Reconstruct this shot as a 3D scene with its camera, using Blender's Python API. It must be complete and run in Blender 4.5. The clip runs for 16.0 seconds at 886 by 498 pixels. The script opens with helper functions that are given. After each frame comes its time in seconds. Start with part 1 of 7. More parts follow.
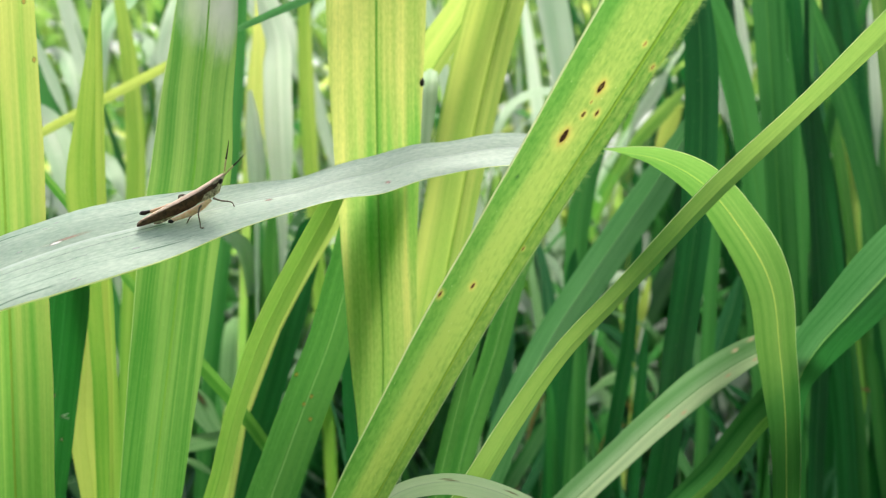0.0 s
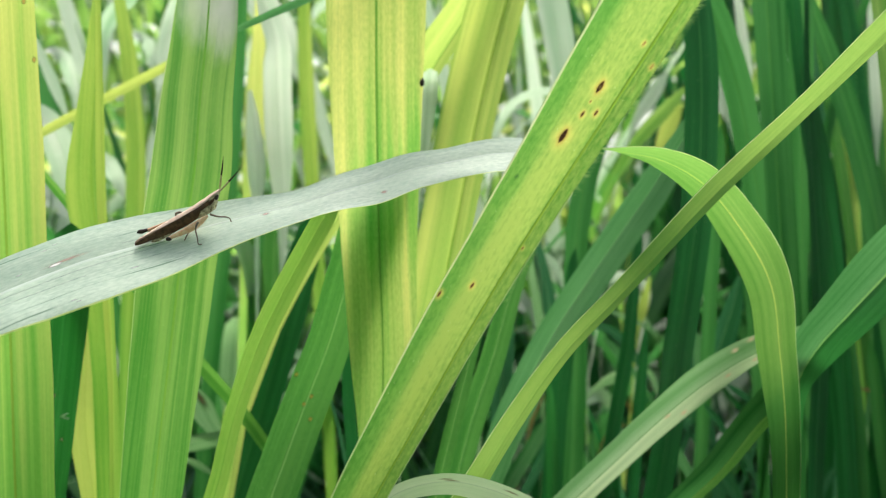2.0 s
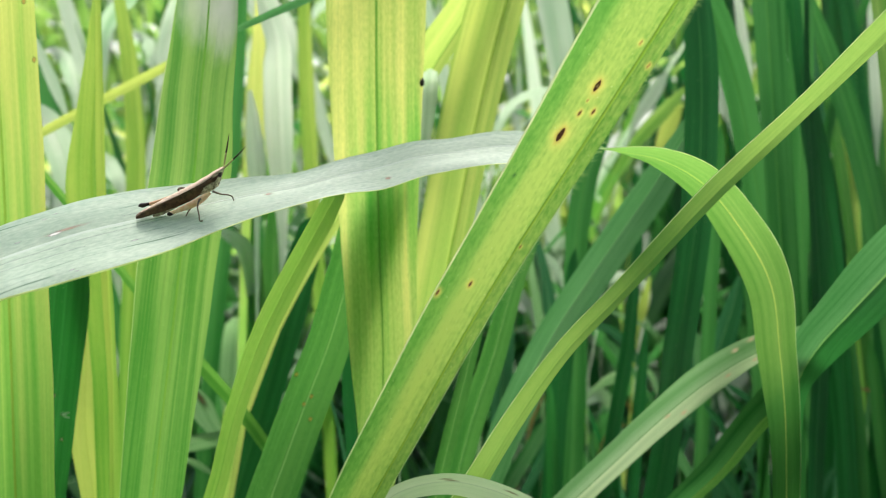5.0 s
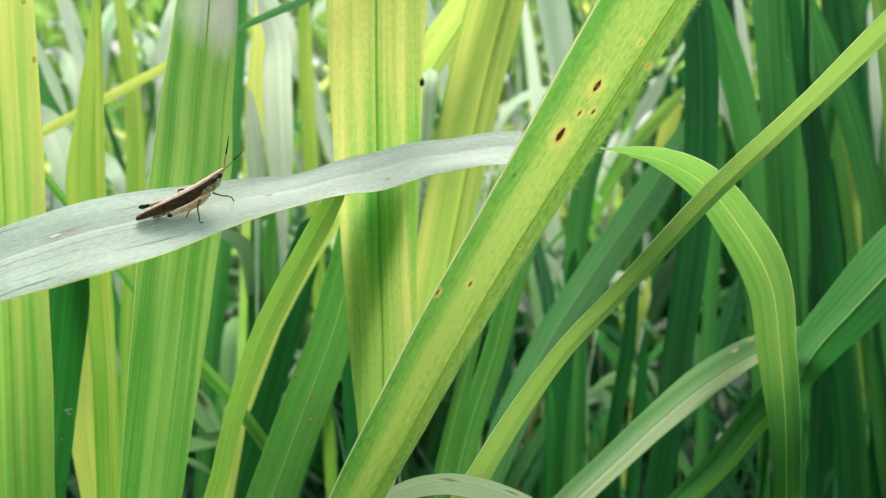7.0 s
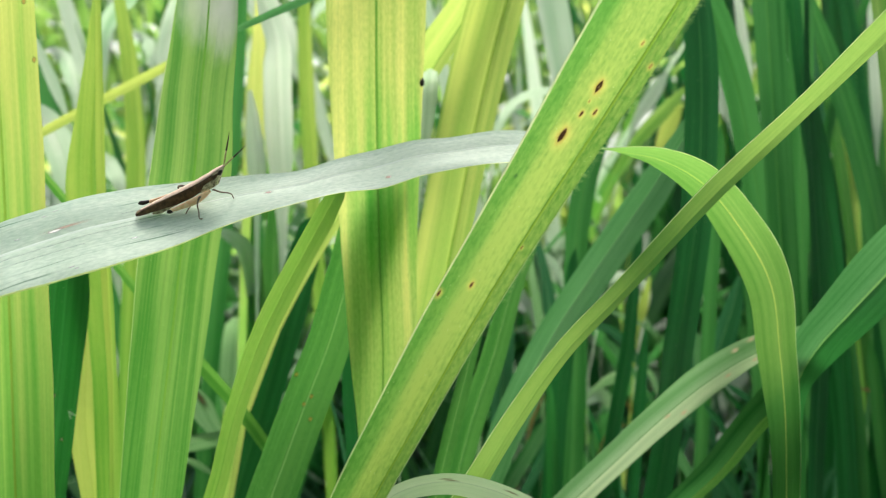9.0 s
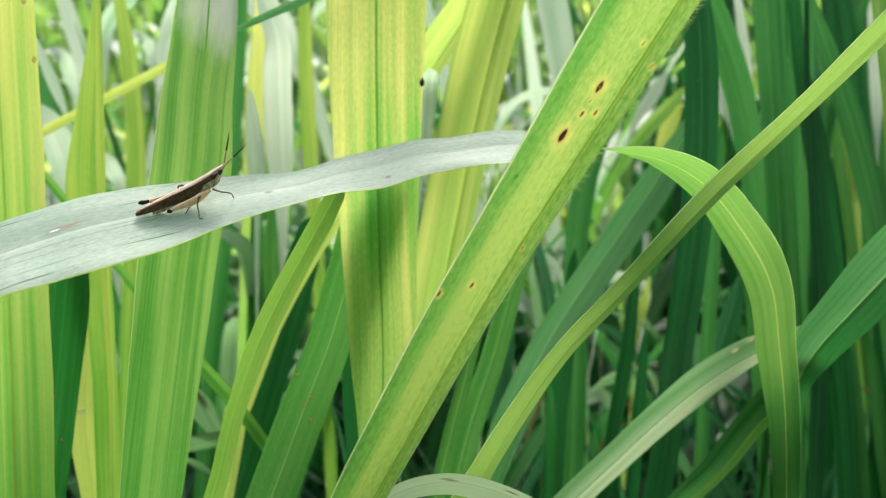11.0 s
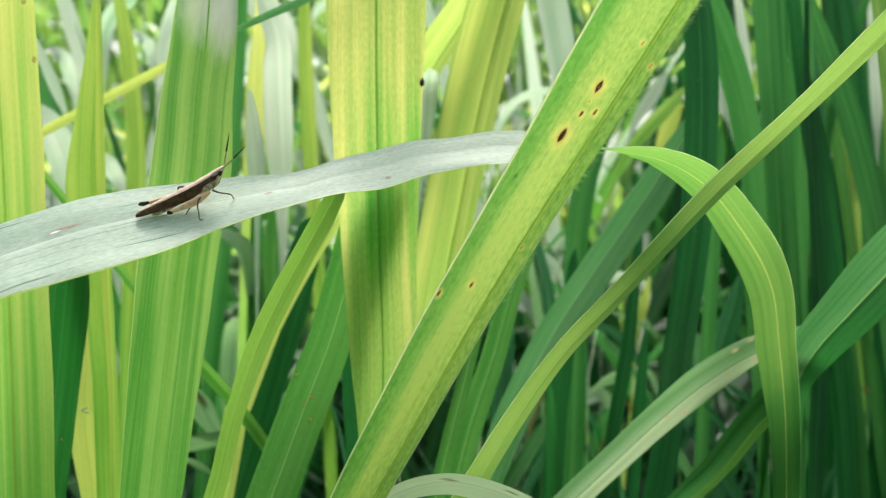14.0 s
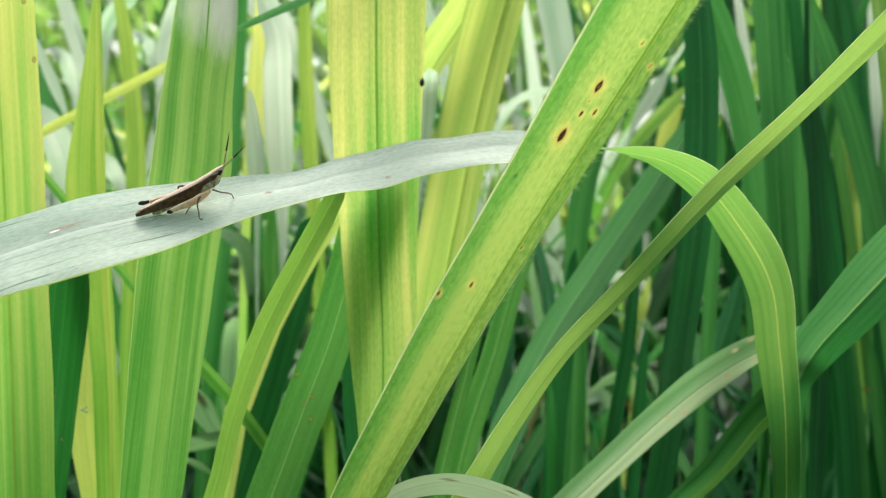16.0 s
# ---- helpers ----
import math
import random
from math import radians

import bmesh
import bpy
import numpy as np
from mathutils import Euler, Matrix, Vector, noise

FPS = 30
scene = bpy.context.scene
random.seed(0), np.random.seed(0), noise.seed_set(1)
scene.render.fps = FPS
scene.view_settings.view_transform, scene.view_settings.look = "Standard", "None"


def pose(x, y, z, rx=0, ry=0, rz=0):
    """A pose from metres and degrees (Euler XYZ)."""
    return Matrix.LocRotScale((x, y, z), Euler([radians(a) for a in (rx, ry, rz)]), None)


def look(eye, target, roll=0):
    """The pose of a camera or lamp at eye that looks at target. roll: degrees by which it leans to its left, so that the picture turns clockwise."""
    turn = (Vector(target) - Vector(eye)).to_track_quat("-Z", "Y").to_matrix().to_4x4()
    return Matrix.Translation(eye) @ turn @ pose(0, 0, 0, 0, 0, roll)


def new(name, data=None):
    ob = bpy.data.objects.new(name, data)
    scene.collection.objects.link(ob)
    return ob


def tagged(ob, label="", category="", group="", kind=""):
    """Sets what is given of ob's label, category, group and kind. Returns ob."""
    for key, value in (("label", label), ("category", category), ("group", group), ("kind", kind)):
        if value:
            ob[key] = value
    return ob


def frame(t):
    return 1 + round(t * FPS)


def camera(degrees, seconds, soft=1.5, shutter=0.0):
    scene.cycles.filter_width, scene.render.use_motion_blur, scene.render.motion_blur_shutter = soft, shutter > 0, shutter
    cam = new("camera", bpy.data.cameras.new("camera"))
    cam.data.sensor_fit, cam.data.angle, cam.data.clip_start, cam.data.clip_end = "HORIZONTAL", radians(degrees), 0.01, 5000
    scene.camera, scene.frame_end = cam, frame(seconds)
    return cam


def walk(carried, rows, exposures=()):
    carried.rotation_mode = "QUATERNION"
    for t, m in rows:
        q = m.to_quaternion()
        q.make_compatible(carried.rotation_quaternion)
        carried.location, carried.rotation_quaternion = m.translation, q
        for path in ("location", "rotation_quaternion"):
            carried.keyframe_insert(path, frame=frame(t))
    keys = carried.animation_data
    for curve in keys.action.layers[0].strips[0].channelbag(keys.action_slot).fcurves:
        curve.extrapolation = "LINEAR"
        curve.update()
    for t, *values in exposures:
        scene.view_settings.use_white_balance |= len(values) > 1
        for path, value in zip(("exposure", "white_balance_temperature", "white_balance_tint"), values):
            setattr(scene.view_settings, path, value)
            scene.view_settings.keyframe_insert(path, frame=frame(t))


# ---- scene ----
from mathutils import Quaternion

# ---- camera: hand-held still, a hand's width and a half from the insect ----
EYE = Vector((0.0, 0.0, 0.62))
cam = camera(60, 16.0, soft=1.2)
STAND = look(EYE, (0.0, 1.0, 0.62 - math.tan(radians(7.0))))
walk(cam, [(0.0, STAND), (16.0, STAND)], exposures=[(0.0, 0.66, 6500, 10), (16.0, 0.66, 6500, 10)])
cam.data.dof.use_dof = True
cam.data.dof.focus_distance = 0.192
cam.data.dof.aperture_fstop = 13.5

# ---- daylight: bright, thinly clouded sky, high veiled sun ----
world = bpy.data.worlds.new("world")
scene.world = world
world.use_nodes = True
wn = world.node_tree.nodes
wl = world.node_tree.links
sky = wn.new("ShaderNodeTexSky")
sky.sky_type = "NISHITA"
sky.sun_disc = False
sky.sun_elevation = radians(57)
sky.sun_rotation = radians(-7)
sky.dust_density = 6.0
sky.ozone_density = 0.5
haze = wn.new("ShaderNodeHueSaturation")
haze.inputs["Saturation"].default_value = 0.35
wl.new(sky.outputs[0], haze.inputs["Color"])
wl.new(haze.outputs[0], wn["Background"].inputs["Color"])
wn["Background"].inputs["Strength"].default_value = 0.14
sun = new("sun", bpy.data.lights.new("sun", "SUN"))
sun.data.energy = 3.4
sun.data.angle = radians(22)
sun.data.color = (1.0, 0.95, 0.86)
sun.matrix_world = look((-0.15, 1.3, 2.35), (0, 0.1, 0.5))


# ---- materials ----
def nodes(name):
    m = bpy.data.materials.new(name)
    m.use_nodes = True
    t = m.node_tree
    return m, t.nodes, t.links, t.nodes["Principled BSDF"]


def ramp(n, stops):
    r = n.new("ShaderNodeValToRGB")
    e = r.color_ramp.elements
    while len(e) < len(stops):
        e.new(0.5)
    for el, (p, c) in zip(e, stops):
        el.position, el.color = p, (*c, 1)
    return r


def tex(n, l, vec, scale, detail=3.0, rough=0.55):
    t = n.new("ShaderNodeTexNoise")
    t.inputs["Scale"].default_value = scale
    t.inputs["Detail"].default_value = detail
    t.inputs["Roughness"].default_value = rough
    if vec:
        l.new(vec, t.inputs["Vector"])
    return t.outputs["Fac"]


def math_node(n, l, op, a, b):
    m = n.new("ShaderNodeMath")
    m.operation = op
    for k, v in enumerate((a, b)):
        if isinstance(v, (int, float)):
            m.inputs[k].default_value = v
        else:
            l.new(v, m.inputs[k])
    return m.outputs[0]


def leaf(name, deep, light, glow, through_share=0.42, rough=0.42, wax=0.5, veins=1.0, stains=(), gain=1.35, low_light=0.0, mottle=0.10, specks=0.0, dashes=0.0, level=0.55):
    """Grass leaf: streaks between parallel veins at three widths, light that comes through the blade."""
    m, n, l, p = nodes(name)
    uv = n.new("ShaderNodeUVMap").outputs[0]
    info = n.new("ShaderNodeObjectInfo").outputs["Random"]
    isl = n.new("ShaderNodeNewGeometry").outputs["Random Per Island"]

    def stretched(a, b, w):
        mp = n.new("ShaderNodeMapping")
        l.new(uv, mp.inputs["Vector"])
        mp.inputs["Scale"].default_value = (a, b, 1)
        mp.inputs["Location"].default_value = (w, w * 1.7, w)
        return mp.outputs[0]

    def part_of(fac, share):
        return math_node(n, l, "MULTIPLY", math_node(n, l, "SUBTRACT", fac, 0.5), share)

    def between(fac, low, high, to_low=0.0, to_high=1.0):
        r = n.new("ShaderNodeMapRange")
        r.interpolation_type = "SMOOTHSTEP"
        l.new(fac, r.inputs["Value"])
        for k, w in (("From Min", low), ("From Max", high), ("To Min", to_low), ("To Max", to_high)):
            r.inputs[k].default_value = w
        return r.outputs[0]
    band = tex(n, l, stretched(135, 5, 4.3), 1.0, 1.0)
    broad = tex(n, l, stretched(420, 4, 3.1), 1.0, 2.0)
    fine = tex(n, l, stretched(1700, 9, 7.7), 1.0, 2.5, 0.6)
    blot = tex(n, l, stretched(70, 16, 1.3), 1.0, 3.0)
    speck = tex(n, l, stretched(1500, 520, 5.1), 1.0, 2.0)
    line = tex(n, l, stretched(700, 1.5, 9.4), 1.0, 1.0)
    mixv = math_node(n, l, "ADD", part_of(band, 0.42 * gain), part_of(broad, 0.40 * gain))
    mixv = math_node(n, l, "ADD", mixv, math_node(n, l, "ADD", part_of(fine, 0.26 * gain), part_of(blot, 0.26 * gain)))
    # thin dark veins at uneven distances
    ridge = between(math_node(n, l, "ABSOLUTE", math_node(n, l, "SUBTRACT", line, 0.5), 0.0), 0.0, 0.035, -0.045 * gain, 0.0)
    mixv = math_node(n, l, "ADD", mixv, math_node(n, l, "ADD", part_of(speck, mottle), ridge))
    shift = math_node(n, l, "MULTIPLY", math_node(n, l, "SUBTRACT", math_node(n, l, "ADD", info, isl), 1.0), 0.08)
    mixv = math_node(n, l, "ADD", math_node(n, l, "ADD", mixv, shift), level)
    col = ramp(n, [(0.38, deep), (0.72, light)])
    l.new(mixv, col.inputs[0])
    front = col.outputs[0]
    p.inputs["Roughness"].default_value = rough
    p.inputs["Specular IOR Level"].default_value = wax
    bump = n.new("ShaderNodeBump")
    bump.inputs["Strength"].default_value = 0.4 * veins
    bump.inputs["Distance"].default_value = 0.0004
    l.new(fine, bump.inputs["Height"])
    l.new(bump.outputs[0], p.inputs["Normal"])
    tr = n.new("ShaderNodeBsdfTranslucent")
    gl = ramp(n, [(0.38, tuple(c * k for c, k in zip(glow, (0.38, 0.63, 0.38)))), (0.70, glow)])
    l.new(mixv, gl.inputs[0])
    back = gl.outputs[0]
    if low_light:
        # green-filtered light low in the tuft is put into the colour, yellower above
        sep = n.new("ShaderNodeSeparateXYZ")
        l.new(n.new("ShaderNodeTexCoord").outputs["Object"], sep.inputs[0])
        h = math_node(n, l, "ADD", sep.outputs[2], math_node(n, l, "ADD", part_of(blot, 0.06), math_node(n, l, "ADD", part_of(broad, 0.16), part_of(band, 0.16))))
        turn = n.new("ShaderNodeMapRange")
        l.new(h, turn.inputs["Value"])
        for k, w in (("From Min", 0.51), ("From Max", 0.64), ("To Min", 0.0), ("To Max", 1.0)):
            turn.inputs[k].default_value = w
        hue = ramp(n, [(0.0, (1 - 0.48 * low_light, 1 - 0.03 * low_light, 1 - 0.30 * low_light)), (1.0, (1.0, 1 - 0.02 * low_light, 1.0))])
        l.new(turn.outputs[0], hue.inputs[0])
        tinted = []
        for c in (front, back):
            x = n.new("ShaderNodeMix")
            x.data_type = "RGBA"
            x.blend_type = "MULTIPLY"
            x.inputs["Factor"].default_value = 1.0
            l.new(c, x.inputs["A"])
            l.new(hue.outputs[0], x.inputs["B"])
            tinted.append(x.outputs["Result"])
        front, back = tinted
    for u, v, across_m, along_m, near_in, far_out, colour, share in stains:
        mp = n.new("ShaderNodeMapping")
        l.new(uv, mp.inputs["Vector"])
        mp.inputs["Scale"].default_value = (1 / across_m, 1 / along_m, 0)
        mp.inputs["Location"].default_value = (-u / across_m, -v / along_m, 0)
        ln = n.new("ShaderNodeVectorMath")
        ln.operation = "LENGTH"
        l.new(mp.outputs[0], ln.inputs[0])
        d = math_node(n, l, "ADD", ln.outputs["Value"], math_node(n, l, "MULTIPLY", math_node(n, l, "SUBTRACT", tex(n, l, mp.outputs[0], 1.7), 0.5), 0.7))
        fade = n.new("ShaderNodeMapRange")
        fade.interpolation_type = "SMOOTHSTEP"
        l.new(d, fade.inputs["Value"])
        for k, w in (("From Min", near_in), ("From Max", far_out), ("To Min", abs(share)), ("To Max", 0.0)):
            fade.inputs[k].default_value = w
        mixed = []
        for c, gain in ((front, 0.6 if share > 0 else 1.0), (back, 1.0)):
            x = n.new("ShaderNodeMix")
            x.data_type = "RGBA"
            x.blend_type = "MULTIPLY" if share < 0 else "MIX"
            l.new(fade.outputs[0], x.inputs["Factor"])
            l.new(c, x.inputs["A"])
            x.inputs["B"].default_value = (*[min(1, q * gain) for q in colour], 1)
            mixed.append(x.outputs["Result"])
        front, back = mixed
    if specks:
        # scattered tiny pale scars
        vo = n.new("ShaderNodeTexVoronoi")
        l.new(stretched(420, 300, 2.3), vo.inputs["Vector"])
        pick = n.new("ShaderNodeSeparateColor")
        l.new(vo.outputs["Color"], pick.inputs[0])
        near_dot = math_node(n, l, "LESS_THAN", vo.outputs["Distance"], math_node(n, l, "MULTIPLY", pick.outputs[1], 0.22))
        dots = math_node(n, l, "MULTIPLY", math_node(n, l, "MULTIPLY", near_dot, math_node(n, l, "GREATER_THAN", pick.outputs[0], 0.86)), specks)
        x = n.new("ShaderNodeMix")
        x.data_type = "RGBA"
        l.new(dots, x.inputs["Factor"])
        l.new(front, x.inputs["A"])
        x.inputs["B"].default_value = (0.62, 0.68, 0.42, 1)
        front = x.outputs["Result"]
    if dashes:
        # short broken creases in the wax
        streak = between(tex(n, l, stretched(1150, 22, 6.6), 1.0, 1.5), 0.60, 0.68)
        where = between(tex(n, l, stretched(130, 34, 8.2), 1.0, 2.0), 0.46, 0.60)
        x = n.new("ShaderNodeMix")
        x.data_type = "RGBA"
        l.new(math_node(n, l, "MULTIPLY", math_node(n, l, "MULTIPLY", streak, where), dashes), x.inputs["Factor"])
        l.new(front, x.inputs["A"])
        x.inputs["B"].default_value = (0.10, 0.20, 0.14, 1)
        front = x.outputs["Result"]
    l.new(front, p.inputs["Base Color"])
    l.new(back, tr.inputs["Color"])
    mx = n.new("ShaderNodeMixShader")
    mx.inputs[0].default_value = through_share
    l.new(p.outputs[0], mx.inputs[1])
    l.new(tr.outputs[0], mx.inputs[2])
    l.new(mx.outputs[0], n["Material Output"].inputs["Surface"])
    return m


def plain(name, a, b, scale, rough=0.6, bump=0.2, wax=0.4):
    m, n, l, p = nodes(name)
    co = n.new("ShaderNodeTexCoord").outputs["Object"]
    f = tex(n, l, co, scale, 5.0, 0.65)
    c = ramp(n, [(0.35, a), (0.65, b)])
    l.new(f, c.inputs[0])
    l.new(c.outputs[0], p.inputs["Base Color"])
    p.inputs["Roughness"].default_value = rough
    p.inputs["Specular IOR Level"].default_value = wax
    bp = n.new("ShaderNodeBump")
    bp.inputs["Strength"].default_value = bump
    bp.inputs["Distance"].default_value = 0.3 / scale
    l.new(f, bp.inputs["Height"])
    l.new(bp.outputs[0], p.inputs["Normal"])
    return m


LEAF = {
    "yellow": leaf("leaf_yellow_green", (0.050, 0.235, 0.042), (0.19, 0.41, 0.08), (0.96, 0.94, 0.27), 0.63, 0.45, 0.45, gain=0.7, low_light=0.9),
    "fresh": leaf("leaf_fresh_green", (0.050, 0.20, 0.036), (0.20, 0.36, 0.068), (0.58, 0.74, 0.14), 0.52, 0.45, 0.45, gain=1.1, low_light=0.5, specks=0.5),
    "mid": leaf("leaf_mid_green", (0.030, 0.15, 0.034), (0.18, 0.33, 0.075), (0.42, 0.65, 0.145), 0.50, 0.40, 0.55, gain=1.5, low_light=0.5, specks=0.5),
    "slim": leaf("leaf_slim_green", (0.05, 0.19, 0.035), (0.15, 0.31, 0.06), (0.47, 0.70, 0.13), 0.54, 0.45, 0.45, gain=0.8),
    "rust": leaf("leaf_withered_tan", (0.16, 0.085, 0.04), (0.42, 0.28, 0.15), (0.40, 0.25, 0.10), 0.3, 0.7, 0.2),
    # near-black green: the shade of a gap put into a leaf colour
    "night": leaf("leaf_gap_shade_green", (0.004, 0.022, 0.012), (0.010, 0.040, 0.018), (0.008, 0.06, 0.018), 0.25, 0.6, 0.2),
    "zest": leaf("leaf_zest_green", (0.06, 0.24, 0.045), (0.20, 0.41, 0.08), (0.84, 0.92, 0.24), 0.64, 0.45, 0.45, gain=1.0),
    "clear": leaf("leaf_clear_green", (0.035, 0.20, 0.040), (0.095, 0.31, 0.060), (0.49, 0.69, 0.16), 0.54, 0.45, 0.45, gain=0.6, mottle=0.1),
    "straw": leaf("leaf_straw_green", (0.20, 0.33, 0.06), (0.30, 0.45, 0.09), (0.85, 0.88, 0.22), 0.55, 0.45, 0.45, gain=0.5),
    "lime": leaf("leaf_lime_green", (0.050, 0.19, 0.037), (0.15, 0.33, 0.060), (0.29, 0.52, 0.12), 0.52, 0.45, 0.45, gain=0.8, low_light=0.4),
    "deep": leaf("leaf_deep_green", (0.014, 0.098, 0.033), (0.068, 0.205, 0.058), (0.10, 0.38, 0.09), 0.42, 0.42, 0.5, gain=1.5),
    # shade deep in the tuft is put into this dark base colour
    "dark": leaf("leaf_shade_dark_green", (0.0055, 0.050, 0.021), (0.019, 0.108, 0.036), (0.024, 0.21, 0.045), 0.36, 0.45, 0.45, specks=0.4),
    # a green leaf whose strong sky sheen is put into the base colour
    "pale": leaf("leaf_sky_sheen_grey_green", (0.385, 0.525, 0.42), (0.575, 0.685, 0.57), (0.43, 0.66, 0.34), 0.22, 0.5, 0.3, 0.4, gain=0.7, mottle=0.55, dashes=0.9),
    "silver": leaf("leaf_silvery_green", (0.20, 0.36, 0.21), (0.44, 0.57, 0.42), (0.44, 0.72, 0.32), 0.36, 0.45, 0.5),
    # whitish base colour: the sky's glare on green leaves is painted in
    "white": leaf("leaf_sky_sheen_whitish", (0.54, 0.62, 0.57), (0.68, 0.74, 0.67), (0.72, 0.80, 0.66), 0.48, 0.45, 0.5, gain=0.9),
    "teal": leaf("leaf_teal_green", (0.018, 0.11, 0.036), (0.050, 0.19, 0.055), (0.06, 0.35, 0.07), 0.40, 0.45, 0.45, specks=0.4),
    "sage": leaf("leaf_sage_green", (0.08, 0.23, 0.10), (0.28, 0.44, 0.26), (0.28, 0.58, 0.20), 0.36, 0.45, 0.5),
    "rusty": leaf("leaf_rusty_green", (0.020, 0.11, 0.030), (0.080, 0.21, 0.050), (0.125, 0.38, 0.07), 0.44, 0.42, 0.5, gain=1.5, mottle=0.3, specks=0.5),
    "dull": leaf("leaf_dull_green", (0.045, 0.16, 0.070), (0.20, 0.34, 0.19), (0.15, 0.42, 0.14), 0.38, 0.42, 0.5),
    # darkened so that low strands carry the shade of the gaps in their colour
    "grey": leaf("leaf_shade_grey_green", (0.016, 0.08, 0.045), (0.055, 0.15, 0.092), (0.06, 0.25, 0.10), 0.38, 0.42, 0.5),
}
RIB = {
    "yellow": leaf("rib_yellow", (0.13, 0.27, 0.03), (0.24, 0.38, 0.06), (0.70, 0.78, 0.15), 0.55),
    "fresh": leaf("rib_fresh", (0.10, 0.24, 0.03), (0.24, 0.38, 0.07), (0.48, 0.68, 0.08), 0.5),
    "mid": leaf("rib_mid", (0.06, 0.20, 0.035), (0.16, 0.32, 0.06), (0.30, 0.58, 0.08), 0.5),
    "lime": leaf("rib_lime", (0.16, 0.29, 0.05), (0.27, 0.40, 0.09), (0.62, 0.72, 0.18), 0.58),
    "deep": leaf("rib_deep", (0.04, 0.15, 0.04), (0.11, 0.25, 0.06), (0.14, 0.42, 0.08), 0.42),
    "silver": leaf("rib_silver", (0.10, 0.22, 0.11), (0.22, 0.34, 0.20), (0.25, 0.5, 0.18), 0.36),
    "dark": leaf("rib_dark", (0.02, 0.10, 0.04), (0.05, 0.17, 0.06), (0.06, 0.24, 0.05), 0.36),
    "pale": leaf("rib_pale", (0.56, 0.68, 0.60), (0.66, 0.76, 0.68), (0.44, 0.62, 0.34), 0.2, 0.6, 0.2),
    "white": leaf("rib_white", (0.48, 0.55, 0.48), (0.58, 0.64, 0.58), (0.5, 0.6, 0.4), 0.4),
    "teal": leaf("rib_teal", (0.03, 0.14, 0.04), (0.06, 0.20, 0.06), (0.06, 0.36, 0.07), 0.4),
    "rusty": leaf("rib_rusty", (0.20, 0.36, 0.14), (0.30, 0.46, 0.20), (0.40, 0.66, 0.22), 0.42),
    "dull": leaf("rib_dull", (0.16, 0.29, 0.15), (0.30, 0.42, 0.27), (0.2, 0.44, 0.16), 0.36),
    "grey": leaf("rib_grey", (0.14, 0.25, 0.14), (0.28, 0.37, 0.25), (0.2, 0.38, 0.12), 0.3),
}
MARGIN = leaf("pale_leaf_margin", (0.55, 0.66, 0.34), (0.72, 0.78, 0.48), (0.85, 0.92, 0.50), 0.5)
# light shining through a turned-down edge is put into this bright colour
LIT_EDGE = leaf("lit_leaf_edge", (0.55, 0.72, 0.22), (0.66, 0.80, 0.30), (0.90, 0.97, 0.40), 0.5)
HAIR = leaf("leaf_hair", (0.40, 0.52, 0.22), (0.52, 0.62, 0.32), (0.55, 0.7, 0.25), 0.5)
SPOT = plain("brown_leaf_spot", (0.09, 0.028, 0.012), (0.22, 0.085, 0.032), 2500, 0.7)
SPOT_RIM = plain("tan_leaf_spot_rim", (0.42, 0.26, 0.07), (0.52, 0.36, 0.12), 2500, 0.7)
SOIL = plain("dark_leaf_litter", (0.012, 0.012, 0.007), (0.06, 0.05, 0.03), 60, 0.9, 0.6)


# ---- mesh helpers ----
def spline(points, n):
    """Smooth curve through rows of numbers, the same count of steps between each two rows."""
    a = np.array(points, float)
    u = np.concatenate([[0], np.cumsum(np.linalg.norm(np.diff(a[:, :3], axis=0), axis=1) + 1e-6)])
    g = np.gradient(a, u, axis=0)
    out, segs = [], len(a) - 1
    for i in range(n):
        s = i / (n - 1) * segs
        k = min(int(s), segs - 1)
        t, h = s - k, u[k + 1] - u[k]
        out.append((2 * t ** 3 - 3 * t * t + 1) * a[k] + (t ** 3 - 2 * t * t + t) * h * g[k] + (3 * t * t - 2 * t ** 3) * a[k + 1] + (t ** 3 - t * t) * h * g[k + 1])
    return np.array(out)


def mesh_object(name, verts, faces, material, uvs=None, parent=None, label="", at=(0, 0, 0), smooth=True):
    me = bpy.data.meshes.new(name)
    at = Vector(at)
    me.from_pydata([tuple(Vector(v) - at) for v in verts], [], faces)
    if uvs is not None:
        layer = me.uv_layers.new(name="UVMap")
        idx = np.zeros(len(me.loops), int)
        me.loops.foreach_get("vertex_index", idx)
        layer.data.foreach_set("uv", np.asarray(uvs, float)[idx].ravel())
    if smooth:
        me.polygons.foreach_set("use_smooth", [True] * len(me.polygons))
    me.materials.append(material)
    me.update()
    ob = new(name, me)
    if parent is not None:
        ob.parent = parent
        ob.location = at - world_of(parent)
    else:
        ob.location = at
    if label:
        tagged(ob, label)
    return ob


def world_of(ob):
    p = Vector(ob.location)
    return p + world_of(ob.parent) if ob.parent else p


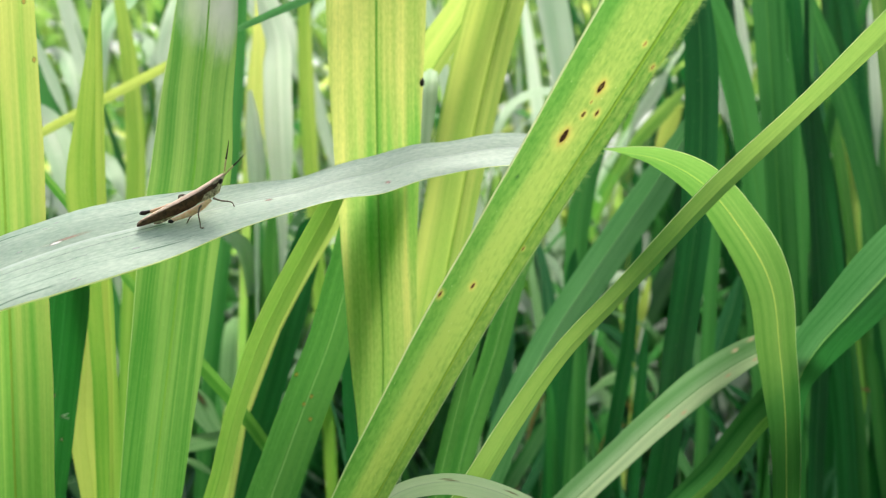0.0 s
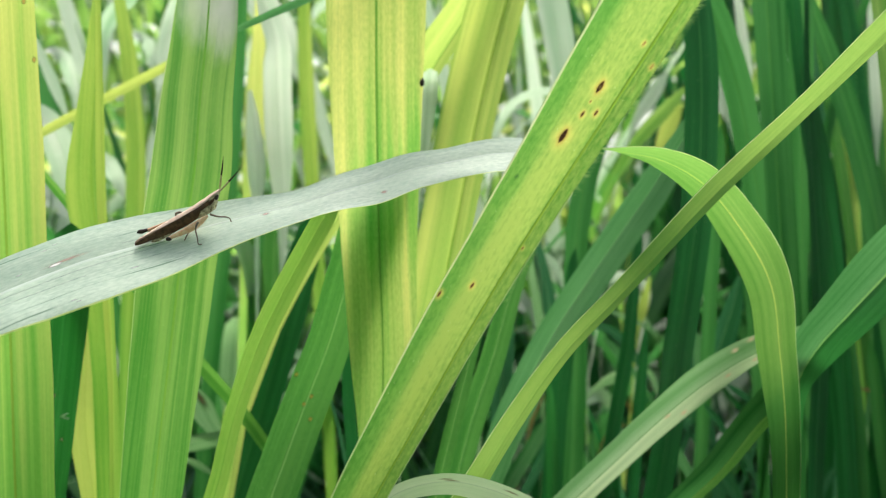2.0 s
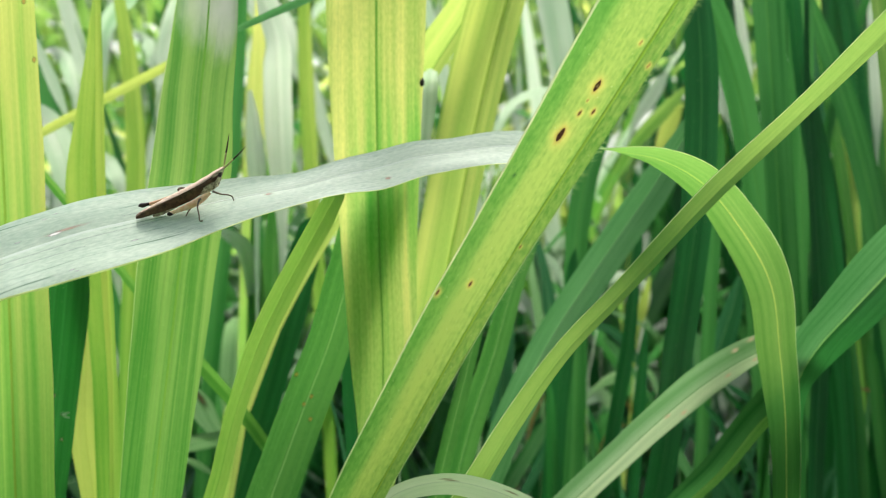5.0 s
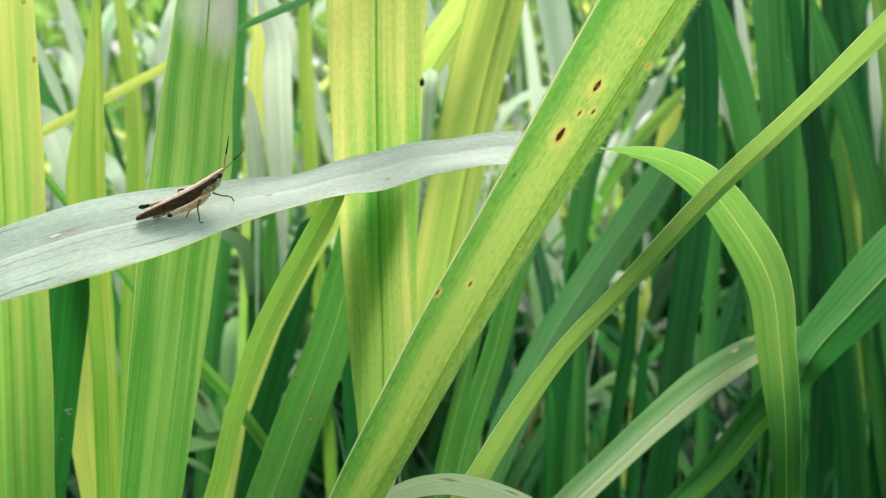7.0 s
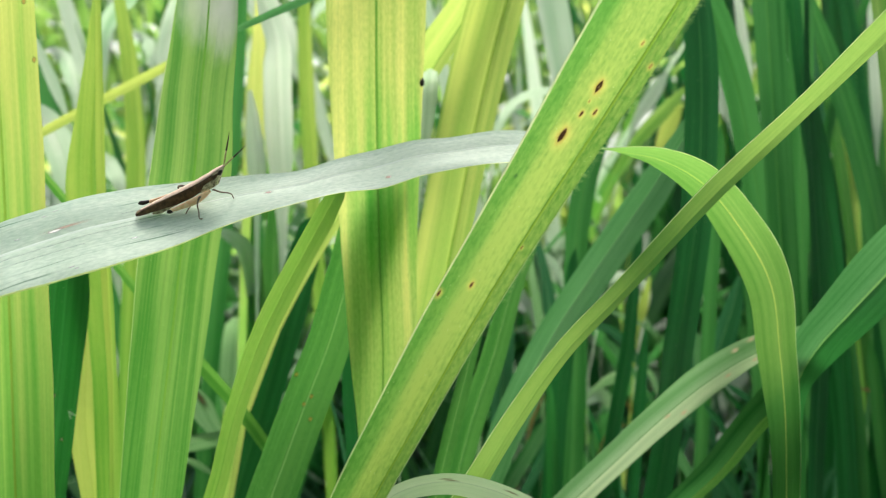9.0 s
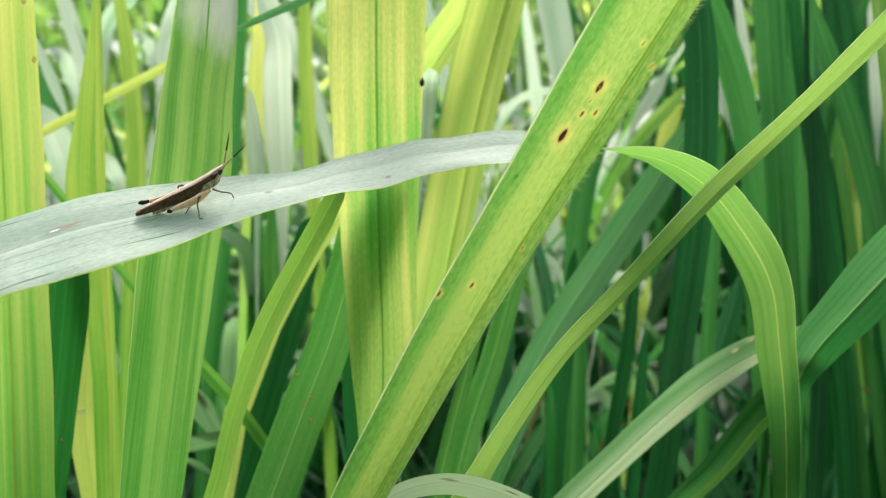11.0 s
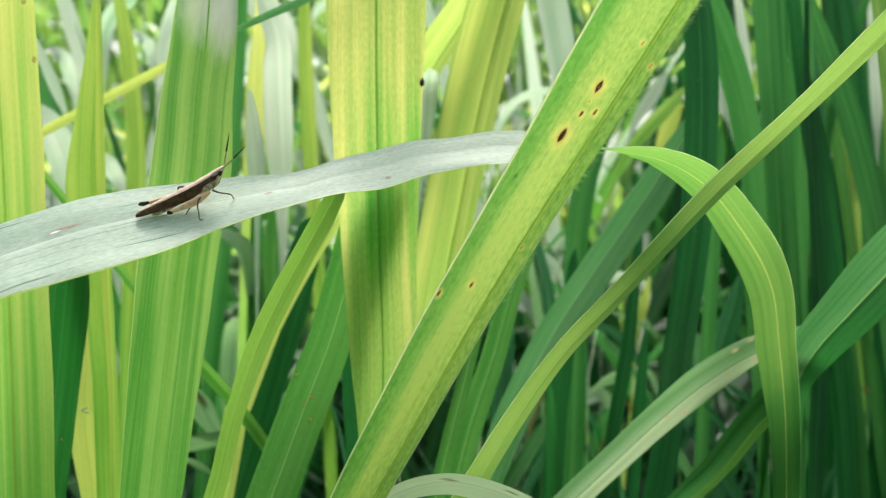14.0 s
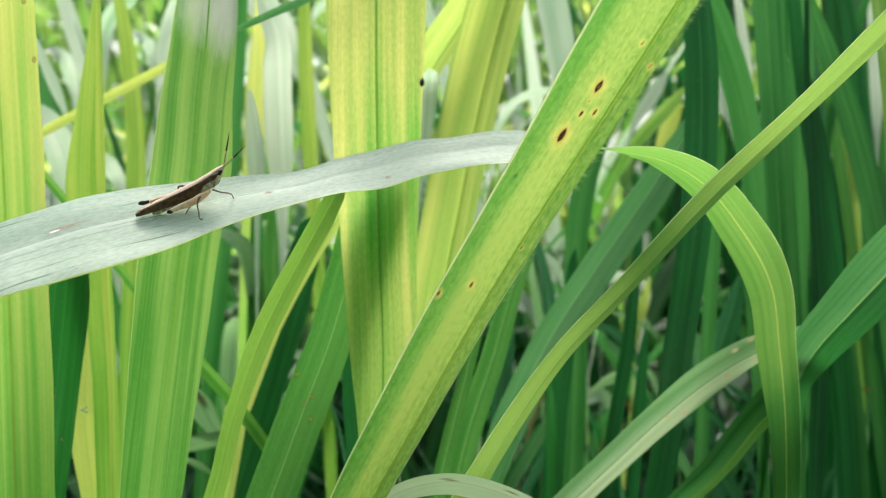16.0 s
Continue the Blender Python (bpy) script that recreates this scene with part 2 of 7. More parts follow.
class Sheet:
    """The curved surface of a grass leaf: a line of (x, y, z, width, turn) rows, a fold along the rib and wavy margins."""

    def __init__(self, rows, fold=0.12, rib=0.0, wave=0.02, steps=48, seed=0, veins=1.0):
        self.veins = 0.0045 * veins
        self.s = spline(rows, steps)
        self.s[:, 3] = np.maximum(self.s[:, 3], 0.0004)
        self.fold, self.rib, self.wave, self.seed, self.steps = fold, rib, wave, seed, steps
        self.along = np.concatenate([[0], np.cumsum(np.linalg.norm(np.diff(self.s[:, :3], axis=0), axis=1))])
        self.frames = []
        for i in range(steps):
            t = Vector(self.s[min(i + 1, steps - 1), :3] - self.s[max(i - 1, 0), :3]).normalized()
            n = Vector((0, -1, 0))
            n = (n - t * n.dot(t))
            n = n.normalized() if n.length > 1e-4 else Vector((1, 0, 0))
            n = Quaternion(t, radians(self.s[i, 4])) @ n
            self.frames.append((Vector(self.s[i, :3]), t.cross(n).normalized(), n, self.s[i, 3] / 2))

    def point(self, i, v, lift=0.0):
        c, side, n, h = self.frames[i]
        d = abs(v - self.rib)
        groove = 0.10 * math.exp(-(d / 0.07) ** 2)
        w = self.wave * v * abs(v) * noise.noise(Vector((self.along[i] * 28, self.seed * 3.7, v)))
        edge = 1 + 0.9 * self.wave * noise.noise(Vector((self.along[i] * 60, self.seed, 9 if v > 0 else -9)))
        vein = self.veins * math.sin(31 * v + self.seed) * (1 + noise.noise(Vector((v * 4, self.along[i] * 9, self.seed * 1.3))))
        return c + side * (h * v * edge) + n * (h * (self.fold * d - groove * self.fold + w * 4 + vein) + lift)

    def at(self, f, v, lift=0.0):
        x = f * (self.steps - 1)
        i = min(int(x), self.steps - 2)
        return self.point(i, v, lift).lerp(self.point(i + 1, v, lift), x - i)

    def strip(self, name, material, vs, parent=None, label="", at=(0, 0, 0), lift=None, f0=0.0, f1=1.0, gap=-1):
        verts, uvs, faces = [], [], []
        k = len(vs)
        idx = [i for i in range(self.steps) if f0 <= i / (self.steps - 1) <= f1]
        for r, i in enumerate(idx):
            for j, v in enumerate(vs):
                verts.append(self.point(i, v, lift[j] if lift else 0.0))
                uvs.append((v * self.frames[i][3] + self.seed * 0.37, self.along[i] + self.seed * 0.61))
            if r:
                b = (r - 1) * k
                faces += [(b + j, b + j + 1, b + k + j + 1, b + k + j) for j in range(k - 1) if j != gap]
        return mesh_object(name, verts, faces, material, uvs, parent, label, at)


MID = 19
ACROSS = [-1 + 0.97 * k / MID for k in range(MID + 1)]
ACROSS = ACROSS + [-v for v in reversed(ACROSS)]


def across(rib):
    return [v + (1 - abs(v)) * rib for v in ACROSS]


SHEETS = []
BLADES = []


def grass_blade(tone, rows, label, fold=0.12, rib=0.0, wave=0.02, ribbed=True, margin=0.0, steps=48, other=None, ribtone=None):
    """One leaf as a thing: an Empty at its foot, the blade and the rib under it. Returns the Empty and the sheet."""
    sh = Sheet(rows, fold, rib, wave, steps, seed=len(SHEETS) + 1)
    SHEETS.append(sh)
    foot = new("grass_blade")
    BLADES.append(foot)
    foot.location = rows[0][:3]
    tagged(foot, label, "grass blade", "grass blades")
    foot.empty_display_size = 0.01
    if other:
        blade = sh.strip("blade", LEAF[tone], across(rib)[MID + 1:], foot, at=rows[0][:3])
        sh.strip("folded_half", LEAF[other], across(rib)[:MID + 1], foot, "half of the blade on the other side of the fold", at=rows[0][:3])
    else:
        blade = sh.strip("blade", LEAF[tone], across(rib), foot, at=rows[0][:3], gap=MID if ribbed else -1)
    if ribbed:
        e = 0.0001
        sh.strip("midrib", RIB[ribtone or tone], [across(rib)[MID], rib - 0.016, rib + 0.016, across(rib)[MID + 1]], foot, "raised paler midrib", rows[0][:3], [0.0, e, e, 0.0])
    if margin:
        side = 1 if margin > 0 else -1
        o = abs(margin)
        sh.strip("margin", MARGIN, [side, side * (1 + o / 2), side * (1 + o)], foot, "thin pale leaf margin", rows[0][:3], [0.0, 0.0001, 0.0])
    return foot, sh, blade


# ---- the grass leaves of the foreground and middle ground, each rooted in the ground ----
near_leaf, near_sheet, near_blade = grass_blade("fresh", [(-0.06, 0.25, 0, 0.007, -6), (-0.0613, 0.2052, 0.2026, 0.007, -6), (-0.0629, 0.1504, 0.4502, 0.0092, -6), (-0.0213, 0.1575, 0.5404, 0.0103, -6), (-0.0186, 0.1582, 0.5463, 0.0105, -8), (-0.009, 0.1604, 0.5641, 0.0116, -8), (0.0013, 0.1627, 0.5829, 0.0125, -8), (0.0119, 0.1639, 0.601, 0.0131, -10), (0.0241, 0.1644, 0.6211, 0.0146, -10), (0.0345, 0.1645, 0.6384, 0.0164, -10), (0.0426, 0.1641, 0.6519, 0.0171, -10), (0.0512, 0.1628, 0.6661, 0.0172, -10), (0.1029, 0.1552, 0.7514, 0.0138, -10), (0.1546, 0.1775, 0.7767, 0.0005, -10)],
            "yellow-green leaf with brown diamond leaf spots and hairy margin", 0.1, 0.6, 0.012, margin=-0.06, steps=90)
arch_leaf, arch_sheet, arch_blade = grass_blade("lime", [(0.13, 0.27, 0, 0.007, 190), (0.1228, 0.2528, 0.1837, 0.007, 190), (0.114, 0.2317, 0.4082, 0.0086, 190), (0.1097, 0.2331, 0.5079, 0.0095, 190), (0.1084, 0.2347, 0.5373, 0.011, 190), (0.1053, 0.2344, 0.5594, 0.0133, 188), (0.1006, 0.233, 0.5811, 0.0138, 180), (0.0897, 0.2311, 0.5983, 0.0130, 162), (0.0766, 0.2287, 0.612, 0.0118, 138), (0.0637, 0.2255, 0.6184, 0.0122, 114), (0.0512, 0.2218, 0.6208, 0.0120, 97), (0.0409, 0.2189, 0.6219, 0.0100, 76), (0.0285, 0.2159, 0.6225, 0.0103, 62)],
            "bright green leaf stalk that arches over", 0.16, 0.0, 0.055, margin=-0.02, steps=110)
grass_blade("yellow", [(-0.1228, 0.2636, 0, 0.007, 0), (-0.1244, 0.241, 0.1861, 0.0141, 0), (-0.1264, 0.2135, 0.4136, 0.0234, 0), (-0.1308, 0.2236, 0.5125, 0.026, 0), (-0.1331, 0.2309, 0.5638, 0.0265, 0), (-0.1365, 0.2392, 0.6155, 0.0271, 0), (-0.1407, 0.2477, 0.6681, 0.0267, 0), (-0.1485, 0.2636, 0.7665, 0.0213, 0), (-0.1562, 0.3094, 0.805, 0.0005, 0)],
            "broad yellow-green upright leaf lit from behind", 0.1, 0, 0.02)
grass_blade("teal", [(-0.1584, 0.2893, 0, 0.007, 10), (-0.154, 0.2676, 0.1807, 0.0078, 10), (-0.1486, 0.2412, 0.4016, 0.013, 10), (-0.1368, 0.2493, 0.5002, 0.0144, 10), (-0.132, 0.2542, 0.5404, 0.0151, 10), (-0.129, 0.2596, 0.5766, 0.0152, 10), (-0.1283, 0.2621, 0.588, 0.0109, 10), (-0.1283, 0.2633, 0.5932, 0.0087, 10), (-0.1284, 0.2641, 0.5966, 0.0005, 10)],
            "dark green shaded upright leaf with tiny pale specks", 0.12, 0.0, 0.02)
grass_blade("straw", [(-0.1112, 0.3111, 0, 0.007, 0), (-0.1148, 0.2895, 0.1759, 0.007, 0), (-0.1193, 0.263, 0.3909, 0.0076, 0), (-0.1293, 0.2711, 0.4897, 0.0084, 0), (-0.1331, 0.2757, 0.5271, 0.011, 0), (-0.1331, 0.2788, 0.5435, 0.0072, 0), (-0.134, 0.2818, 0.5601, 0.003, 0), (-0.1357, 0.2866, 0.584, 0.0024, 0), (-0.137, 0.29, 0.6, 0.0005, 0)],
            "narrow yellow leaf seen between darker blades", 0.12, 0.0, 0.02, ribtone="yellow")
grass_blade("fresh", [(-0.1085, 0.2969, 0, 0.007, 0), (-0.1102, 0.2752, 0.1788, 0.007, 0), (-0.1123, 0.2487, 0.3974, 0.0079, 0), (-0.1169, 0.2569, 0.4965, 0.0088, 0), (-0.1197, 0.2641, 0.5557, 0.0092, 0), (-0.1231, 0.2683, 0.5893, 0.012, 0), (-0.1255, 0.2703, 0.606, 0.0139, 0), (-0.1245, 0.2738, 0.6347, 0.0087, 0), (-0.1229, 0.2763, 0.6544, 0.0059, 0), (-0.1217, 0.2789, 0.6761, 0.0028, 0), (-0.1162, 0.2911, 0.7752, 0.0022, 0), (-0.1108, 0.3333, 0.8143, 0.0005, 0)],
            "upright light green leaf tapering upward", 0.1, 0.3, 0.02)
grass_blade("fresh", [(-0.1082, 0.2854, 0, 0.007, 5), (-0.1088, 0.2638, 0.1812, 0.007, 5), (-0.1095, 0.2373, 0.4028, 0.0013, 5), (-0.111, 0.2454, 0.502, 0.0015, 5), (-0.1115, 0.2501, 0.5397, 0.0018, 5), (-0.1136, 0.2552, 0.5812, 0.0026, 5), (-0.1156, 0.2603, 0.6066, 0.003, 5), (-0.1164, 0.266, 0.6531, 0.0022, 5), (-0.1168, 0.2686, 0.674, 0.0015, 5), (-0.1186, 0.2808, 0.7733, 0.0012, 5), (-0.1204, 0.323, 0.8125, 0.0005, 5)],
            "slender green leaf beside a broad one", 0.3, 0.4, 0.02)
grass_blade("fresh", [(-0.159, 0.44, 0, 0.007, 0), (-0.1591, 0.415, 0.18, 0.007, 0), (-0.1571, 0.39, 0.36, 0.0113, 0), (-0.1596, 0.3715, 0.4414, 0.0107, 0), (-0.1599, 0.3786, 0.4984, 0.0106, 0), (-0.1585, 0.387, 0.5554, 0.0104, 0), (-0.1579, 0.3986, 0.627, 0.0101, 0), (-0.1645, 0.4082, 0.6823, 0.0078, 0), (-0.1688, 0.4111, 0.7055, 0.0053, 0), (-0.1949, 0.4281, 0.8441, 0.0043, 0), (-0.2209, 0.4878, 0.8973, 0.0004, 0)],
            "light green leaf half hidden behind a broad leaf", 0.12, 0.0, 0.02)
grass_blade("mid", [(-0.1067, 0.2607, 0, 0.007, 5), (-0.103, 0.2373, 0.1871, 0.0097, 5), (-0.0984, 0.2087, 0.4157, 0.0161, 5), (-0.0885, 0.2207, 0.5139, 0.0179, 5), (-0.0834, 0.2289, 0.5643, 0.0219, 5), (-0.0803, 0.2335, 0.5933, 0.0235, 5), (-0.0772, 0.2358, 0.6121, 0.0239, 5), (-0.0752, 0.2414, 0.6415, 0.0211, 5), (-0.0741, 0.2447, 0.6556, 0.0194, 12), (-0.0738, 0.2487, 0.6683, 0.0182, 30), (-0.0747, 0.2607, 0.692, 0.0179, 40), (-0.0782, 0.3058, 0.7813, 0.0143, 40), (-0.0816, 0.3808, 0.8105, 0.0005, 40)],
            "broad green upright leaf with darker streaks", 0.1, 0.05, 0.02, margin=-0.012)
grass_blade("yellow", [(-0.0216, 0.2724, 0, 0.005, 0), (-0.0221, 0.2507, 0.1815, 0.005, 0), (-0.0227, 0.2242, 0.4033, 0.006, 0), (-0.0222, 0.2324, 0.5026, 0.008, 0), (-0.0198, 0.2357, 0.5294, 0.0142, 0), (-0.0192, 0.2396, 0.5524, 0.0203, 0), (-0.0205, 0.246, 0.5881, 0.0241, 0), (-0.0214, 0.2524, 0.6244, 0.0284, 0), (-0.0219, 0.2578, 0.6521, 0.0316, 0), (-0.0221, 0.2622, 0.6709, 0.0333, 0), (-0.0223, 0.2683, 0.6959, 0.0341, 0), (-0.0233, 0.2919, 0.7931, 0.0273, 0), (-0.0244, 0.3456, 0.8302, 0.0005, 0)],
            "very broad yellow-green leaf glowing in the light", 0.08, 0.0, 0.02, ribtone="mid")
grass_blade("zest", [(-0.0484, 0.3137, 0, 0.007, -5), (-0.0415, 0.2921, 0.1858, 0.007, -5), (-0.0371, 0.2657, 0.4129, 0.006, -5), (-0.0212, 0.2737, 0.5105, 0.007, -5), (-0.0082, 0.2783, 0.548, 0.016, -5), (0.0013, 0.2859, 0.5936, 0.0195, -5), (0.0088, 0.2936, 0.6315, 0.0205, -5), (0.0159, 0.2993, 0.6615, 0.0211, -5), (0.0219, 0.305, 0.6835, 0.0213, -5), (0.029, 0.313, 0.712, 0.0171, -5), (0.037, 0.325, 0.74, 0.0005, -5)],
            "broad yellow-green leaf leaning behind another", 0.2, 0.35, 0.02, ribtone="fresh")
grass_blade("zest", [(-0.1295, 0.3538, 0, 0.007, 0), (-0.104, 0.3329, 0.2462, 0.007, 0), (-0.0729, 0.3074, 0.5472, 0.0102, 0), (-0.0215, 0.3138, 0.6323, 0.0113, 0), (-0.0043, 0.3173, 0.6606, 0.014, 0), (0.0071, 0.3194, 0.6776, 0.0122, 0), (0.0151, 0.3211, 0.6912, 0.0091, 0), (0.025, 0.323, 0.708, 0.0073, 0), (0.033, 0.33, 0.72, 0.0005, 0)],
            "yellow-green leaf that slants up behind", 0.2, 0.5, 0.02, ribtone="mid")
grass_blade("slim", [(-0.1367, 0.2487, 0, 0.007, 0), (-0.1219, 0.2274, 0.1897, 0.007, 0), (-0.1038, 0.2013, 0.4216, 0.0049, 0), (-0.0687, 0.2087, 0.5146, 0.0055, 0), (-0.0658, 0.2097, 0.5223, 0.0055, 0), (-0.0603, 0.2145, 0.5452, 0.0055, 0), (-0.0531, 0.2191, 0.5667, 0.0067, 0), (-0.0413, 0.2261, 0.5907, 0.0067, 0), (-0.0333, 0.231, 0.6059, 0.0057, 0), (-0.0316, 0.2321, 0.6095, 0.0046, 0), (-0.0304, 0.2327, 0.6119, 0.0005, 0)],
            "narrow slanting light green leaf", 0.15, 0.0, 0.02, ribtone="mid")
grass_blade("rusty", [(-0.1301, 0.2885, 0, 0.007, 0), (-0.1153, 0.2672, 0.1807, 0.0087, 0), (-0.0972, 0.2411, 0.4015, 0.0145, 0), (-0.0621, 0.2485, 0.4944, 0.0162, 0), (-0.0587, 0.2497, 0.5036, 0.0162, 0), (-0.048, 0.2533, 0.5327, 0.0158, 0), (-0.0381, 0.2544, 0.5581, 0.0149, 0), (-0.0307, 0.2543, 0.5823, 0.0151, 0), (-0.0249, 0.2554, 0.5993, 0.0162, 0), (-0.0192, 0.2571, 0.6133, 0.0135, 0), (-0.0162, 0.2592, 0.6221, 0.0108, 0), (-0.0144, 0.2609, 0.628, 0.0005, 0)],
            "green slanting leaf with rusty specks", 0.1, 0.0, 0.02)
grass_blade("dark", [(-0.148, 0.3635, 0, 0.007, 0), (-0.1365, 0.342, 0.1662, 0.0081, 0), (-0.1224, 0.3158, 0.3694, 0.0134, 0), (-0.0936, 0.3235, 0.4645, 0.0149, 0), (-0.0786, 0.3296, 0.5142, 0.0149, 0), (-0.0661, 0.3351, 0.5589, 0.0154, 0), (-0.0598, 0.3378, 0.5813, 0.0125, 0), (-0.0576, 0.3387, 0.5888, 0.01, 0), (-0.0561, 0.3393, 0.5937, 0.0005, 0)],
            "dark green leaf deep in the tuft", 0.12, 0.0, 0.02)
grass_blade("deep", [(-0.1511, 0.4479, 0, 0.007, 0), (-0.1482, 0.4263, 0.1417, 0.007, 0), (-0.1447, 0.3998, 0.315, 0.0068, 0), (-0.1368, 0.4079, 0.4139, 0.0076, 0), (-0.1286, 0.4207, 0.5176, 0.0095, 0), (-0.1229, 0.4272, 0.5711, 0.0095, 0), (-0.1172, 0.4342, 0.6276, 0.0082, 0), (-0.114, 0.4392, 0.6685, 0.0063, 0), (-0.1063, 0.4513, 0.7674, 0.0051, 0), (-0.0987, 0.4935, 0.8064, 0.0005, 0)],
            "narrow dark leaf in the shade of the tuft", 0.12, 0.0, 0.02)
grass_blade("mid", [(-0.0627, 0.2873, 0.4981, 0.0045, 0), (-0.0804, 0.2903, 0.5223, 0.0055, 0), (-0.0959, 0.2924, 0.5398, 0.0055, 0), (-0.1113, 0.2946, 0.5573, 0.0041, 0), (-0.1772, 0.3037, 0.632, 0.0033, 0), (-0.243, 0.3429, 0.6467, 0.0005, 0)],
            "thin leaf crossing downward", 0.12, 0.0, 0.02)
grass_blade("white", [(-0.0908, 0.4205, 0, 0.007, 0), (-0.0899, 0.3989, 0.152, 0.007, 0), (-0.0887, 0.3724, 0.3378, 0.0032, 0), (-0.086, 0.3805, 0.4371, 0.0035, 0), (-0.0837, 0.3913, 0.5248, 0.0035, 0), (-0.0837, 0.3985, 0.5832, 0.0052, 10), (-0.0845, 0.4017, 0.6096, 0.0115, 13), (-0.0854, 0.4039, 0.6271, 0.0144, 15), (-0.0844, 0.398, 0.6611, 0.0144, 25), (-0.0817, 0.3847, 0.676, 0.0165, 60), (-0.0818, 0.3619, 0.6887, 0.0132, 60), (-0.083, 0.345, 0.695, 0.0005, 60)],
            "pale leaf bent over, sky sheen on its waxy face put into the colour", 0.12, 0.0, 0.02)
grass_blade("yellow", [(-0.1137, 0.4546, 0, 0.007, 0), (-0.1122, 0.433, 0.2032, 0.007, 0), (-0.1104, 0.4065, 0.4515, 0.0083, 0), (-0.1064, 0.4146, 0.5507, 0.0093, 0), (-0.1039, 0.4222, 0.6121, 0.0105, 0), (-0.1018, 0.4278, 0.6581, 0.0111, 0), (-0.1008, 0.4312, 0.6858, 0.0062, 0), (-0.0975, 0.4434, 0.785, 0.0049, 0), (-0.0942, 0.4856, 0.8242, 0.0005, 0)],
            "yellow-green leaf behind the pale one", 0.12, 0.0, 0.02)
grass_blade("white", [(-0.0921, 0.4158, 0, 0.007, 0), (-0.0921, 0.3942, 0.2086, 0.007, 0), (-0.0921, 0.3677, 0.4636, 0.002, 0), (-0.0921, 0.3758, 0.5629, 0.0022, 0), (-0.0921, 0.3796, 0.5934, 0.0039, 0), (-0.0921, 0.382, 0.6129, 0.0095, 0), (-0.094, 0.3847, 0.6351, 0.0073, 0), (-0.0957, 0.3868, 0.6517, 0.0022, 0)],
            "pale pointed grass leaf", 0.12, 0.0, 0.02)
grass_blade("dull", [(-0.0818, 0.2685, 0.6568, 0.0019, 0), (-0.0693, 0.2692, 0.6629, 0.0021, 0), (-0.0587, 0.2698, 0.6677, 0.0026, 0), (-0.0471, 0.2704, 0.6725, 0.0028, 0), (-0.0355, 0.2711, 0.6783, 0.0026, 0), (0.0539, 0.2766, 0.7227, 0.0021, 0), (0.1434, 0.312, 0.707, 0.0005, 0)],
            "dark narrow leaf crossing high", 0.12, 0.0, 0.02)
grass_blade("straw", [(-0.1857, 0.3328, 0.6222, 0.0038, 0), (-0.1723, 0.3336, 0.6295, 0.004, 0), (-0.1468, 0.3353, 0.6432, 0.0042, 0), (-0.1201, 0.337, 0.6572, 0.004, 0), (-0.1079, 0.3379, 0.664, 0.0033, 0), (-0.0989, 0.3385, 0.6686, 0.0026, 0), (-0.0928, 0.3388, 0.6717, 0.0005, 0)],
            "thin yellow-green leaf crossing behind", 0.12, 0.0, 0.02, ribtone="yellow")
grass_blade("dark", [(0.038, 0.3104, 0, 0.007, -10), (0.046, 0.2888, 0.1739, 0.007, -10), (0.0559, 0.2625, 0.3864, 0.0091, -10), (0.0768, 0.2704, 0.4834, 0.0101, -10), (0.08, 0.2722, 0.498, 0.0101, -10), (0.0882, 0.2798, 0.5519, 0.011, -10), (0.0943, 0.2859, 0.5936, 0.0118, -10), (0.0969, 0.2916, 0.6314, 0.0122, -10), (0.0974, 0.297, 0.6591, 0.0119, -10), (0.0966, 0.3014, 0.6785, 0.0094, -10), (0.0955, 0.3114, 0.705, 0.0060, -10), (0.0945, 0.325, 0.722, 0.0005, -10)],
            "dark bluish-green upright leaf", 0.1, 0.0, 0.02)
cross_leaf, cross_sheet, cross_blade = grass_blade("clear", [(-0.1056, 0.2299, 0, 0.007, 0), (-0.0802, 0.209, 0.1982, 0.007, 0), (-0.0491, 0.1835, 0.4405, 0.0056, 0), (0.0024, 0.1899, 0.5256, 0.0063, 0), (0.009, 0.1913, 0.5366, 0.006, 0), (0.0178, 0.193, 0.5507, 0.0056, 0), (0.0316, 0.1962, 0.5693, 0.0047, -12), (0.0465, 0.1991, 0.5842, 0.0047, -25), (0.0722, 0.2034, 0.6110, 0.0053, -28), (0.0943, 0.206, 0.6316, 0.0052, 0), (0.1166, 0.2076, 0.6536, 0.0064, 0), (0.132, 0.2075, 0.6689, 0.0069, 0), (0.2027, 0.2069, 0.7395, 0.0055, 0), (0.2735, 0.2363, 0.7501, 0.0005, 0)],
            "narrow light green leaf crossing the tuft", 0.12, 0.3, 0.02, ribbed=False, margin=-0.08)
grass_blade("dull", [(-0.0557, 0.345, 0, 0.007, 0), (-0.0401, 0.3237, 0.1737, 0.007, 0), (-0.021, 0.2977, 0.3859, 0.0107, 0), (0.0156, 0.305, 0.4783, 0.0119, 0), (0.0285, 0.309, 0.5111, 0.0143, 0), (0.0452, 0.314, 0.5436, 0.0149, 0), (0.0654, 0.3188, 0.5739, 0.0149, 0), (0.0873, 0.3245, 0.6044, 0.0145, 0), (0.1011, 0.329, 0.6246, 0.0112, 0), (0.1072, 0.3312, 0.6333, 0.009, 0), (0.1114, 0.3328, 0.639, 0.0005, 0)],
            "dull grey-green slanting leaf", 0.25, 0.0, 0.02)
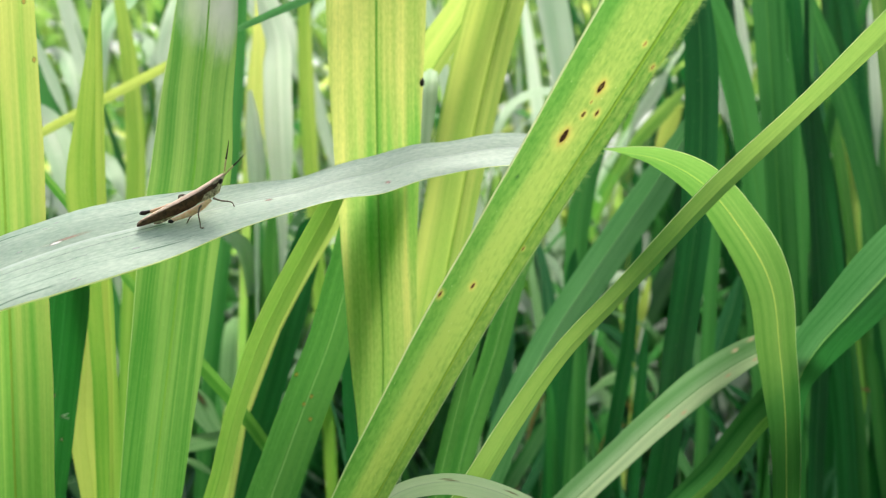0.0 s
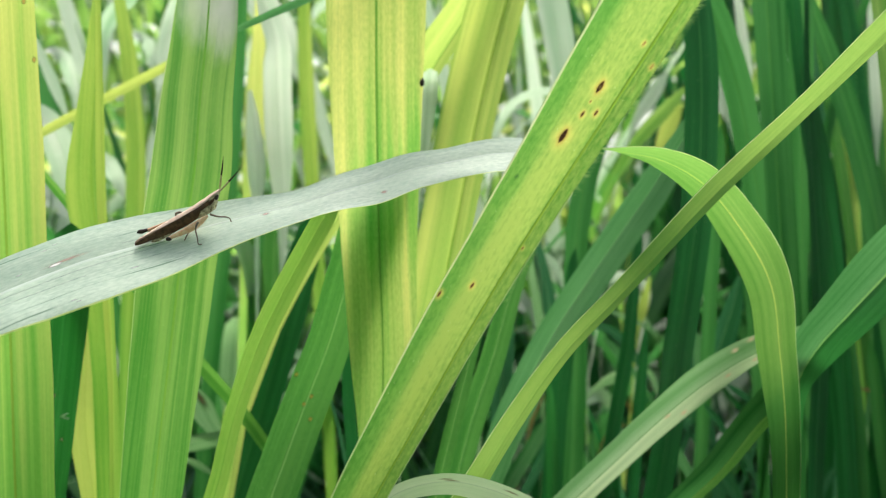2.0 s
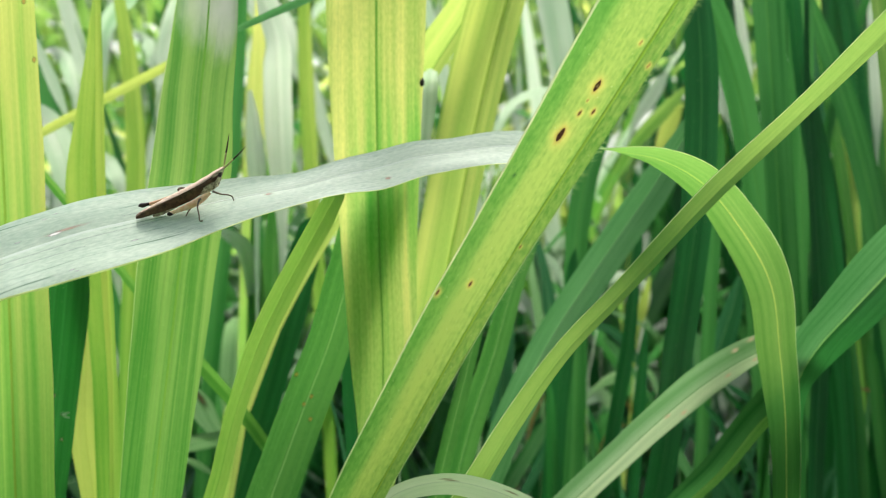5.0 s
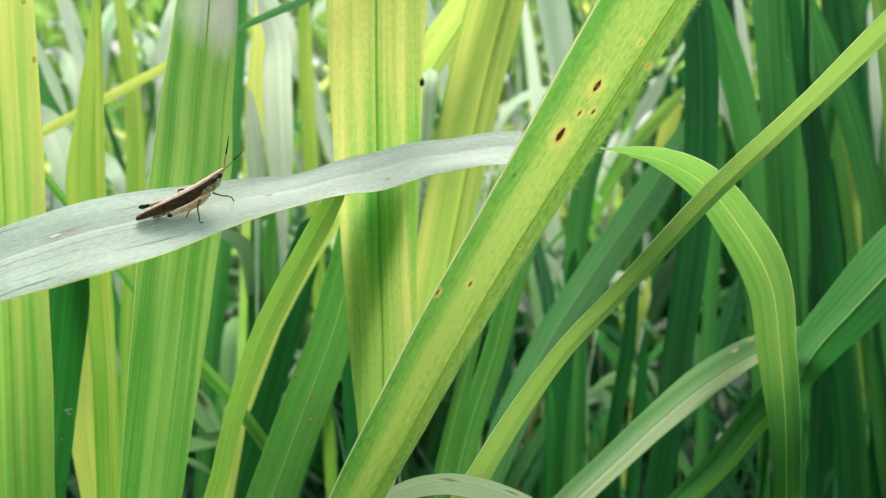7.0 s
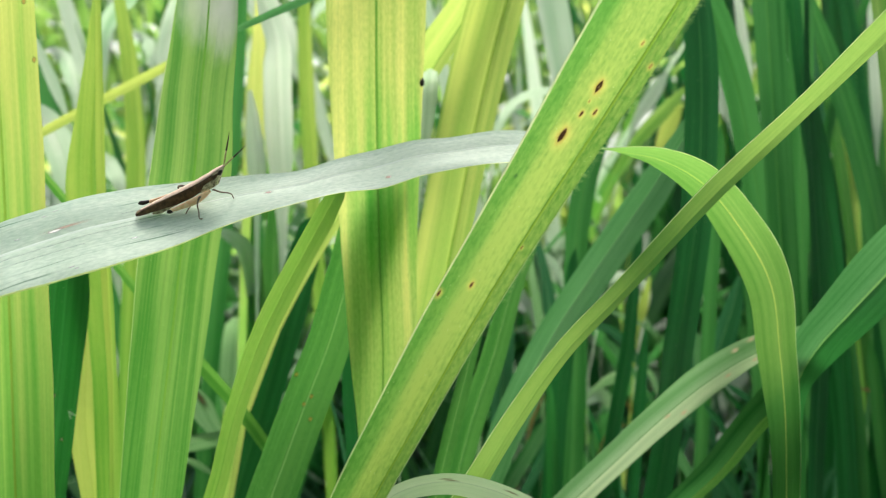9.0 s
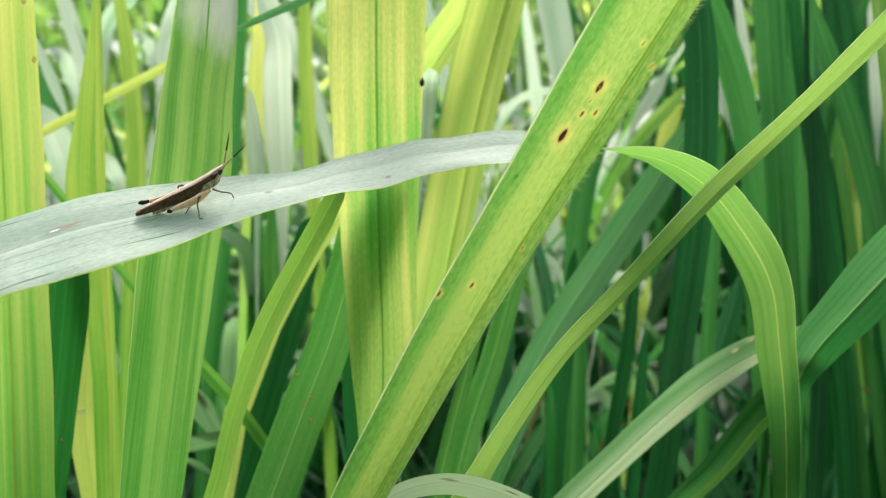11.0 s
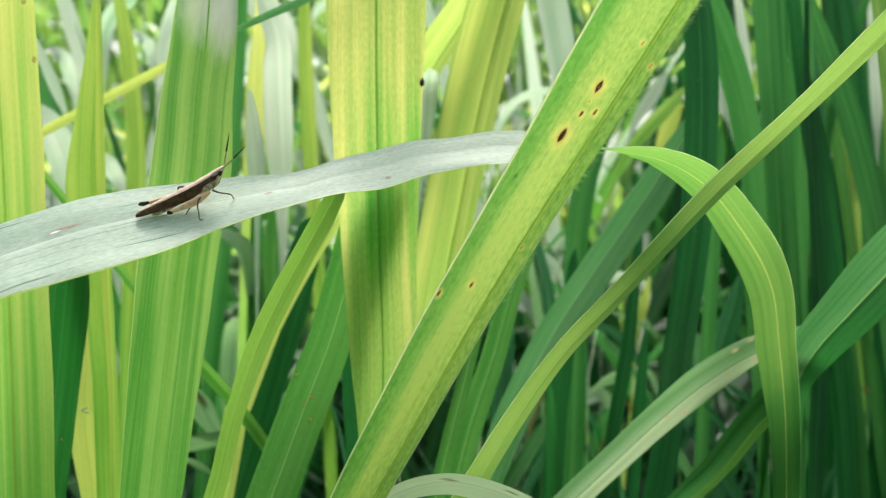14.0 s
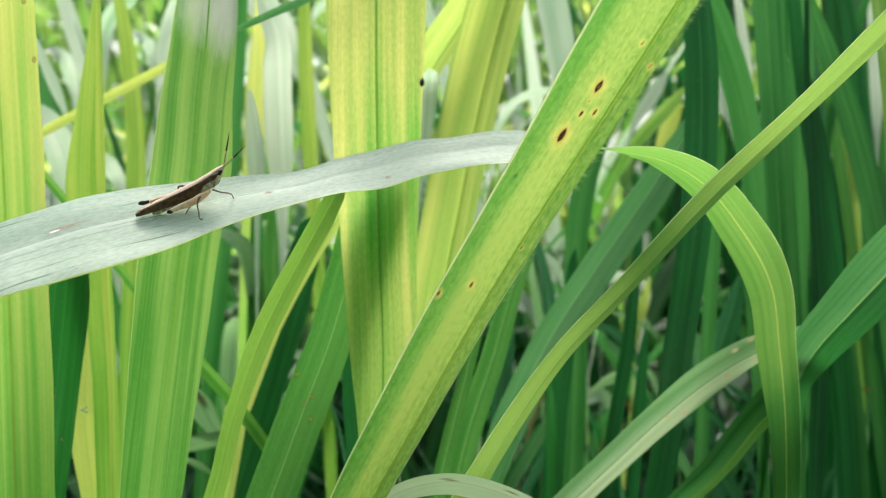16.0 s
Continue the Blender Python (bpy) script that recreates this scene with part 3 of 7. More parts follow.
# sheen above and shade below the fold are put into two leaf colours
grass_blade("teal", [(0.1161, 0.2931, 0, 0.007, 0), (0.1167, 0.2714, 0.1796, 0.007, 0), (0.1174, 0.2449, 0.3991, 0.0071, 0), (0.1191, 0.2531, 0.4983, 0.0078, 0), (0.1195, 0.2559, 0.5217, 0.0086, 0), (0.1188, 0.2542, 0.5412, 0.0110, 0), (0.1227, 0.249, 0.5579, 0.0176, 0), (0.1295, 0.2454, 0.5697, 0.0202, 0), (0.1395, 0.2431, 0.5837, 0.0226, 0), (0.1508, 0.2391, 0.6002, 0.0214, 0), (0.205, 0.2196, 0.6818, 0.0180, 0), (0.261, 0.23, 0.7017, 0.0005, 0)],
            "folded green leaf, sheen on its upper half put into the colour", 0.35, 0.3, 0.02, other="dull", ribtone="rusty")
grass_blade("mid", [(-0.0349, 0.29, 0, 0.007, 0), (-0.0106, 0.2771, 0.1826, 0.007, 0), (0.019, 0.2613, 0.4058, 0.0098, 0), (0.0731, 0.25, 0.4896, 0.0109, 0), (0.0783, 0.2491, 0.5000, 0.0096, 0), (0.0920, 0.249, 0.5153, 0.0101, 0), (0.1036, 0.249, 0.5316, 0.0112, 0), (0.1119, 0.25, 0.5406, 0.011, 0), (0.1167, 0.251, 0.5473, 0.0005, 0)],
            "dark green leaf with one light side, leaning under the arch", 0.2, 0.5, 0.02, other="deep", ribtone="deep")
bent_leaf, bent_sheet, bent_blade = grass_blade("silver", [(-0.0733, 0.294, 0, 0.007, 20), (-0.0565, 0.2739, 0.1887, 0.007, 20), (-0.036, 0.2494, 0.4194, 0.0117, 20), (0.0347, 0.254, 0.4896, 0.013, 20), (0.0462, 0.2554, 0.501, 0.0135, 20), (0.0596, 0.256, 0.5140, 0.0134, 20), (0.0738, 0.2558, 0.5283, 0.0148, 22), (0.0903, 0.2546, 0.5433, 0.0190, 30), (0.1055, 0.2557, 0.5524, 0.0162, 32), (0.1198, 0.2583, 0.5571, 0.0095, 32), (0.2142, 0.2749, 0.5854, 0.0076, 32), (0.3087, 0.3216, 0.5537, 0.0005, 32)],
            "pale grey-green leaf bending down with pinkish specks", -0.1, 0.05, 0.02, other="sage")
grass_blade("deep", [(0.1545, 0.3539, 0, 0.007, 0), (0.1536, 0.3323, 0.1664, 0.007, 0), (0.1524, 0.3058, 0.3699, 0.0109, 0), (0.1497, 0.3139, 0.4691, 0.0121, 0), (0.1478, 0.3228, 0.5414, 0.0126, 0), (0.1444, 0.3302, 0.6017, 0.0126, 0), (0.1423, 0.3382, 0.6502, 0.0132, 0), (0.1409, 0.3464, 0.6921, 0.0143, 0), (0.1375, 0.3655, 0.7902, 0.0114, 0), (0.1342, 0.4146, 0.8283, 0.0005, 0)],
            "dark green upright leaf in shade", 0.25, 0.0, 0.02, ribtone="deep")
grass_blade("deep", [(0.1883, 0.3954, 0, 0.007, 0), (0.1815, 0.3738, 0.2083, 0.0071, 0), (0.1732, 0.3474, 0.4629, 0.0118, 0), (0.1554, 0.3554, 0.5606, 0.0131, 0), (0.1447, 0.3625, 0.6185, 0.0137, 0), (0.1355, 0.3677, 0.6606, 0.0141, 0), (0.1235, 0.3716, 0.6922, 0.013, 0), (0.1143, 0.3735, 0.708, 0.0103, 0), (0.108, 0.375, 0.722, 0.0083, 0), (0.10, 0.38, 0.735, 0.0005, 0)],
            "green leaf leaning in shade", 0.12, 0.0, 0.02)
grass_blade("deep", [(0.1639, 0.3793, 0, 0.007, 0), (0.1639, 0.3576, 0.1853, 0.007, 0), (0.1639, 0.3311, 0.4118, 0.0028, 0), (0.1639, 0.3393, 0.5111, 0.0031, 0), (0.1639, 0.3487, 0.5878, 0.0057, 0), (0.1634, 0.355, 0.639, 0.0108, 0), (0.1629, 0.3594, 0.6748, 0.0118, 0), (0.1624, 0.3622, 0.6978, 0.0124, 0), (0.1602, 0.3744, 0.7971, 0.0099, 0), (0.1579, 0.4166, 0.8363, 0.0005, 0)],
            "green upright leaf high in the tuft", 0.12, 0.0, 0.02)
grass_blade("dark", [(0.1929, 0.3635, 0, 0.007, 0), (0.1905, 0.3418, 0.1644, 0.007, 0), (0.1877, 0.3153, 0.3654, 0.0049, 0), (0.1813, 0.3235, 0.4645, 0.0055, 0), (0.1773, 0.3311, 0.5266, 0.007, 0), (0.1718, 0.3381, 0.5838, 0.0089, 0), (0.1643, 0.3433, 0.626, 0.0109, 0), (0.1592, 0.3467, 0.6534, 0.0074, 0), (0.1414, 0.3586, 0.751, 0.0059, 0), (0.1235, 0.4006, 0.7887, 0.0005, 0)],
            "dark upright leaf beside a black gap", 0.12, 0.0, 0.02)
grass_blade("deep", [(0.2374, 0.3922, 0, 0.007, 0), (0.232, 0.3706, 0.1962, 0.007, 0), (0.2254, 0.3441, 0.4361, 0.0104, 0), (0.211, 0.3522, 0.5343, 0.0116, 0), (0.2025, 0.3593, 0.5922, 0.0126, 0), (0.1925, 0.3641, 0.6316, 0.012, 0), (0.1805, 0.3687, 0.6685, 0.0088, 0), (0.1739, 0.3709, 0.6869, 0.0052, 0), (0.1403, 0.3824, 0.7804, 0.0041, 0), (0.1066, 0.4239, 0.8139, 0.0005, 0)],
            "green leaf leaning at the edge of the tuft", 0.12, 0.0, 0.02)
grass_blade("dark", [(0.1995, 0.4015, 0, 0.007, 0), (0.2019, 0.3798, 0.1562, 0.007, 0), (0.2049, 0.3534, 0.3472, 0.0076, 0), (0.2116, 0.3615, 0.4462, 0.0084, 0), (0.2172, 0.3717, 0.5295, 0.0084, 0), (0.2088, 0.382, 0.6129, 0.0089, 0), (0.2032, 0.3888, 0.6684, 0.0083, 0), (0.1976, 0.3932, 0.7045, 0.0066, 0), (0.1824, 0.4053, 0.8026, 0.0053, 0), (0.1672, 0.4473, 0.8407, 0.0005, 0)],
            "dark green leaf at the edge of the tuft", 0.12, 0.0, 0.02)
grass_blade("mid", [(0.1658, 0.3254, 0, 0.007, 0), (0.1687, 0.3037, 0.1727, 0.0072, 0), (0.1723, 0.2773, 0.3839, 0.012, 0), (0.1803, 0.2854, 0.4828, 0.0133, 0), (0.1847, 0.2921, 0.5376, 0.0141, 0), (0.1803, 0.2989, 0.5924, 0.0132, 0), (0.177, 0.3056, 0.6472, 0.0123, 0), (0.1714, 0.3104, 0.6867, 0.0109, 0), (0.1577, 0.3225, 0.785, 0.0087, 0), (0.1439, 0.3646, 0.8233, 0.0005, 0)],
            "dark leaf spreading behind the folded leaf", 0.12, 0.0, 0.02)
grass_blade("deep", [(0.056, 0.4015, 0, 0.007, 0), (0.0575, 0.3798, 0.1562, 0.007, 0), (0.0592, 0.3533, 0.347, 0.0086, 0), (0.0632, 0.3615, 0.4462, 0.0095, 0), (0.066, 0.37, 0.5156, 0.0106, 0), (0.0655, 0.3769, 0.5712, 0.0112, 0), (0.0716, 0.382, 0.6129, 0.0118, 0), (0.0856, 0.3871, 0.6545, 0.0113, 0), (0.0912, 0.3902, 0.6795, 0.0084, 0), (0.1129, 0.4021, 0.7764, 0.0067, 0), (0.1346, 0.444, 0.8133, 0.0005, 0)],
            "green upright leaf behind the spotted leaf", 0.12, 0.0, 0.02)
grass_blade("rusty", [(-0.0413, 0.3341, 0, 0.007, 0), (-0.0324, 0.3125, 0.1687, 0.007, 0), (-0.0215, 0.2862, 0.3748, 0.0087, 0), (0.0014, 0.2941, 0.4714, 0.0096, 0), (0.0105, 0.2988, 0.5099, 0.0105, 0), (0.0197, 0.3031, 0.5369, 0.0101, 0), (0.0289, 0.308, 0.5685, 0.0083, 0), (0.0365, 0.3122, 0.5891, 0.0066, 0), (0.042, 0.3152, 0.6026, 0.0005, 0)],
            "green upright leaf deep behind", 0.12, 0.0, 0.02)
grass_blade("rusty", [(-0.0466, 0.2961, 0, 0.007, 0), (-0.0379, 0.2746, 0.1772, 0.007, 0), (-0.0273, 0.2483, 0.3939, 0.0047, 0), (-0.0048, 0.2561, 0.4906, 0.0052, 0), (0.0012, 0.2593, 0.5162, 0.0056, 0), (0.0072, 0.2622, 0.5399, 0.0052, 0), (0.0131, 0.2651, 0.5636, 0.0044, 0), (0.0168, 0.2666, 0.5755, 0.0035, 0), (0.0195, 0.2675, 0.5833, 0.0005, 0)],
            "green leaf low behind the crossing leaf", 0.12, 0.0, 0.02)
grass_blade("dark", [(0.0407, 0.392, 0, 0.007, 0), (0.043, 0.3703, 0.1583, 0.007, 0), (0.0458, 0.3438, 0.3517, 0.0088, 0), (0.052, 0.352, 0.4508, 0.0098, 0), (0.0548, 0.3573, 0.494, 0.0098, 0), (0.0589, 0.362, 0.5319, 0.0093, 0), (0.0616, 0.3653, 0.559, 0.0055, 0), (0.0628, 0.3665, 0.5687, 0.0044, 0), (0.0638, 0.3673, 0.5752, 0.0005, 0)],
            "dark leaf deep in the tuft", 0.12, 0.0, 0.02)
grass_blade("deep", [(0.1297, 0.4327, 0, 0.007, 0), (0.1315, 0.4111, 0.1968, 0.007, 0), (0.1337, 0.3846, 0.4373, 0.0069, 0), (0.1387, 0.3927, 0.5365, 0.0077, 0), (0.1408, 0.3978, 0.5774, 0.0083, 0), (0.1432, 0.4021, 0.6125, 0.0071, 0), (0.1442, 0.4038, 0.6265, 0.0057, 0), (0.1449, 0.405, 0.6359, 0.0005, 0)],
            "green leaf rising behind the bent leaf", 0.12, 0.0, 0.02)
grass_blade("grey", [(0.0874, 0.449, 0, 0.0015, 0), (0.1004, 0.4276, 0.1847, 0.0015, 0), (0.1162, 0.4014, 0.4105, 0.0012, 0), (0.1478, 0.409, 0.5047, 0.0101, 0), (0.154, 0.4113, 0.5231, 0.0174, 20), (0.1596, 0.4135, 0.5415, 0.0118, 20), (0.1621, 0.415, 0.5538, 0.0031, 20)],
            "dull grey-green pointed leaf deep in the tuft", 0.12, 0.0, 0.02)
grass_blade("white", [(0.0897, 0.4839, 0, 0.0015, 0), (0.0864, 0.4622, 0.2366, 0.0015, 0), (0.0823, 0.4357, 0.5257, 0.0016, 0), (0.0732, 0.4439, 0.6246, 0.0129, 0), (0.07, 0.4482, 0.66, 0.0169, 10), (0.0651, 0.4522, 0.6921, 0.0183, 10), (0.0603, 0.4553, 0.7179, 0.0183, 10), (0.0418, 0.4673, 0.8154, 0.0146, 10), (0.0234, 0.5093, 0.853, 0.0005, 10)],
            "pale leaf high behind", 0.12, 0.0, 0.02)
ARCH_ROWS = [(0.0359, 0.2174, 0.6222, 0.0068, 56), (0.0229, 0.2148, 0.6219, 0.0143, 52), (0.015, 0.2138, 0.6217, 0.014, 50), (0.0025, 0.2116, 0.62, 0.0134, 50), (-0.0067, 0.2094, 0.6187, 0.0152, 50), (-0.018, 0.206, 0.6155, 0.0163, 50), (-0.0274, 0.2027, 0.6137, 0.0144, 52), (-0.0374, 0.2004, 0.6111, 0.0134, 54), (-0.0487, 0.1981, 0.609, 0.0162, 54), (-0.059, 0.1958, 0.6067, 0.0206, 53), (-0.0688, 0.1925, 0.6041, 0.0256, 52), (-0.0782, 0.1892, 0.602, 0.0281, 50), (-0.0873, 0.1859, 0.5998, 0.0289, 49), (-0.0961, 0.1826, 0.597, 0.0273, 48), (-0.1039, 0.1782, 0.5942, 0.0256, 48), (-0.1133, 0.1736, 0.5899, 0.0213, 46), (-0.127, 0.1656, 0.5793, 0.017, 46), (-0.1354, 0.1602, 0.5711, 0.0005, 46)]
low_leaf, low_sheet, low_blade = grass_blade("white", [(-0.05, 0.24, 0, 0.007, 35), (-0.0632, 0.2103, 0.2008, 0.007, 35), (-0.0794, 0.1741, 0.4462, 0.0058, 35), (-0.0201, 0.1799, 0.5262, 0.0065, 35), (-0.0132, 0.1811, 0.5356, 0.008, 38), (-0.0061, 0.1795, 0.5395, 0.0115, 42), (0.0022, 0.1777, 0.5413, 0.0129, 44), (0.011, 0.1756, 0.5404, 0.0118, 42), (0.0196, 0.1733, 0.5378, 0.0101, 40), (0.03, 0.1706, 0.5324, 0.0091, 40), (0.1164, 0.1483, 0.4874, 0.0073, 40), (0.2029, 0.156, 0.3823, 0.0005, 40)],
            "pale leaf arching low in front of the tuft", 0.1, 0.0, 0.02)
grass_blade("white", [(-0.1648, 0.4875, 0, 0.0015, 0), (-0.1742, 0.466, 0.2141, 0.0015, 0), (-0.1858, 0.4397, 0.4758, 0.0006, 0), (-0.2101, 0.4475, 0.5721, 0.0052, 0), (-0.2184, 0.4515, 0.605, 0.0181, 0), (-0.22, 0.4441, 0.6262, 0.0169, 20), (-0.2229, 0.4356, 0.6396, 0.0137, 45), (-0.2252, 0.4303, 0.6429, 0.011, 45), (-0.227, 0.4261, 0.6443, 0.0005, 45)],
            "pale grass leaf bent over behind the tuft", 0.12, 0.0, 0.02)
grass_blade("white", [(-0.097, 0.4999, 0, 0.0015, 0), (-0.1177, 0.4788, 0.2261, 0.0015, 0), (-0.1429, 0.453, 0.5024, 0.0003, 0), (-0.1877, 0.4599, 0.5912, 0.0024, 0), (-0.1961, 0.462, 0.608, 0.0104, 0), (-0.1985, 0.4529, 0.6165, 0.0091, 40), (-0.2005, 0.4473, 0.6188, 0.0073, 40), (-0.2022, 0.4433, 0.6198, 0.0005, 40)],
            "pale grass leaf bent over behind the tuft", 0.12, 0.0, 0.02)
grass_blade("silver", [(-0.089, 0.4494, 0, 0.0015, 0), (-0.0912, 0.4277, 0.1839, 0.0015, 0), (-0.0938, 0.4012, 0.4086, 0.0003, 0), (-0.0996, 0.4094, 0.5077, 0.0026, 0), (-0.1018, 0.4139, 0.5446, 0.0112, 0), (-0.1051, 0.4114, 0.5652, 0.0108, 25), (-0.1114, 0.4076, 0.5754, 0.0092, 50), (-0.1158, 0.4024, 0.5782, 0.0074, 50), (-0.119, 0.398, 0.5789, 0.0005, 50)],
            "pale grass leaf bent over behind the tuft", 0.12, 0.0, 0.02)
grass_blade("silver", [(-0.131, 0.4738, 0, 0.0015, 0), (-0.1299, 0.4521, 0.1625, 0.0015, 0), (-0.1286, 0.4256, 0.361, 0.0005, 0), (-0.1256, 0.4338, 0.4602, 0.0042, 0), (-0.1246, 0.4378, 0.4931, 0.0132, 0), (-0.1226, 0.4406, 0.5162, 0.0122, 20), (-0.1201, 0.4365, 0.5237, 0.0098, 20), (-0.1179, 0.432, 0.5281, 0.0005, 20)],
            "pale grass leaf bent over behind the tuft", 0.12, 0.0, 0.02)
grass_blade("silver", [(-0.2506, 0.4241, 0, 0.0015, 0), (-0.2441, 0.406, 0.194, 0.0015, 0), (-0.2361, 0.3838, 0.4312, 0.0003, 0), (-0.1426, 0.3841, 0.4663, 0.0025, 0), (-0.1293, 0.3847, 0.4713, 0.0116, 30), (-0.1175, 0.385, 0.4736, 0.0111, 30), (-0.1113, 0.3852, 0.4753, 0.0089, 30), (-0.1072, 0.3854, 0.4765, 0.0005, 30)],
            "dead pale leaf scrap lying in the tuft", 0.12, 0.0, 0.02)
grass_blade("silver", [(-0.15, 0.46, 0, 0.0015, 20), (-0.1643, 0.4344, 0.2099, 0.0015, 20), (-0.1819, 0.403, 0.4664, 0.0003, 20), (-0.1323, 0.3884, 0.5014, 0.0027, 20), (-0.1264, 0.3872, 0.4911, 0.0153, 20), (-0.1196, 0.3857, 0.4794, 0.0115, 20), (-0.1172, 0.3853, 0.4759, 0.0092, 20), (-0.1155, 0.385, 0.4736, 0.0005, 20)],
            "dead pale leaf scrap with a brown withered patch", 0.12, 0.0, 0.02)
grass_blade("white", [(-0.0025, 0.5426, 0, 0.0015, 0), (0.0046, 0.521, 0.2309, 0.0015, 0), (0.0132, 0.4946, 0.5131, 0.0003, 0), (0.0317, 0.5026, 0.6106, 0.0023, 0), (0.0376, 0.5064, 0.6417, 0.0055, 0), (0.0473, 0.4979, 0.6545, 0.0066, 35), (0.0604, 0.4884, 0.6594, 0.0075, 50), (0.069, 0.4823, 0.659, 0.0060, 50), (0.0748, 0.4781, 0.6575, 0.0005, 50)],
            "pale grass leaf bent over behind the tuft", 0.12, 0.0, 0.02)
grass_blade("white", [(-0.0237, 0.3717, 0, 0.0015, 0), (-0.0208, 0.35, 0.2317, 0.0015, 0), (-0.0152, 0.2864, 0.527, 0.0002, 0), (-0.0081, 0.2936, 0.6145, 0.002, 0), (-0.0065, 0.2962, 0.6358, 0.0069, 0), (-0.0056, 0.2978, 0.6487, 0.0076, 30), (-0.0053, 0.2958, 0.6509, 0.0061, 30), (-0.005, 0.2937, 0.652, 0.0005, 30)],
            "pale grass leaf bent over behind the tuft", 0.12, 0.0, 0.02)
grass_blade("grey", [(0.0237, 0.4448, 0, 0.007, 0), (0.0252, 0.4232, 0.1673, 0.007, 0), (0.0271, 0.3967, 0.3717, 0.0095, 0), (0.0312, 0.4048, 0.4709, 0.0105, 0), (0.0328, 0.4094, 0.5077, 0.0118, 0), (0.0346, 0.4124, 0.5323, 0.0093, 0), (0.0354, 0.4133, 0.5397, 0.0074, 0), (0.0359, 0.4139, 0.5446, 0.0005, 0)],
            "dull upright leaf deep in the tuft", 0.12, 0.0, 0.02)
grass_blade("grey", [(0.0945, 0.4599, 0, 0.007, 0), (0.0881, 0.4383, 0.1861, 0.007, 0), (0.0804, 0.4119, 0.4135, 0.0063, 0), (0.0636, 0.4199, 0.5113, 0.007, 0), (0.0583, 0.4237, 0.5428, 0.0082, 0), (0.0526, 0.4268, 0.5679, 0.0063, 0), (0.0507, 0.4278, 0.5755, 0.0051, 0), (0.0494, 0.4284, 0.5805, 0.0005, 0)],
            "dull upright leaf deep in the tuft", 0.12, 0.0, 0.02)
grass_blade("white", [(0.2374, 0.5464, 0, 0.0015, 0), (0.2264, 0.5249, 0.2458, 0.0015, 0), (0.213, 0.4987, 0.5462, 0.0003, 0), (0.1856, 0.5064, 0.6417, 0.0025, 0), (0.1819, 0.508, 0.6545, 0.0102, 0), (0.1782, 0.5093, 0.6654, 0.0065, 0), (0.1772, 0.5099, 0.6698, 0.0052, 0), (0.1767, 0.5102, 0.6727, 0.0005, 0)],
            "pale grass leaf bent over behind the tuft", 0.12, 0.0, 0.02)
grass_blade("white", [(0.1931, 0.4667, 0, 0.0015, 0), (0.1881, 0.4451, 0.2477, 0.0015, 0), (0.1821, 0.4186, 0.5506, 0.0002, 0), (0.1689, 0.4267, 0.6489, 0.0015, 0), (0.1652, 0.4301, 0.6766, 0.0061, 0), (0.1621, 0.4327, 0.6981, 0.0049, 0), (0.1479, 0.4448, 0.7963, 0.0039, 0), (0.1338, 0.4869, 0.8346, 0.0005, 0)],
            "pale grass leaf bent over behind the tuft", 0.12, 0.0, 0.02)
grass_blade("yellow", [(0.245, 0.4756, 0, 0.007, 0), (0.2431, 0.4539, 0.2061, 0.007, 0), (0.2409, 0.4274, 0.4579, 0.0076, 0), (0.2359, 0.4356, 0.5571, 0.0084, 0), (0.2339, 0.4403, 0.5956, 0.009, 0), (0.2314, 0.4439, 0.6246, 0.0064, 0), (0.2306, 0.4445, 0.6294, 0.0052, 0), (0.2301, 0.4449, 0.6326, 0.0005, 0)],
            "yellowing leaf deep at the edge of the tuft", 0.12, 0.0, 0.02)
grass_blade("white", [(0.2525, 0.4839, 0, 0.0015, 0), (0.2517, 0.4622, 0.2364, 0.0015, 0), (0.2508, 0.4357, 0.5254, 0.0003, 0), (0.2488, 0.4439, 0.6246, 0.0025, 0), (0.2482, 0.4478, 0.6567, 0.0078, 0), (0.2466, 0.4506, 0.6793, 0.0064, 0), (0.2395, 0.4627, 0.7783, 0.0052, 0), (0.2323, 0.5049, 0.8173, 0.0005, 0)],
            "pale grass leaf bent over behind the tuft", 0.12, 0.0, 0.02)
grass_blade("silver", [(0.2195, 0.4917, 0, 0.0015, 0), (0.1965, 0.4706, 0.1966, 0.0015, 0), (0.1685, 0.445, 0.4368, 0.0002, 0), (0.1206, 0.4517, 0.5239, 0.0019, 0), (0.1104, 0.4539, 0.5424, 0.0095, 20), (0.0975, 0.4495, 0.5476, 0.0099, 40), (0.0899, 0.4465, 0.5472, 0.0079, 40), (0.0848, 0.4443, 0.5458, 0.0005, 40)],
            "pale grass leaf bent over behind the tuft", 0.12, 0.0, 0.02)
grass_blade("grey", [(0.1856, 0.4863, 0, 0.007, 0), (0.1792, 0.4647, 0.1721, 0.007, 0), (0.1714, 0.4383, 0.3824, 0.0085, 0), (0.1545, 0.4463, 0.4802, 0.0094, 0), (0.1504, 0.4492, 0.5038, 0.0126, 20), (0.1454, 0.4453, 0.5133, 0.0144, 45), (0.1412, 0.4426, 0.5152, 0.0115, 45), (0.1379, 0.4405, 0.5155, 0.0005, 45)],
            "pale grass leaf bent over behind the tuft", 0.12, 0.0, 0.02)
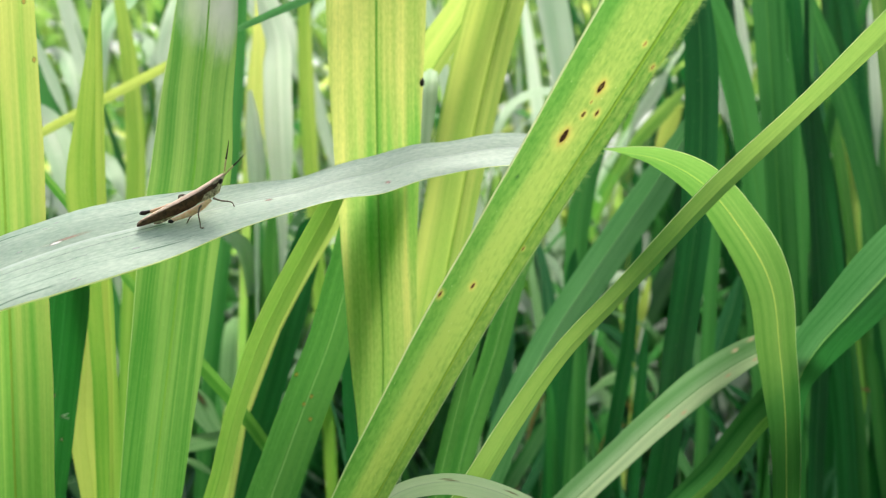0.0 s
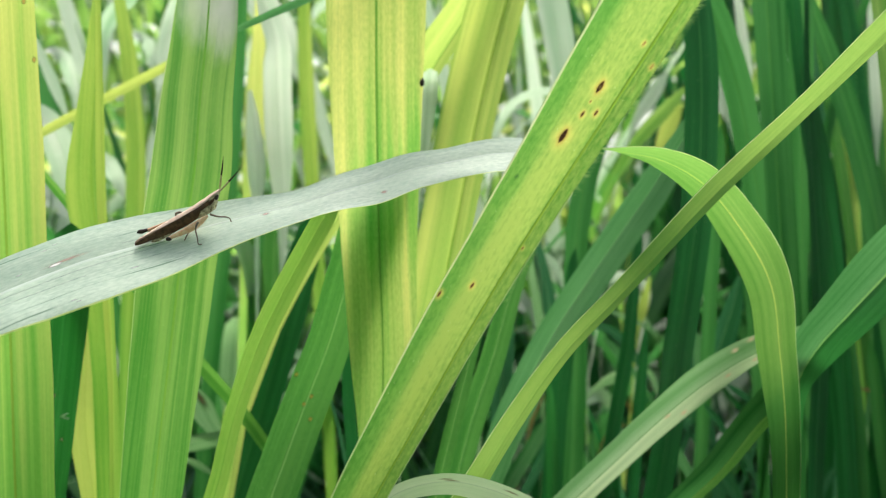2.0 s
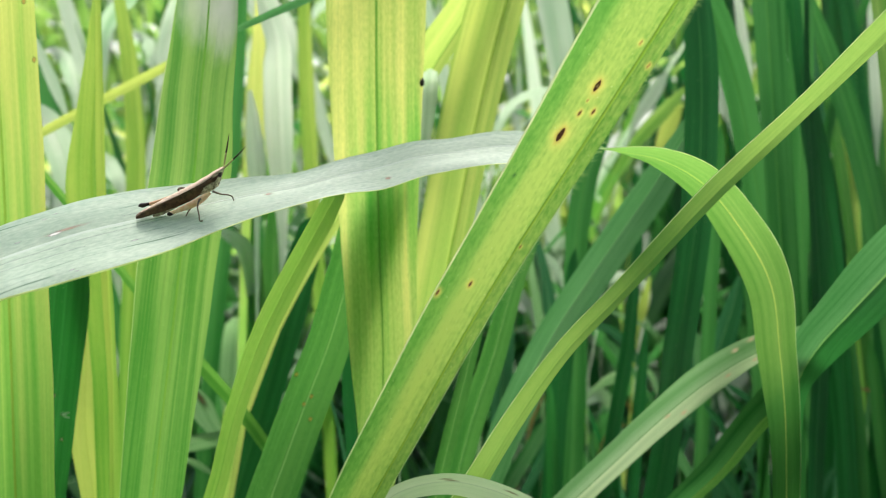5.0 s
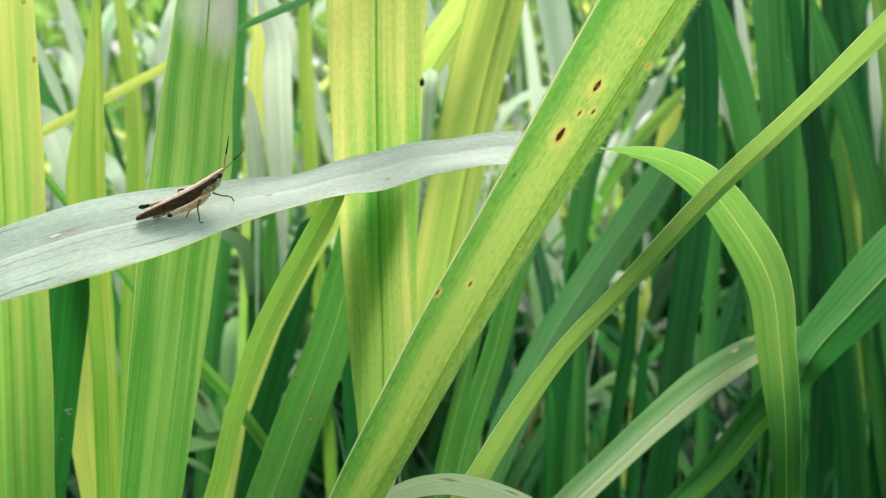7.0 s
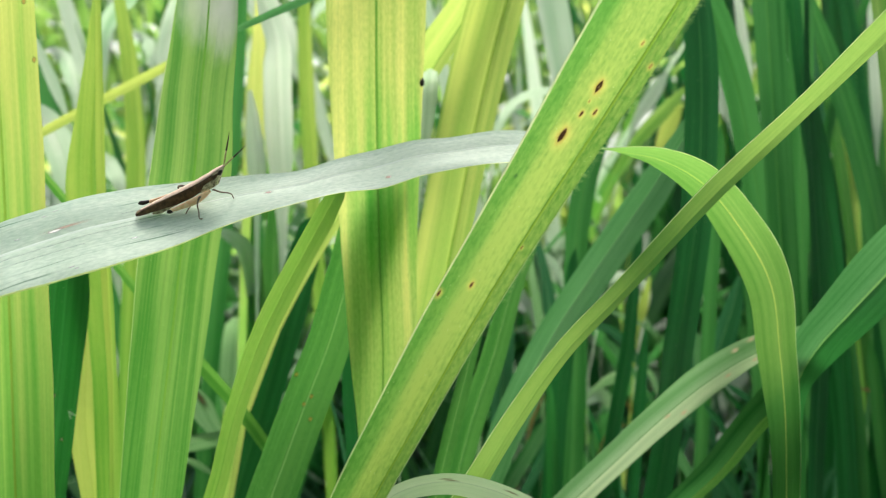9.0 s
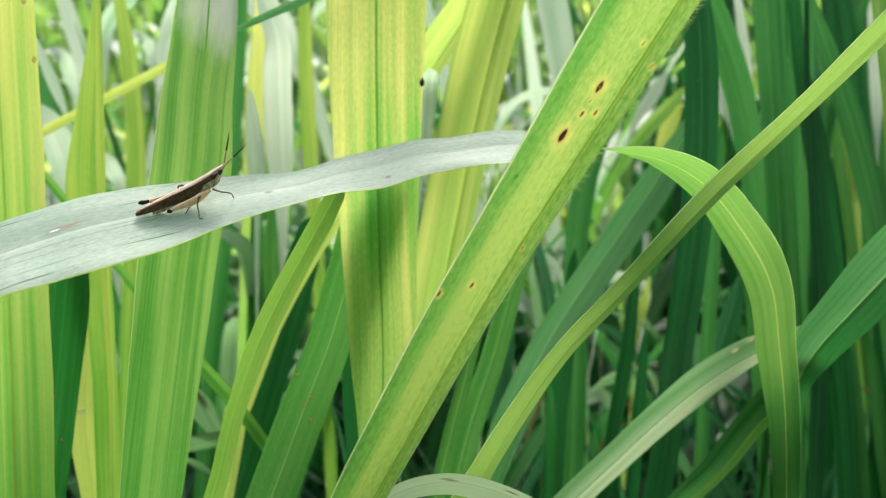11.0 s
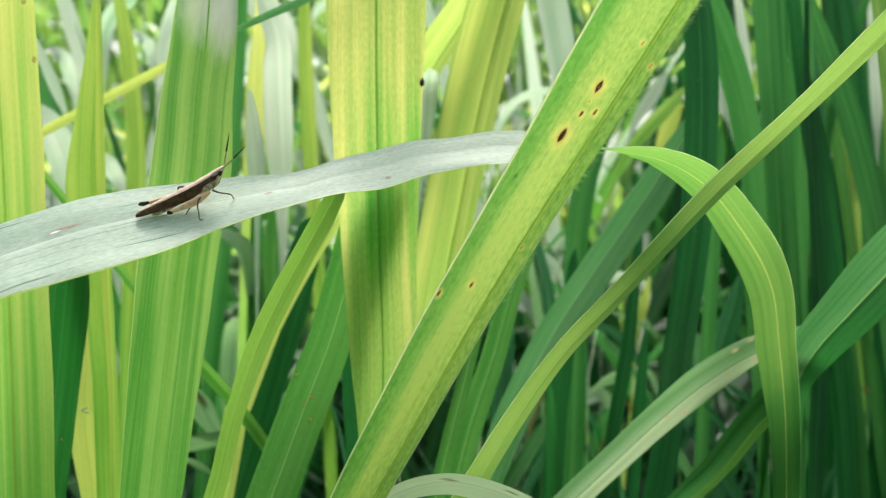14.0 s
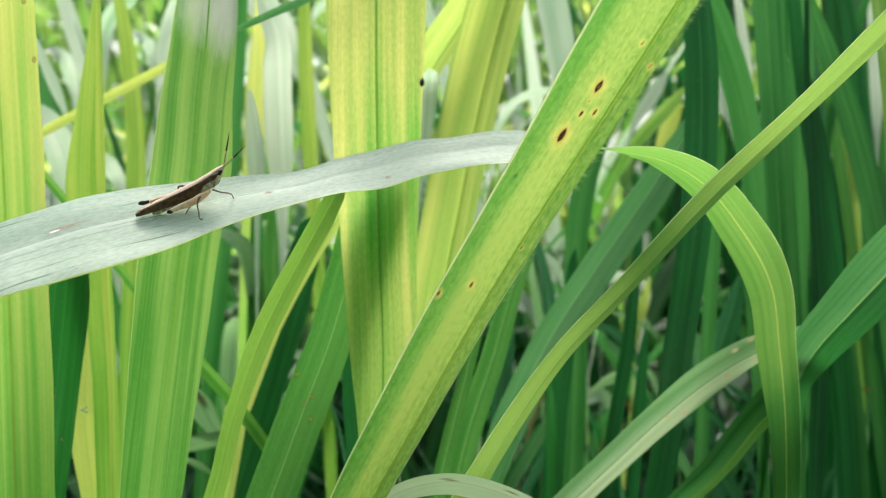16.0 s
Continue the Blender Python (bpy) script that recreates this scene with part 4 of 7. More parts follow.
grass_blade("dark", [(0.1434, 0.3341, 0, 0.007, 0), (0.1446, 0.3124, 0.1675, 0.007, 0), (0.1462, 0.2859, 0.3722, 0.0054, 0), (0.1498, 0.2941, 0.4714, 0.0059, 0), (0.1511, 0.2988, 0.5099, 0.0069, 0), (0.1525, 0.3022, 0.5371, 0.0069, 0), (0.152, 0.3066, 0.5734, 0.0064, 0), (0.1493, 0.3116, 0.6142, 0.0045, 0), (0.1475, 0.315, 0.6414, 0.0027, 0), (0.1408, 0.3271, 0.7404, 0.0022, 0), (0.1342, 0.3693, 0.7794, 0.0005, 0)],
            "dark leaf at the side of the tuft", 0.12, 0.0, 0.02)
grass_blade("dark", [(0.2005, 0.3815, 0, 0.007, 0), (0.1983, 0.3598, 0.1568, 0.007, 0), (0.1957, 0.3334, 0.3484, 0.0071, 0), (0.1898, 0.3415, 0.4475, 0.0079, 0), (0.1872, 0.347, 0.4922, 0.0084, 0), (0.184, 0.3509, 0.5238, 0.0079, 0), (0.1819, 0.3548, 0.5553, 0.0053, 0), (0.1809, 0.3563, 0.568, 0.0042, 0), (0.1803, 0.3573, 0.5764, 0.0005, 0)],
            "dark leaf at the side of the tuft", 0.12, 0.0, 0.02)
grass_blade("dark", [(0.0424, 0.3625, 0, 0.007, 0), (0.0479, 0.3409, 0.1615, 0.007, 0), (0.0546, 0.3145, 0.3588, 0.0054, 0), (0.0691, 0.3225, 0.457, 0.006, 0), (0.0754, 0.3277, 0.4993, 0.0065, 0), (0.0816, 0.332, 0.5341, 0.0065, 0), (0.0854, 0.3363, 0.5689, 0.004, 0), (0.0868, 0.3377, 0.5808, 0.0032, 0), (0.0879, 0.3387, 0.5888, 0.0005, 0)],
            "dark green leaf in the middle of the tuft", 0.12, 0.0, 0.02)
grass_blade("dark", [(-0.0336, 0.3246, 0, 0.007, 0), (-0.0336, 0.3029, 0.1696, 0.007, 0), (-0.0336, 0.2764, 0.377, 0.0072, 0), (-0.0336, 0.2846, 0.4762, 0.008, 0), (-0.0336, 0.2881, 0.5047, 0.0084, 0), (-0.0349, 0.2911, 0.5288, 0.0088, 0), (-0.0358, 0.2935, 0.5486, 0.0066, 0), (-0.0358, 0.2945, 0.5565, 0.0053, 0), (-0.0358, 0.2951, 0.5617, 0.0005, 0)],
            "dark leaf in the middle of the tuft", 0.12, 0.0, 0.02)
grass_blade("white", [(-0.2016, 0.5489, 0, 0.0015, 0), (-0.208, 0.5273, 0.2538, 0.0015, 0), (-0.2158, 0.5009, 0.5639, 0.0004, 0), (-0.2327, 0.5089, 0.6618, 0.0031, 0), (-0.2371, 0.512, 0.6873, 0.0104, 0), (-0.2445, 0.5152, 0.7129, 0.0105, 0), (-0.2504, 0.5174, 0.7312, 0.009, 0), (-0.2809, 0.529, 0.8257, 0.0072, 0), (-0.3113, 0.5706, 0.8603, 0.0005, 0)],
            "pale grass leaf bent over behind the tuft", 0.12, 0.0, 0.02)
grass_blade("white", [(-0.2194, 0.5664, 0, 0.0015, 0), (-0.225, 0.5448, 0.2441, 0.0015, 0), (-0.2318, 0.5184, 0.5425, 0.0003, 0), (-0.2466, 0.5264, 0.6406, 0.0024, 0), (-0.2512, 0.5302, 0.671, 0.0093, 0), (-0.2539, 0.5219, 0.6857, 0.0096, 40), (-0.2571, 0.5163, 0.6872, 0.0077, 40), (-0.26, 0.5119, 0.6866, 0.0005, 40)],
            "pale grass leaf bent over behind the tuft", 0.12, 0.0, 0.02)
grass_blade("white", [(-0.1322, 0.4654, 0, 0.0015, 0), (-0.1481, 0.4441, 0.2457, 0.0015, 0), (-0.1676, 0.4181, 0.546, 0.0002, 0), (-0.2048, 0.4254, 0.6382, 0.0018, 0), (-0.2128, 0.4278, 0.6581, 0.0063, 0), (-0.2202, 0.4299, 0.675, 0.005, 0), (-0.2233, 0.4307, 0.6815, 0.004, 0), (-0.2255, 0.4312, 0.6858, 0.0005, 0)],
            "pale grass leaf bent over behind the tuft", 0.12, 0.0, 0.02)
grass_blade("white", [(-0.2107, 0.4996, 0, 0.0015, 0), (-0.2084, 0.4779, 0.2573, 0.0015, 0), (-0.2056, 0.4514, 0.5717, 0.0003, 0), (-0.1995, 0.4596, 0.6707, 0.0023, 0), (-0.1982, 0.4622, 0.6921, 0.0092, 0), (-0.1866, 0.4535, 0.7034, 0.0088, 40), (-0.1766, 0.4479, 0.708, 0.0071, 40), (-0.1691, 0.4443, 0.71, 0.0005, 40)],
            "pale grass leaf bent over behind the tuft", 0.12, 0.0, 0.02)
grass_blade("white", [(-0.1751, 0.6013, 0, 0.0015, 0), (-0.1818, 0.5797, 0.2611, 0.0015, 0), (-0.1899, 0.5533, 0.5803, 0.0003, 0), (-0.2074, 0.5613, 0.678, 0.0023, 0), (-0.2106, 0.5635, 0.6961, 0.0091, 0), (-0.2131, 0.5541, 0.7014, 0.0087, 45), (-0.2165, 0.548, 0.7016, 0.007, 45), (-0.2193, 0.5439, 0.7007, 0.0005, 45)],
            "pale grass leaf bent over behind the tuft", 0.12, 0.0, 0.02)
grass_blade("white", [(-0.2107, 0.5493, 0, 0.0015, 0), (-0.2055, 0.5277, 0.2552, 0.0015, 0), (-0.199, 0.5013, 0.5672, 0.0003, 0), (-0.1848, 0.5093, 0.6654, 0.0026, 0), (-0.1812, 0.5125, 0.691, 0.0102, 0), (-0.176, 0.5149, 0.7111, 0.0095, 20), (-0.1703, 0.511, 0.7201, 0.0076, 20), (-0.1656, 0.5066, 0.7254, 0.0005, 20)],
            "pale grass leaf bent over behind the tuft", 0.12, 0.0, 0.02)
grass_blade("white", [(-0.0422, 0.6017, 0, 0.0015, 0), (-0.0562, 0.5804, 0.2648, 0.0015, 0), (-0.0733, 0.5543, 0.5885, 0.0007, 0), (-0.1069, 0.5617, 0.682, 0.0057, 0), (-0.1171, 0.5652, 0.7102, 0.0228, 0), (-0.1308, 0.5571, 0.7263, 0.0208, 20), (-0.1419, 0.5521, 0.7358, 0.0166, 20), (-0.1499, 0.5489, 0.7417, 0.0005, 20)],
            "pale grass leaf bent over behind the tuft", 0.12, 0.0, 0.02)
grass_blade("white", [(-0.0224, 0.5413, 0, 0.0015, 0), (-0.0319, 0.5197, 0.2265, 0.0015, 0), (-0.0435, 0.4934, 0.5033, 0.0002, 0), (-0.0678, 0.5013, 0.5996, 0.0018, 0), (-0.077, 0.5057, 0.6362, 0.0074, 0), (-0.0825, 0.5087, 0.6599, 0.0067, 0), (-0.0851, 0.5099, 0.6698, 0.0053, 0), (-0.0869, 0.5107, 0.6764, 0.0005, 0)],
            "pale grass leaf bent over behind the tuft", 0.12, 0.0, 0.02)
grass_blade("deep", [(-0.1768, 0.5212, 0, 0.007, 0), (-0.1883, 0.4998, 0.2274, 0.007, 0), (-0.2024, 0.4735, 0.5054, 0.011, 0), (-0.2312, 0.4812, 0.6004, 0.0122, 0), (-0.2418, 0.4855, 0.6355, 0.0129, 0), (-0.2517, 0.4898, 0.6706, 0.0122, 0), (-0.2595, 0.4937, 0.7022, 0.01, 0), (-0.2832, 0.5055, 0.7986, 0.008, 0), (-0.3069, 0.5474, 0.835, 0.0005, 0)],
            "green leaf behind the tuft", 0.12, 0.0, 0.02)
grass_blade("fresh", [(-0.0662, 0.4999, 0, 0.007, 0), (-0.0685, 0.4782, 0.2215, 0.007, 0), (-0.0713, 0.4518, 0.4921, 0.0079, 0), (-0.0776, 0.4599, 0.5912, 0.0088, 0), (-0.081, 0.4665, 0.645, 0.0095, 0), (-0.0827, 0.4715, 0.6853, 0.0088, 0), (-0.0833, 0.4756, 0.7189, 0.0068, 0), (-0.0853, 0.4878, 0.8182, 0.0054, 0), (-0.0873, 0.53, 0.8574, 0.0005, 0)],
            "light green leaf behind the tuft", 0.12, 0.0, 0.02)
grass_blade("silver", [(0.2221, 0.522, 0, 0.0015, 0), (0.1972, 0.501, 0.1605, 0.0015, 0), (0.1667, 0.4754, 0.3567, 0.0002, 0), (0.1164, 0.482, 0.4425, 0.0018, 0), (0.1035, 0.4847, 0.4644, 0.0102, 30), (0.0852, 0.4744, 0.4632, 0.0095, 40), (0.0744, 0.4679, 0.4598, 0.0076, 40), (0.0675, 0.4635, 0.4566, 0.0005, 40)],
            "pale grass leaf bent over behind the tuft", 0.12, 0.0, 0.02)
grass_blade("grey", [(-0.0393, 0.4422, 0, 0.007, 0), (-0.0187, 0.4211, 0.1623, 0.007, 0), (0.0066, 0.3953, 0.3606, 0.0051, 0), (0.0513, 0.4022, 0.4494, 0.0056, 0), (0.0622, 0.4048, 0.4709, 0.0082, 0), (0.0714, 0.4071, 0.4893, 0.0069, 0), (0.076, 0.408, 0.4967, 0.0055, 0), (0.0792, 0.4086, 0.5016, 0.0005, 0)],
            "teal leaf curling low in the tuft", 0.12, 0.0, 0.02)
grass_blade("grey", [(0.2, 0.5, 0, 0.007, 0), (0.208, 0.4525, 0.159, 0.007, 0), (0.2177, 0.3944, 0.3533, 0.0039, 0), (0.1596, 0.4003, 0.434, 0.0043, 0), (0.1441, 0.403, 0.4555, 0.0061, 0), (0.1364, 0.4048, 0.4709, 0.0055, 0), (0.1329, 0.4053, 0.4747, 0.0044, 0), (0.1302, 0.4056, 0.477, 0.0005, 0)],
            "teal leaf curling low in the tuft", 0.12, 0.0, 0.02)
grass_blade("grey", [(0.16, 0.55, 0, 0.007, 0), (0.1666, 0.4973, 0.1891, 0.007, 0), (0.1747, 0.4329, 0.4203, 0.0042, 0), (0.1147, 0.4386, 0.4997, 0.0046, 0), (0.1047, 0.4402, 0.5129, 0.0059, 0), (0.0948, 0.441, 0.5194, 0.0046, 0), (0.0909, 0.4412, 0.5206, 0.0037, 0), (0.0881, 0.4412, 0.5211, 0.0005, 0)],
            "teal leaf curling low in the tuft", 0.12, 0.0, 0.02)
grass_blade("deep", [(0.2034, 0.372, 0, 0.007, 0), (0.2012, 0.3504, 0.1589, 0.007, 0), (0.1984, 0.3239, 0.3532, 0.006, 0), (0.1923, 0.332, 0.4522, 0.0067, 0), (0.1902, 0.3361, 0.4855, 0.0067, 0), (0.1876, 0.3396, 0.5136, 0.0062, 0), (0.1858, 0.3424, 0.5367, 0.0041, 0), (0.1851, 0.3435, 0.5459, 0.0033, 0), (0.1845, 0.3443, 0.552, 0.0005, 0)],
            "thin green blade at the side of the tuft", 0.12, 0.0, 0.02)
grass_blade("deep", [(0.242, 0.391, 0, 0.007, 0), (0.2369, 0.3694, 0.155, 0.007, 0), (0.2306, 0.3429, 0.3443, 0.0058, 0), (0.2169, 0.351, 0.4427, 0.0065, 0), (0.212, 0.3553, 0.4778, 0.007, 0), (0.2082, 0.3593, 0.5103, 0.0059, 0), (0.2066, 0.3609, 0.5233, 0.0048, 0), (0.2054, 0.362, 0.5319, 0.0005, 0)],
            "thin green blade at the side of the tuft", 0.12, 0.0, 0.02)
grass_blade("grey", [(0.2, 0.5, 0, 0.007, 0), (0.179, 0.4518, 0.1538, 0.007, 0), (0.1533, 0.393, 0.3417, 0.004, 0), (0.2029, 0.3996, 0.4279, 0.0045, 0), (0.2153, 0.4022, 0.4494, 0.0046, 0), (0.2307, 0.4033, 0.4586, 0.0039, 0), (0.24, 0.404, 0.4641, 0.0032, 0), (0.2462, 0.4045, 0.4678, 0.0005, 0)],
            "thin green blade at the side of the tuft", 0.12, 0.0, 0.02)
grass_blade("silver", [(0.2947, 0.4315, 0, 0.0015, 0), (0.2818, 0.4101, 0.1576, 0.0015, 0), (0.2659, 0.384, 0.3503, 0.0001, 0), (0.2343, 0.3915, 0.4445, 0.0006, 0), (0.2283, 0.3937, 0.4624, 0.0024, 0), (0.2234, 0.3952, 0.4744, 0.003, 0), (0.2216, 0.396, 0.481, 0.0018, 0), (0.2209, 0.3964, 0.4839, 0.0014, 0), (0.2204, 0.3966, 0.4858, 0.0005, 0)],
            "dry pale strand leaning deep in the tuft", 0.12, 0.0, 0.02)
grass_blade("grey", [(0.2243, 0.4577, 0, 0.007, 0), (0.2218, 0.436, 0.2143, 0.007, 0), (0.2188, 0.4095, 0.4762, 0.0044, 0), (0.2122, 0.4177, 0.5753, 0.0049, 0), (0.2097, 0.4222, 0.6121, 0.0055, 0), (0.2054, 0.4267, 0.6489, 0.0055, 0), (0.2017, 0.4305, 0.6796, 0.0043, 0), (0.2005, 0.4318, 0.6907, 0.0034, 0), (0.1998, 0.4327, 0.6981, 0.0005, 0)],
            "thin green blade at the side of the tuft", 0.12, 0.0, 0.02)
grass_blade("rusty", [(0.254, 0.4676, 0, 0.007, 0), (0.2488, 0.446, 0.2142, 0.007, 0), (0.2423, 0.4195, 0.4759, 0.0056, 0), (0.2283, 0.4276, 0.5742, 0.0063, 0), (0.2229, 0.4322, 0.6119, 0.0069, 0), (0.216, 0.4369, 0.6496, 0.0069, 0), (0.209, 0.4403, 0.6779, 0.005, 0), (0.2061, 0.4415, 0.6874, 0.004, 0), (0.2039, 0.4423, 0.6936, 0.0005, 0)],
            "thin green blade at the side of the tuft", 0.12, 0.0, 0.02)
grass_blade("deep", [(0.1648, 0.4499, 0, 0.007, 0), (0.1717, 0.4283, 0.2235, 0.007, 0), (0.18, 0.4019, 0.4967, 0.0049, 0), (0.1981, 0.4099, 0.5943, 0.0055, 0), (0.2047, 0.4143, 0.6303, 0.0061, 0), (0.2138, 0.4184, 0.6632, 0.0061, 0), (0.2222, 0.4217, 0.6902, 0.0049, 0), (0.2519, 0.4333, 0.785, 0.0039, 0), (0.2816, 0.475, 0.8198, 0.0005, 0)],
            "thin green blade at the side of the tuft", 0.12, 0.0, 0.02)
grass_blade("deep", [(0.1836, 0.4378, 0, 0.007, 0), (0.1832, 0.4161, 0.2152, 0.007, 0), (0.1826, 0.3896, 0.4781, 0.0053, 0), (0.1815, 0.3978, 0.5774, 0.0059, 0), (0.1809, 0.4039, 0.6271, 0.0065, 0), (0.1826, 0.4085, 0.6651, 0.0065, 0), (0.1844, 0.4121, 0.6943, 0.0059, 0), (0.1904, 0.4243, 0.7934, 0.0047, 0), (0.1964, 0.4665, 0.8325, 0.0005, 0)],
            "thin green blade at the side of the tuft", 0.12, 0.0, 0.02)
grass_blade("grey", [(0.2874, 0.4875, 0, 0.007, 0), (0.2812, 0.4659, 0.2134, 0.007, 0), (0.2736, 0.4395, 0.4742, 0.0047, 0), (0.2572, 0.4475, 0.5721, 0.0052, 0), (0.2505, 0.4523, 0.6115, 0.0059, 0), (0.2472, 0.4568, 0.6477, 0.0053, 0), (0.246, 0.4585, 0.6615, 0.0042, 0), (0.2452, 0.4596, 0.6707, 0.0005, 0)],
            "thin green blade at the side of the tuft", 0.12, 0.0, 0.02)
grass_blade("dark", [(0.0795, 0.392, 0, 0.007, 0), (0.0819, 0.3703, 0.1583, 0.007, 0), (0.0849, 0.3438, 0.3517, 0.0044, 0), (0.0916, 0.352, 0.4508, 0.0049, 0), (0.0937, 0.356, 0.4832, 0.0055, 0), (0.0959, 0.36, 0.5157, 0.0049, 0), (0.0969, 0.3616, 0.5287, 0.0039, 0), (0.0975, 0.3626, 0.5373, 0.0005, 0)],
            "thin green blade at the side of the tuft", 0.12, 0.0, 0.02)
grass_blade("deep", [(0.185, 0.4524, 0, 0.007, 0), (0.1817, 0.4307, 0.195, 0.007, 0), (0.1777, 0.4042, 0.4334, 0.0061, 0), (0.1689, 0.4124, 0.5323, 0.0068, 0), (0.1664, 0.4158, 0.5599, 0.0074, 0), (0.1652, 0.4188, 0.5845, 0.0062, 0), (0.1647, 0.4204, 0.5974, 0.0049, 0), (0.1645, 0.4214, 0.606, 0.0005, 0)],
            "thin green blade at the side of the tuft", 0.12, 0.0, 0.02)
grass_blade("rusty", [(-0.0959, 0.4348, 0, 0.007, 0), (-0.0954, 0.4131, 0.1489, 0.007, 0), (-0.0949, 0.3866, 0.3309, 0.0104, 0), (-0.0935, 0.3948, 0.4302, 0.0116, 0), (-0.0923, 0.406, 0.5212, 0.0134, 0), (-0.0911, 0.4116, 0.5667, 0.0128, 0), (-0.0899, 0.4146, 0.591, 0.0092, 0), (-0.0891, 0.4161, 0.6037, 0.0073, 0), (-0.0886, 0.4172, 0.6122, 0.0005, 0)],
            "green upright leaf under the pale bent ones", 0.12, 0.0, 0.02)
grass_blade("deep", [(-0.107, 0.4396, 0, 0.007, 0), (-0.1065, 0.4179, 0.1479, 0.007, 0), (-0.1059, 0.3914, 0.3287, 0.0056, 0), (-0.1045, 0.3996, 0.4279, 0.0062, 0), (-0.1033, 0.4109, 0.52, 0.008, 0), (-0.1021, 0.4165, 0.5661, 0.0074, 0), (-0.1014, 0.419, 0.5863, 0.0059, 0), (-0.1008, 0.4207, 0.5998, 0.0005, 0)],
            "green upright leaf under the pale bent ones", 0.12, 0.0, 0.02)
grass_blade("dull", [(0.0268, 0.4309, 0, 0.003, 0), (0.0283, 0.4159, 0.242, 0.004, 0), (0.0298, 0.3809, 0.44, 0.0071, 0), (0.0356, 0.3823, 0.4517, 0.0082, 0), (0.0445, 0.3841, 0.4663, 0.0077, 0), (0.0533, 0.3859, 0.4809, 0.0041, 0), (0.0554, 0.3864, 0.4844, 0.0006, 0)],
            "teal leaf lit from above, slanting low in the tuft", 0.12, 0.0, 0.02, steps=28)
grass_blade("teal", [(0.0463, 0.3928, 0, 0.003, 0), (0.0489, 0.3778, 0.2519, 0.004, 0), (0.0514, 0.3428, 0.458, 0.0058, 0), (0.0512, 0.3464, 0.4869, 0.0053, 0), (0.0501, 0.3489, 0.508, 0.0034, 0), (0.0493, 0.3501, 0.5172, 0.0005, 0)],
            "dark upright leaf low in the tuft", 0.12, 0.0, 0.02, steps=28)
grass_blade("silver", [(0.0279, 0.4656, 0, 0.003, 0), (0.0295, 0.4506, 0.2622, 0.004, 0), (0.031, 0.4156, 0.4768, 0.0051, 0), (0.032, 0.4183, 0.4988, 0.0076, 0), (0.0342, 0.4207, 0.5176, 0.007, 0), (0.0355, 0.4222, 0.5302, 0.0032, 0), (0.0361, 0.4228, 0.5349, 0.0006, 0)],
            "pale upright leaf deep behind the tuft", 0.12, 0.0, 0.02, steps=28)
grass_blade("silver", [(0.0178, 0.4522, 0, 0.003, 0), (0.0188, 0.4372, 0.2472, 0.004, 0), (0.0198, 0.4022, 0.4494, 0.0025, 0), (0.0192, 0.4048, 0.4709, 0.0037, 0), (0.0186, 0.4071, 0.4893, 0.0034, 0), (0.0192, 0.4079, 0.4954, 0.0006, 0)],
            "thin pale leaf deep behind the tuft", 0.12, 0.0, 0.02, steps=28)
grass_blade("silver", [(0.0582, 0.4437, 0, 0.003, 0), (0.0614, 0.4287, 0.2543, 0.004, 0), (0.0646, 0.3937, 0.4624, 0.0018, 0), (0.0634, 0.3956, 0.4774, 0.0039, 0), (0.0652, 0.3966, 0.4858, 0.0045, 0), (0.067, 0.3974, 0.4924, 0.0012, 0)],
            "short pale leaf tip low in the tuft", 0.12, 0.0, 0.02, steps=28)
grass_blade("silver", [(0.0641, 0.4452, 0, 0.003, 20), (0.0677, 0.4302, 0.2609, 0.004, 20), (0.0713, 0.3952, 0.4744, 0.0009, 20), (0.0797, 0.3977, 0.4948, 0.0024, 20), (0.0864, 0.3983, 0.4996, 0.006, 20), (0.093, 0.3987, 0.5032, 0.006, 20), (0.0972, 0.399, 0.5056, 0.0012, 20)],
            "pale dry leaf scrap bent sideways", 0.12, 0.0, 0.02, steps=28)
grass_blade("dull", [(0.0995, 0.4474, 0, 0.003, 0), (0.105, 0.4324, 0.2708, 0.004, 0), (0.1105, 0.3974, 0.4924, 0.0015, 0), (0.0984, 0.3994, 0.5089, 0.0036, 0), (0.0909, 0.4005, 0.5179, 0.0039, 0), (0.0857, 0.4012, 0.5236, 0.0012, 0)],
            "pale leaf tip leaning in the shade", 0.12, 0.0, 0.02, steps=28)
grass_blade("silver", [(0.1062, 0.4467, 0, 0.003, 0), (0.1122, 0.4317, 0.2675, 0.004, 0), (0.1181, 0.3967, 0.4864, 0.0012, 0), (0.1141, 0.3978, 0.4954, 0.0027, 0), (0.1105, 0.3989, 0.5044, 0.0033, 0), (0.1039, 0.3991, 0.5059, 0.0012, 0)],
            "pale leaf tip bent over in the shade", 0.12, 0.0, 0.02, steps=28)
grass_blade("rust", [(0.075, 0.4437, 0, 0.003, 20), (0.0792, 0.4287, 0.2543, 0.004, 20), (0.0833, 0.3937, 0.4624, 0.0009, 20), (0.0888, 0.3951, 0.4738, 0.0018, 20), (0.093, 0.3955, 0.4768, 0.0027, 20), (0.0978, 0.3954, 0.4762, 0.0009, 20)],
            "brown withered leaf scrap", 0.12, 0.0, 0.02, steps=28, ribtone="dull")
grass_blade("rust", [(0.0406, 0.4537, 0, 0.003, 0), (0.0429, 0.4387, 0.2539, 0.004, 0), (0.0452, 0.4037, 0.4617, 0.0009, 0), (0.0489, 0.4054, 0.4755, 0.0019, 0), (0.052, 0.4065, 0.4847, 0.0028, 0), (0.0551, 0.4071, 0.4893, 0.0009, 0)],
            "brown withered leaf scrap", 0.12, 0.0, 0.02, steps=28, ribtone="dull")
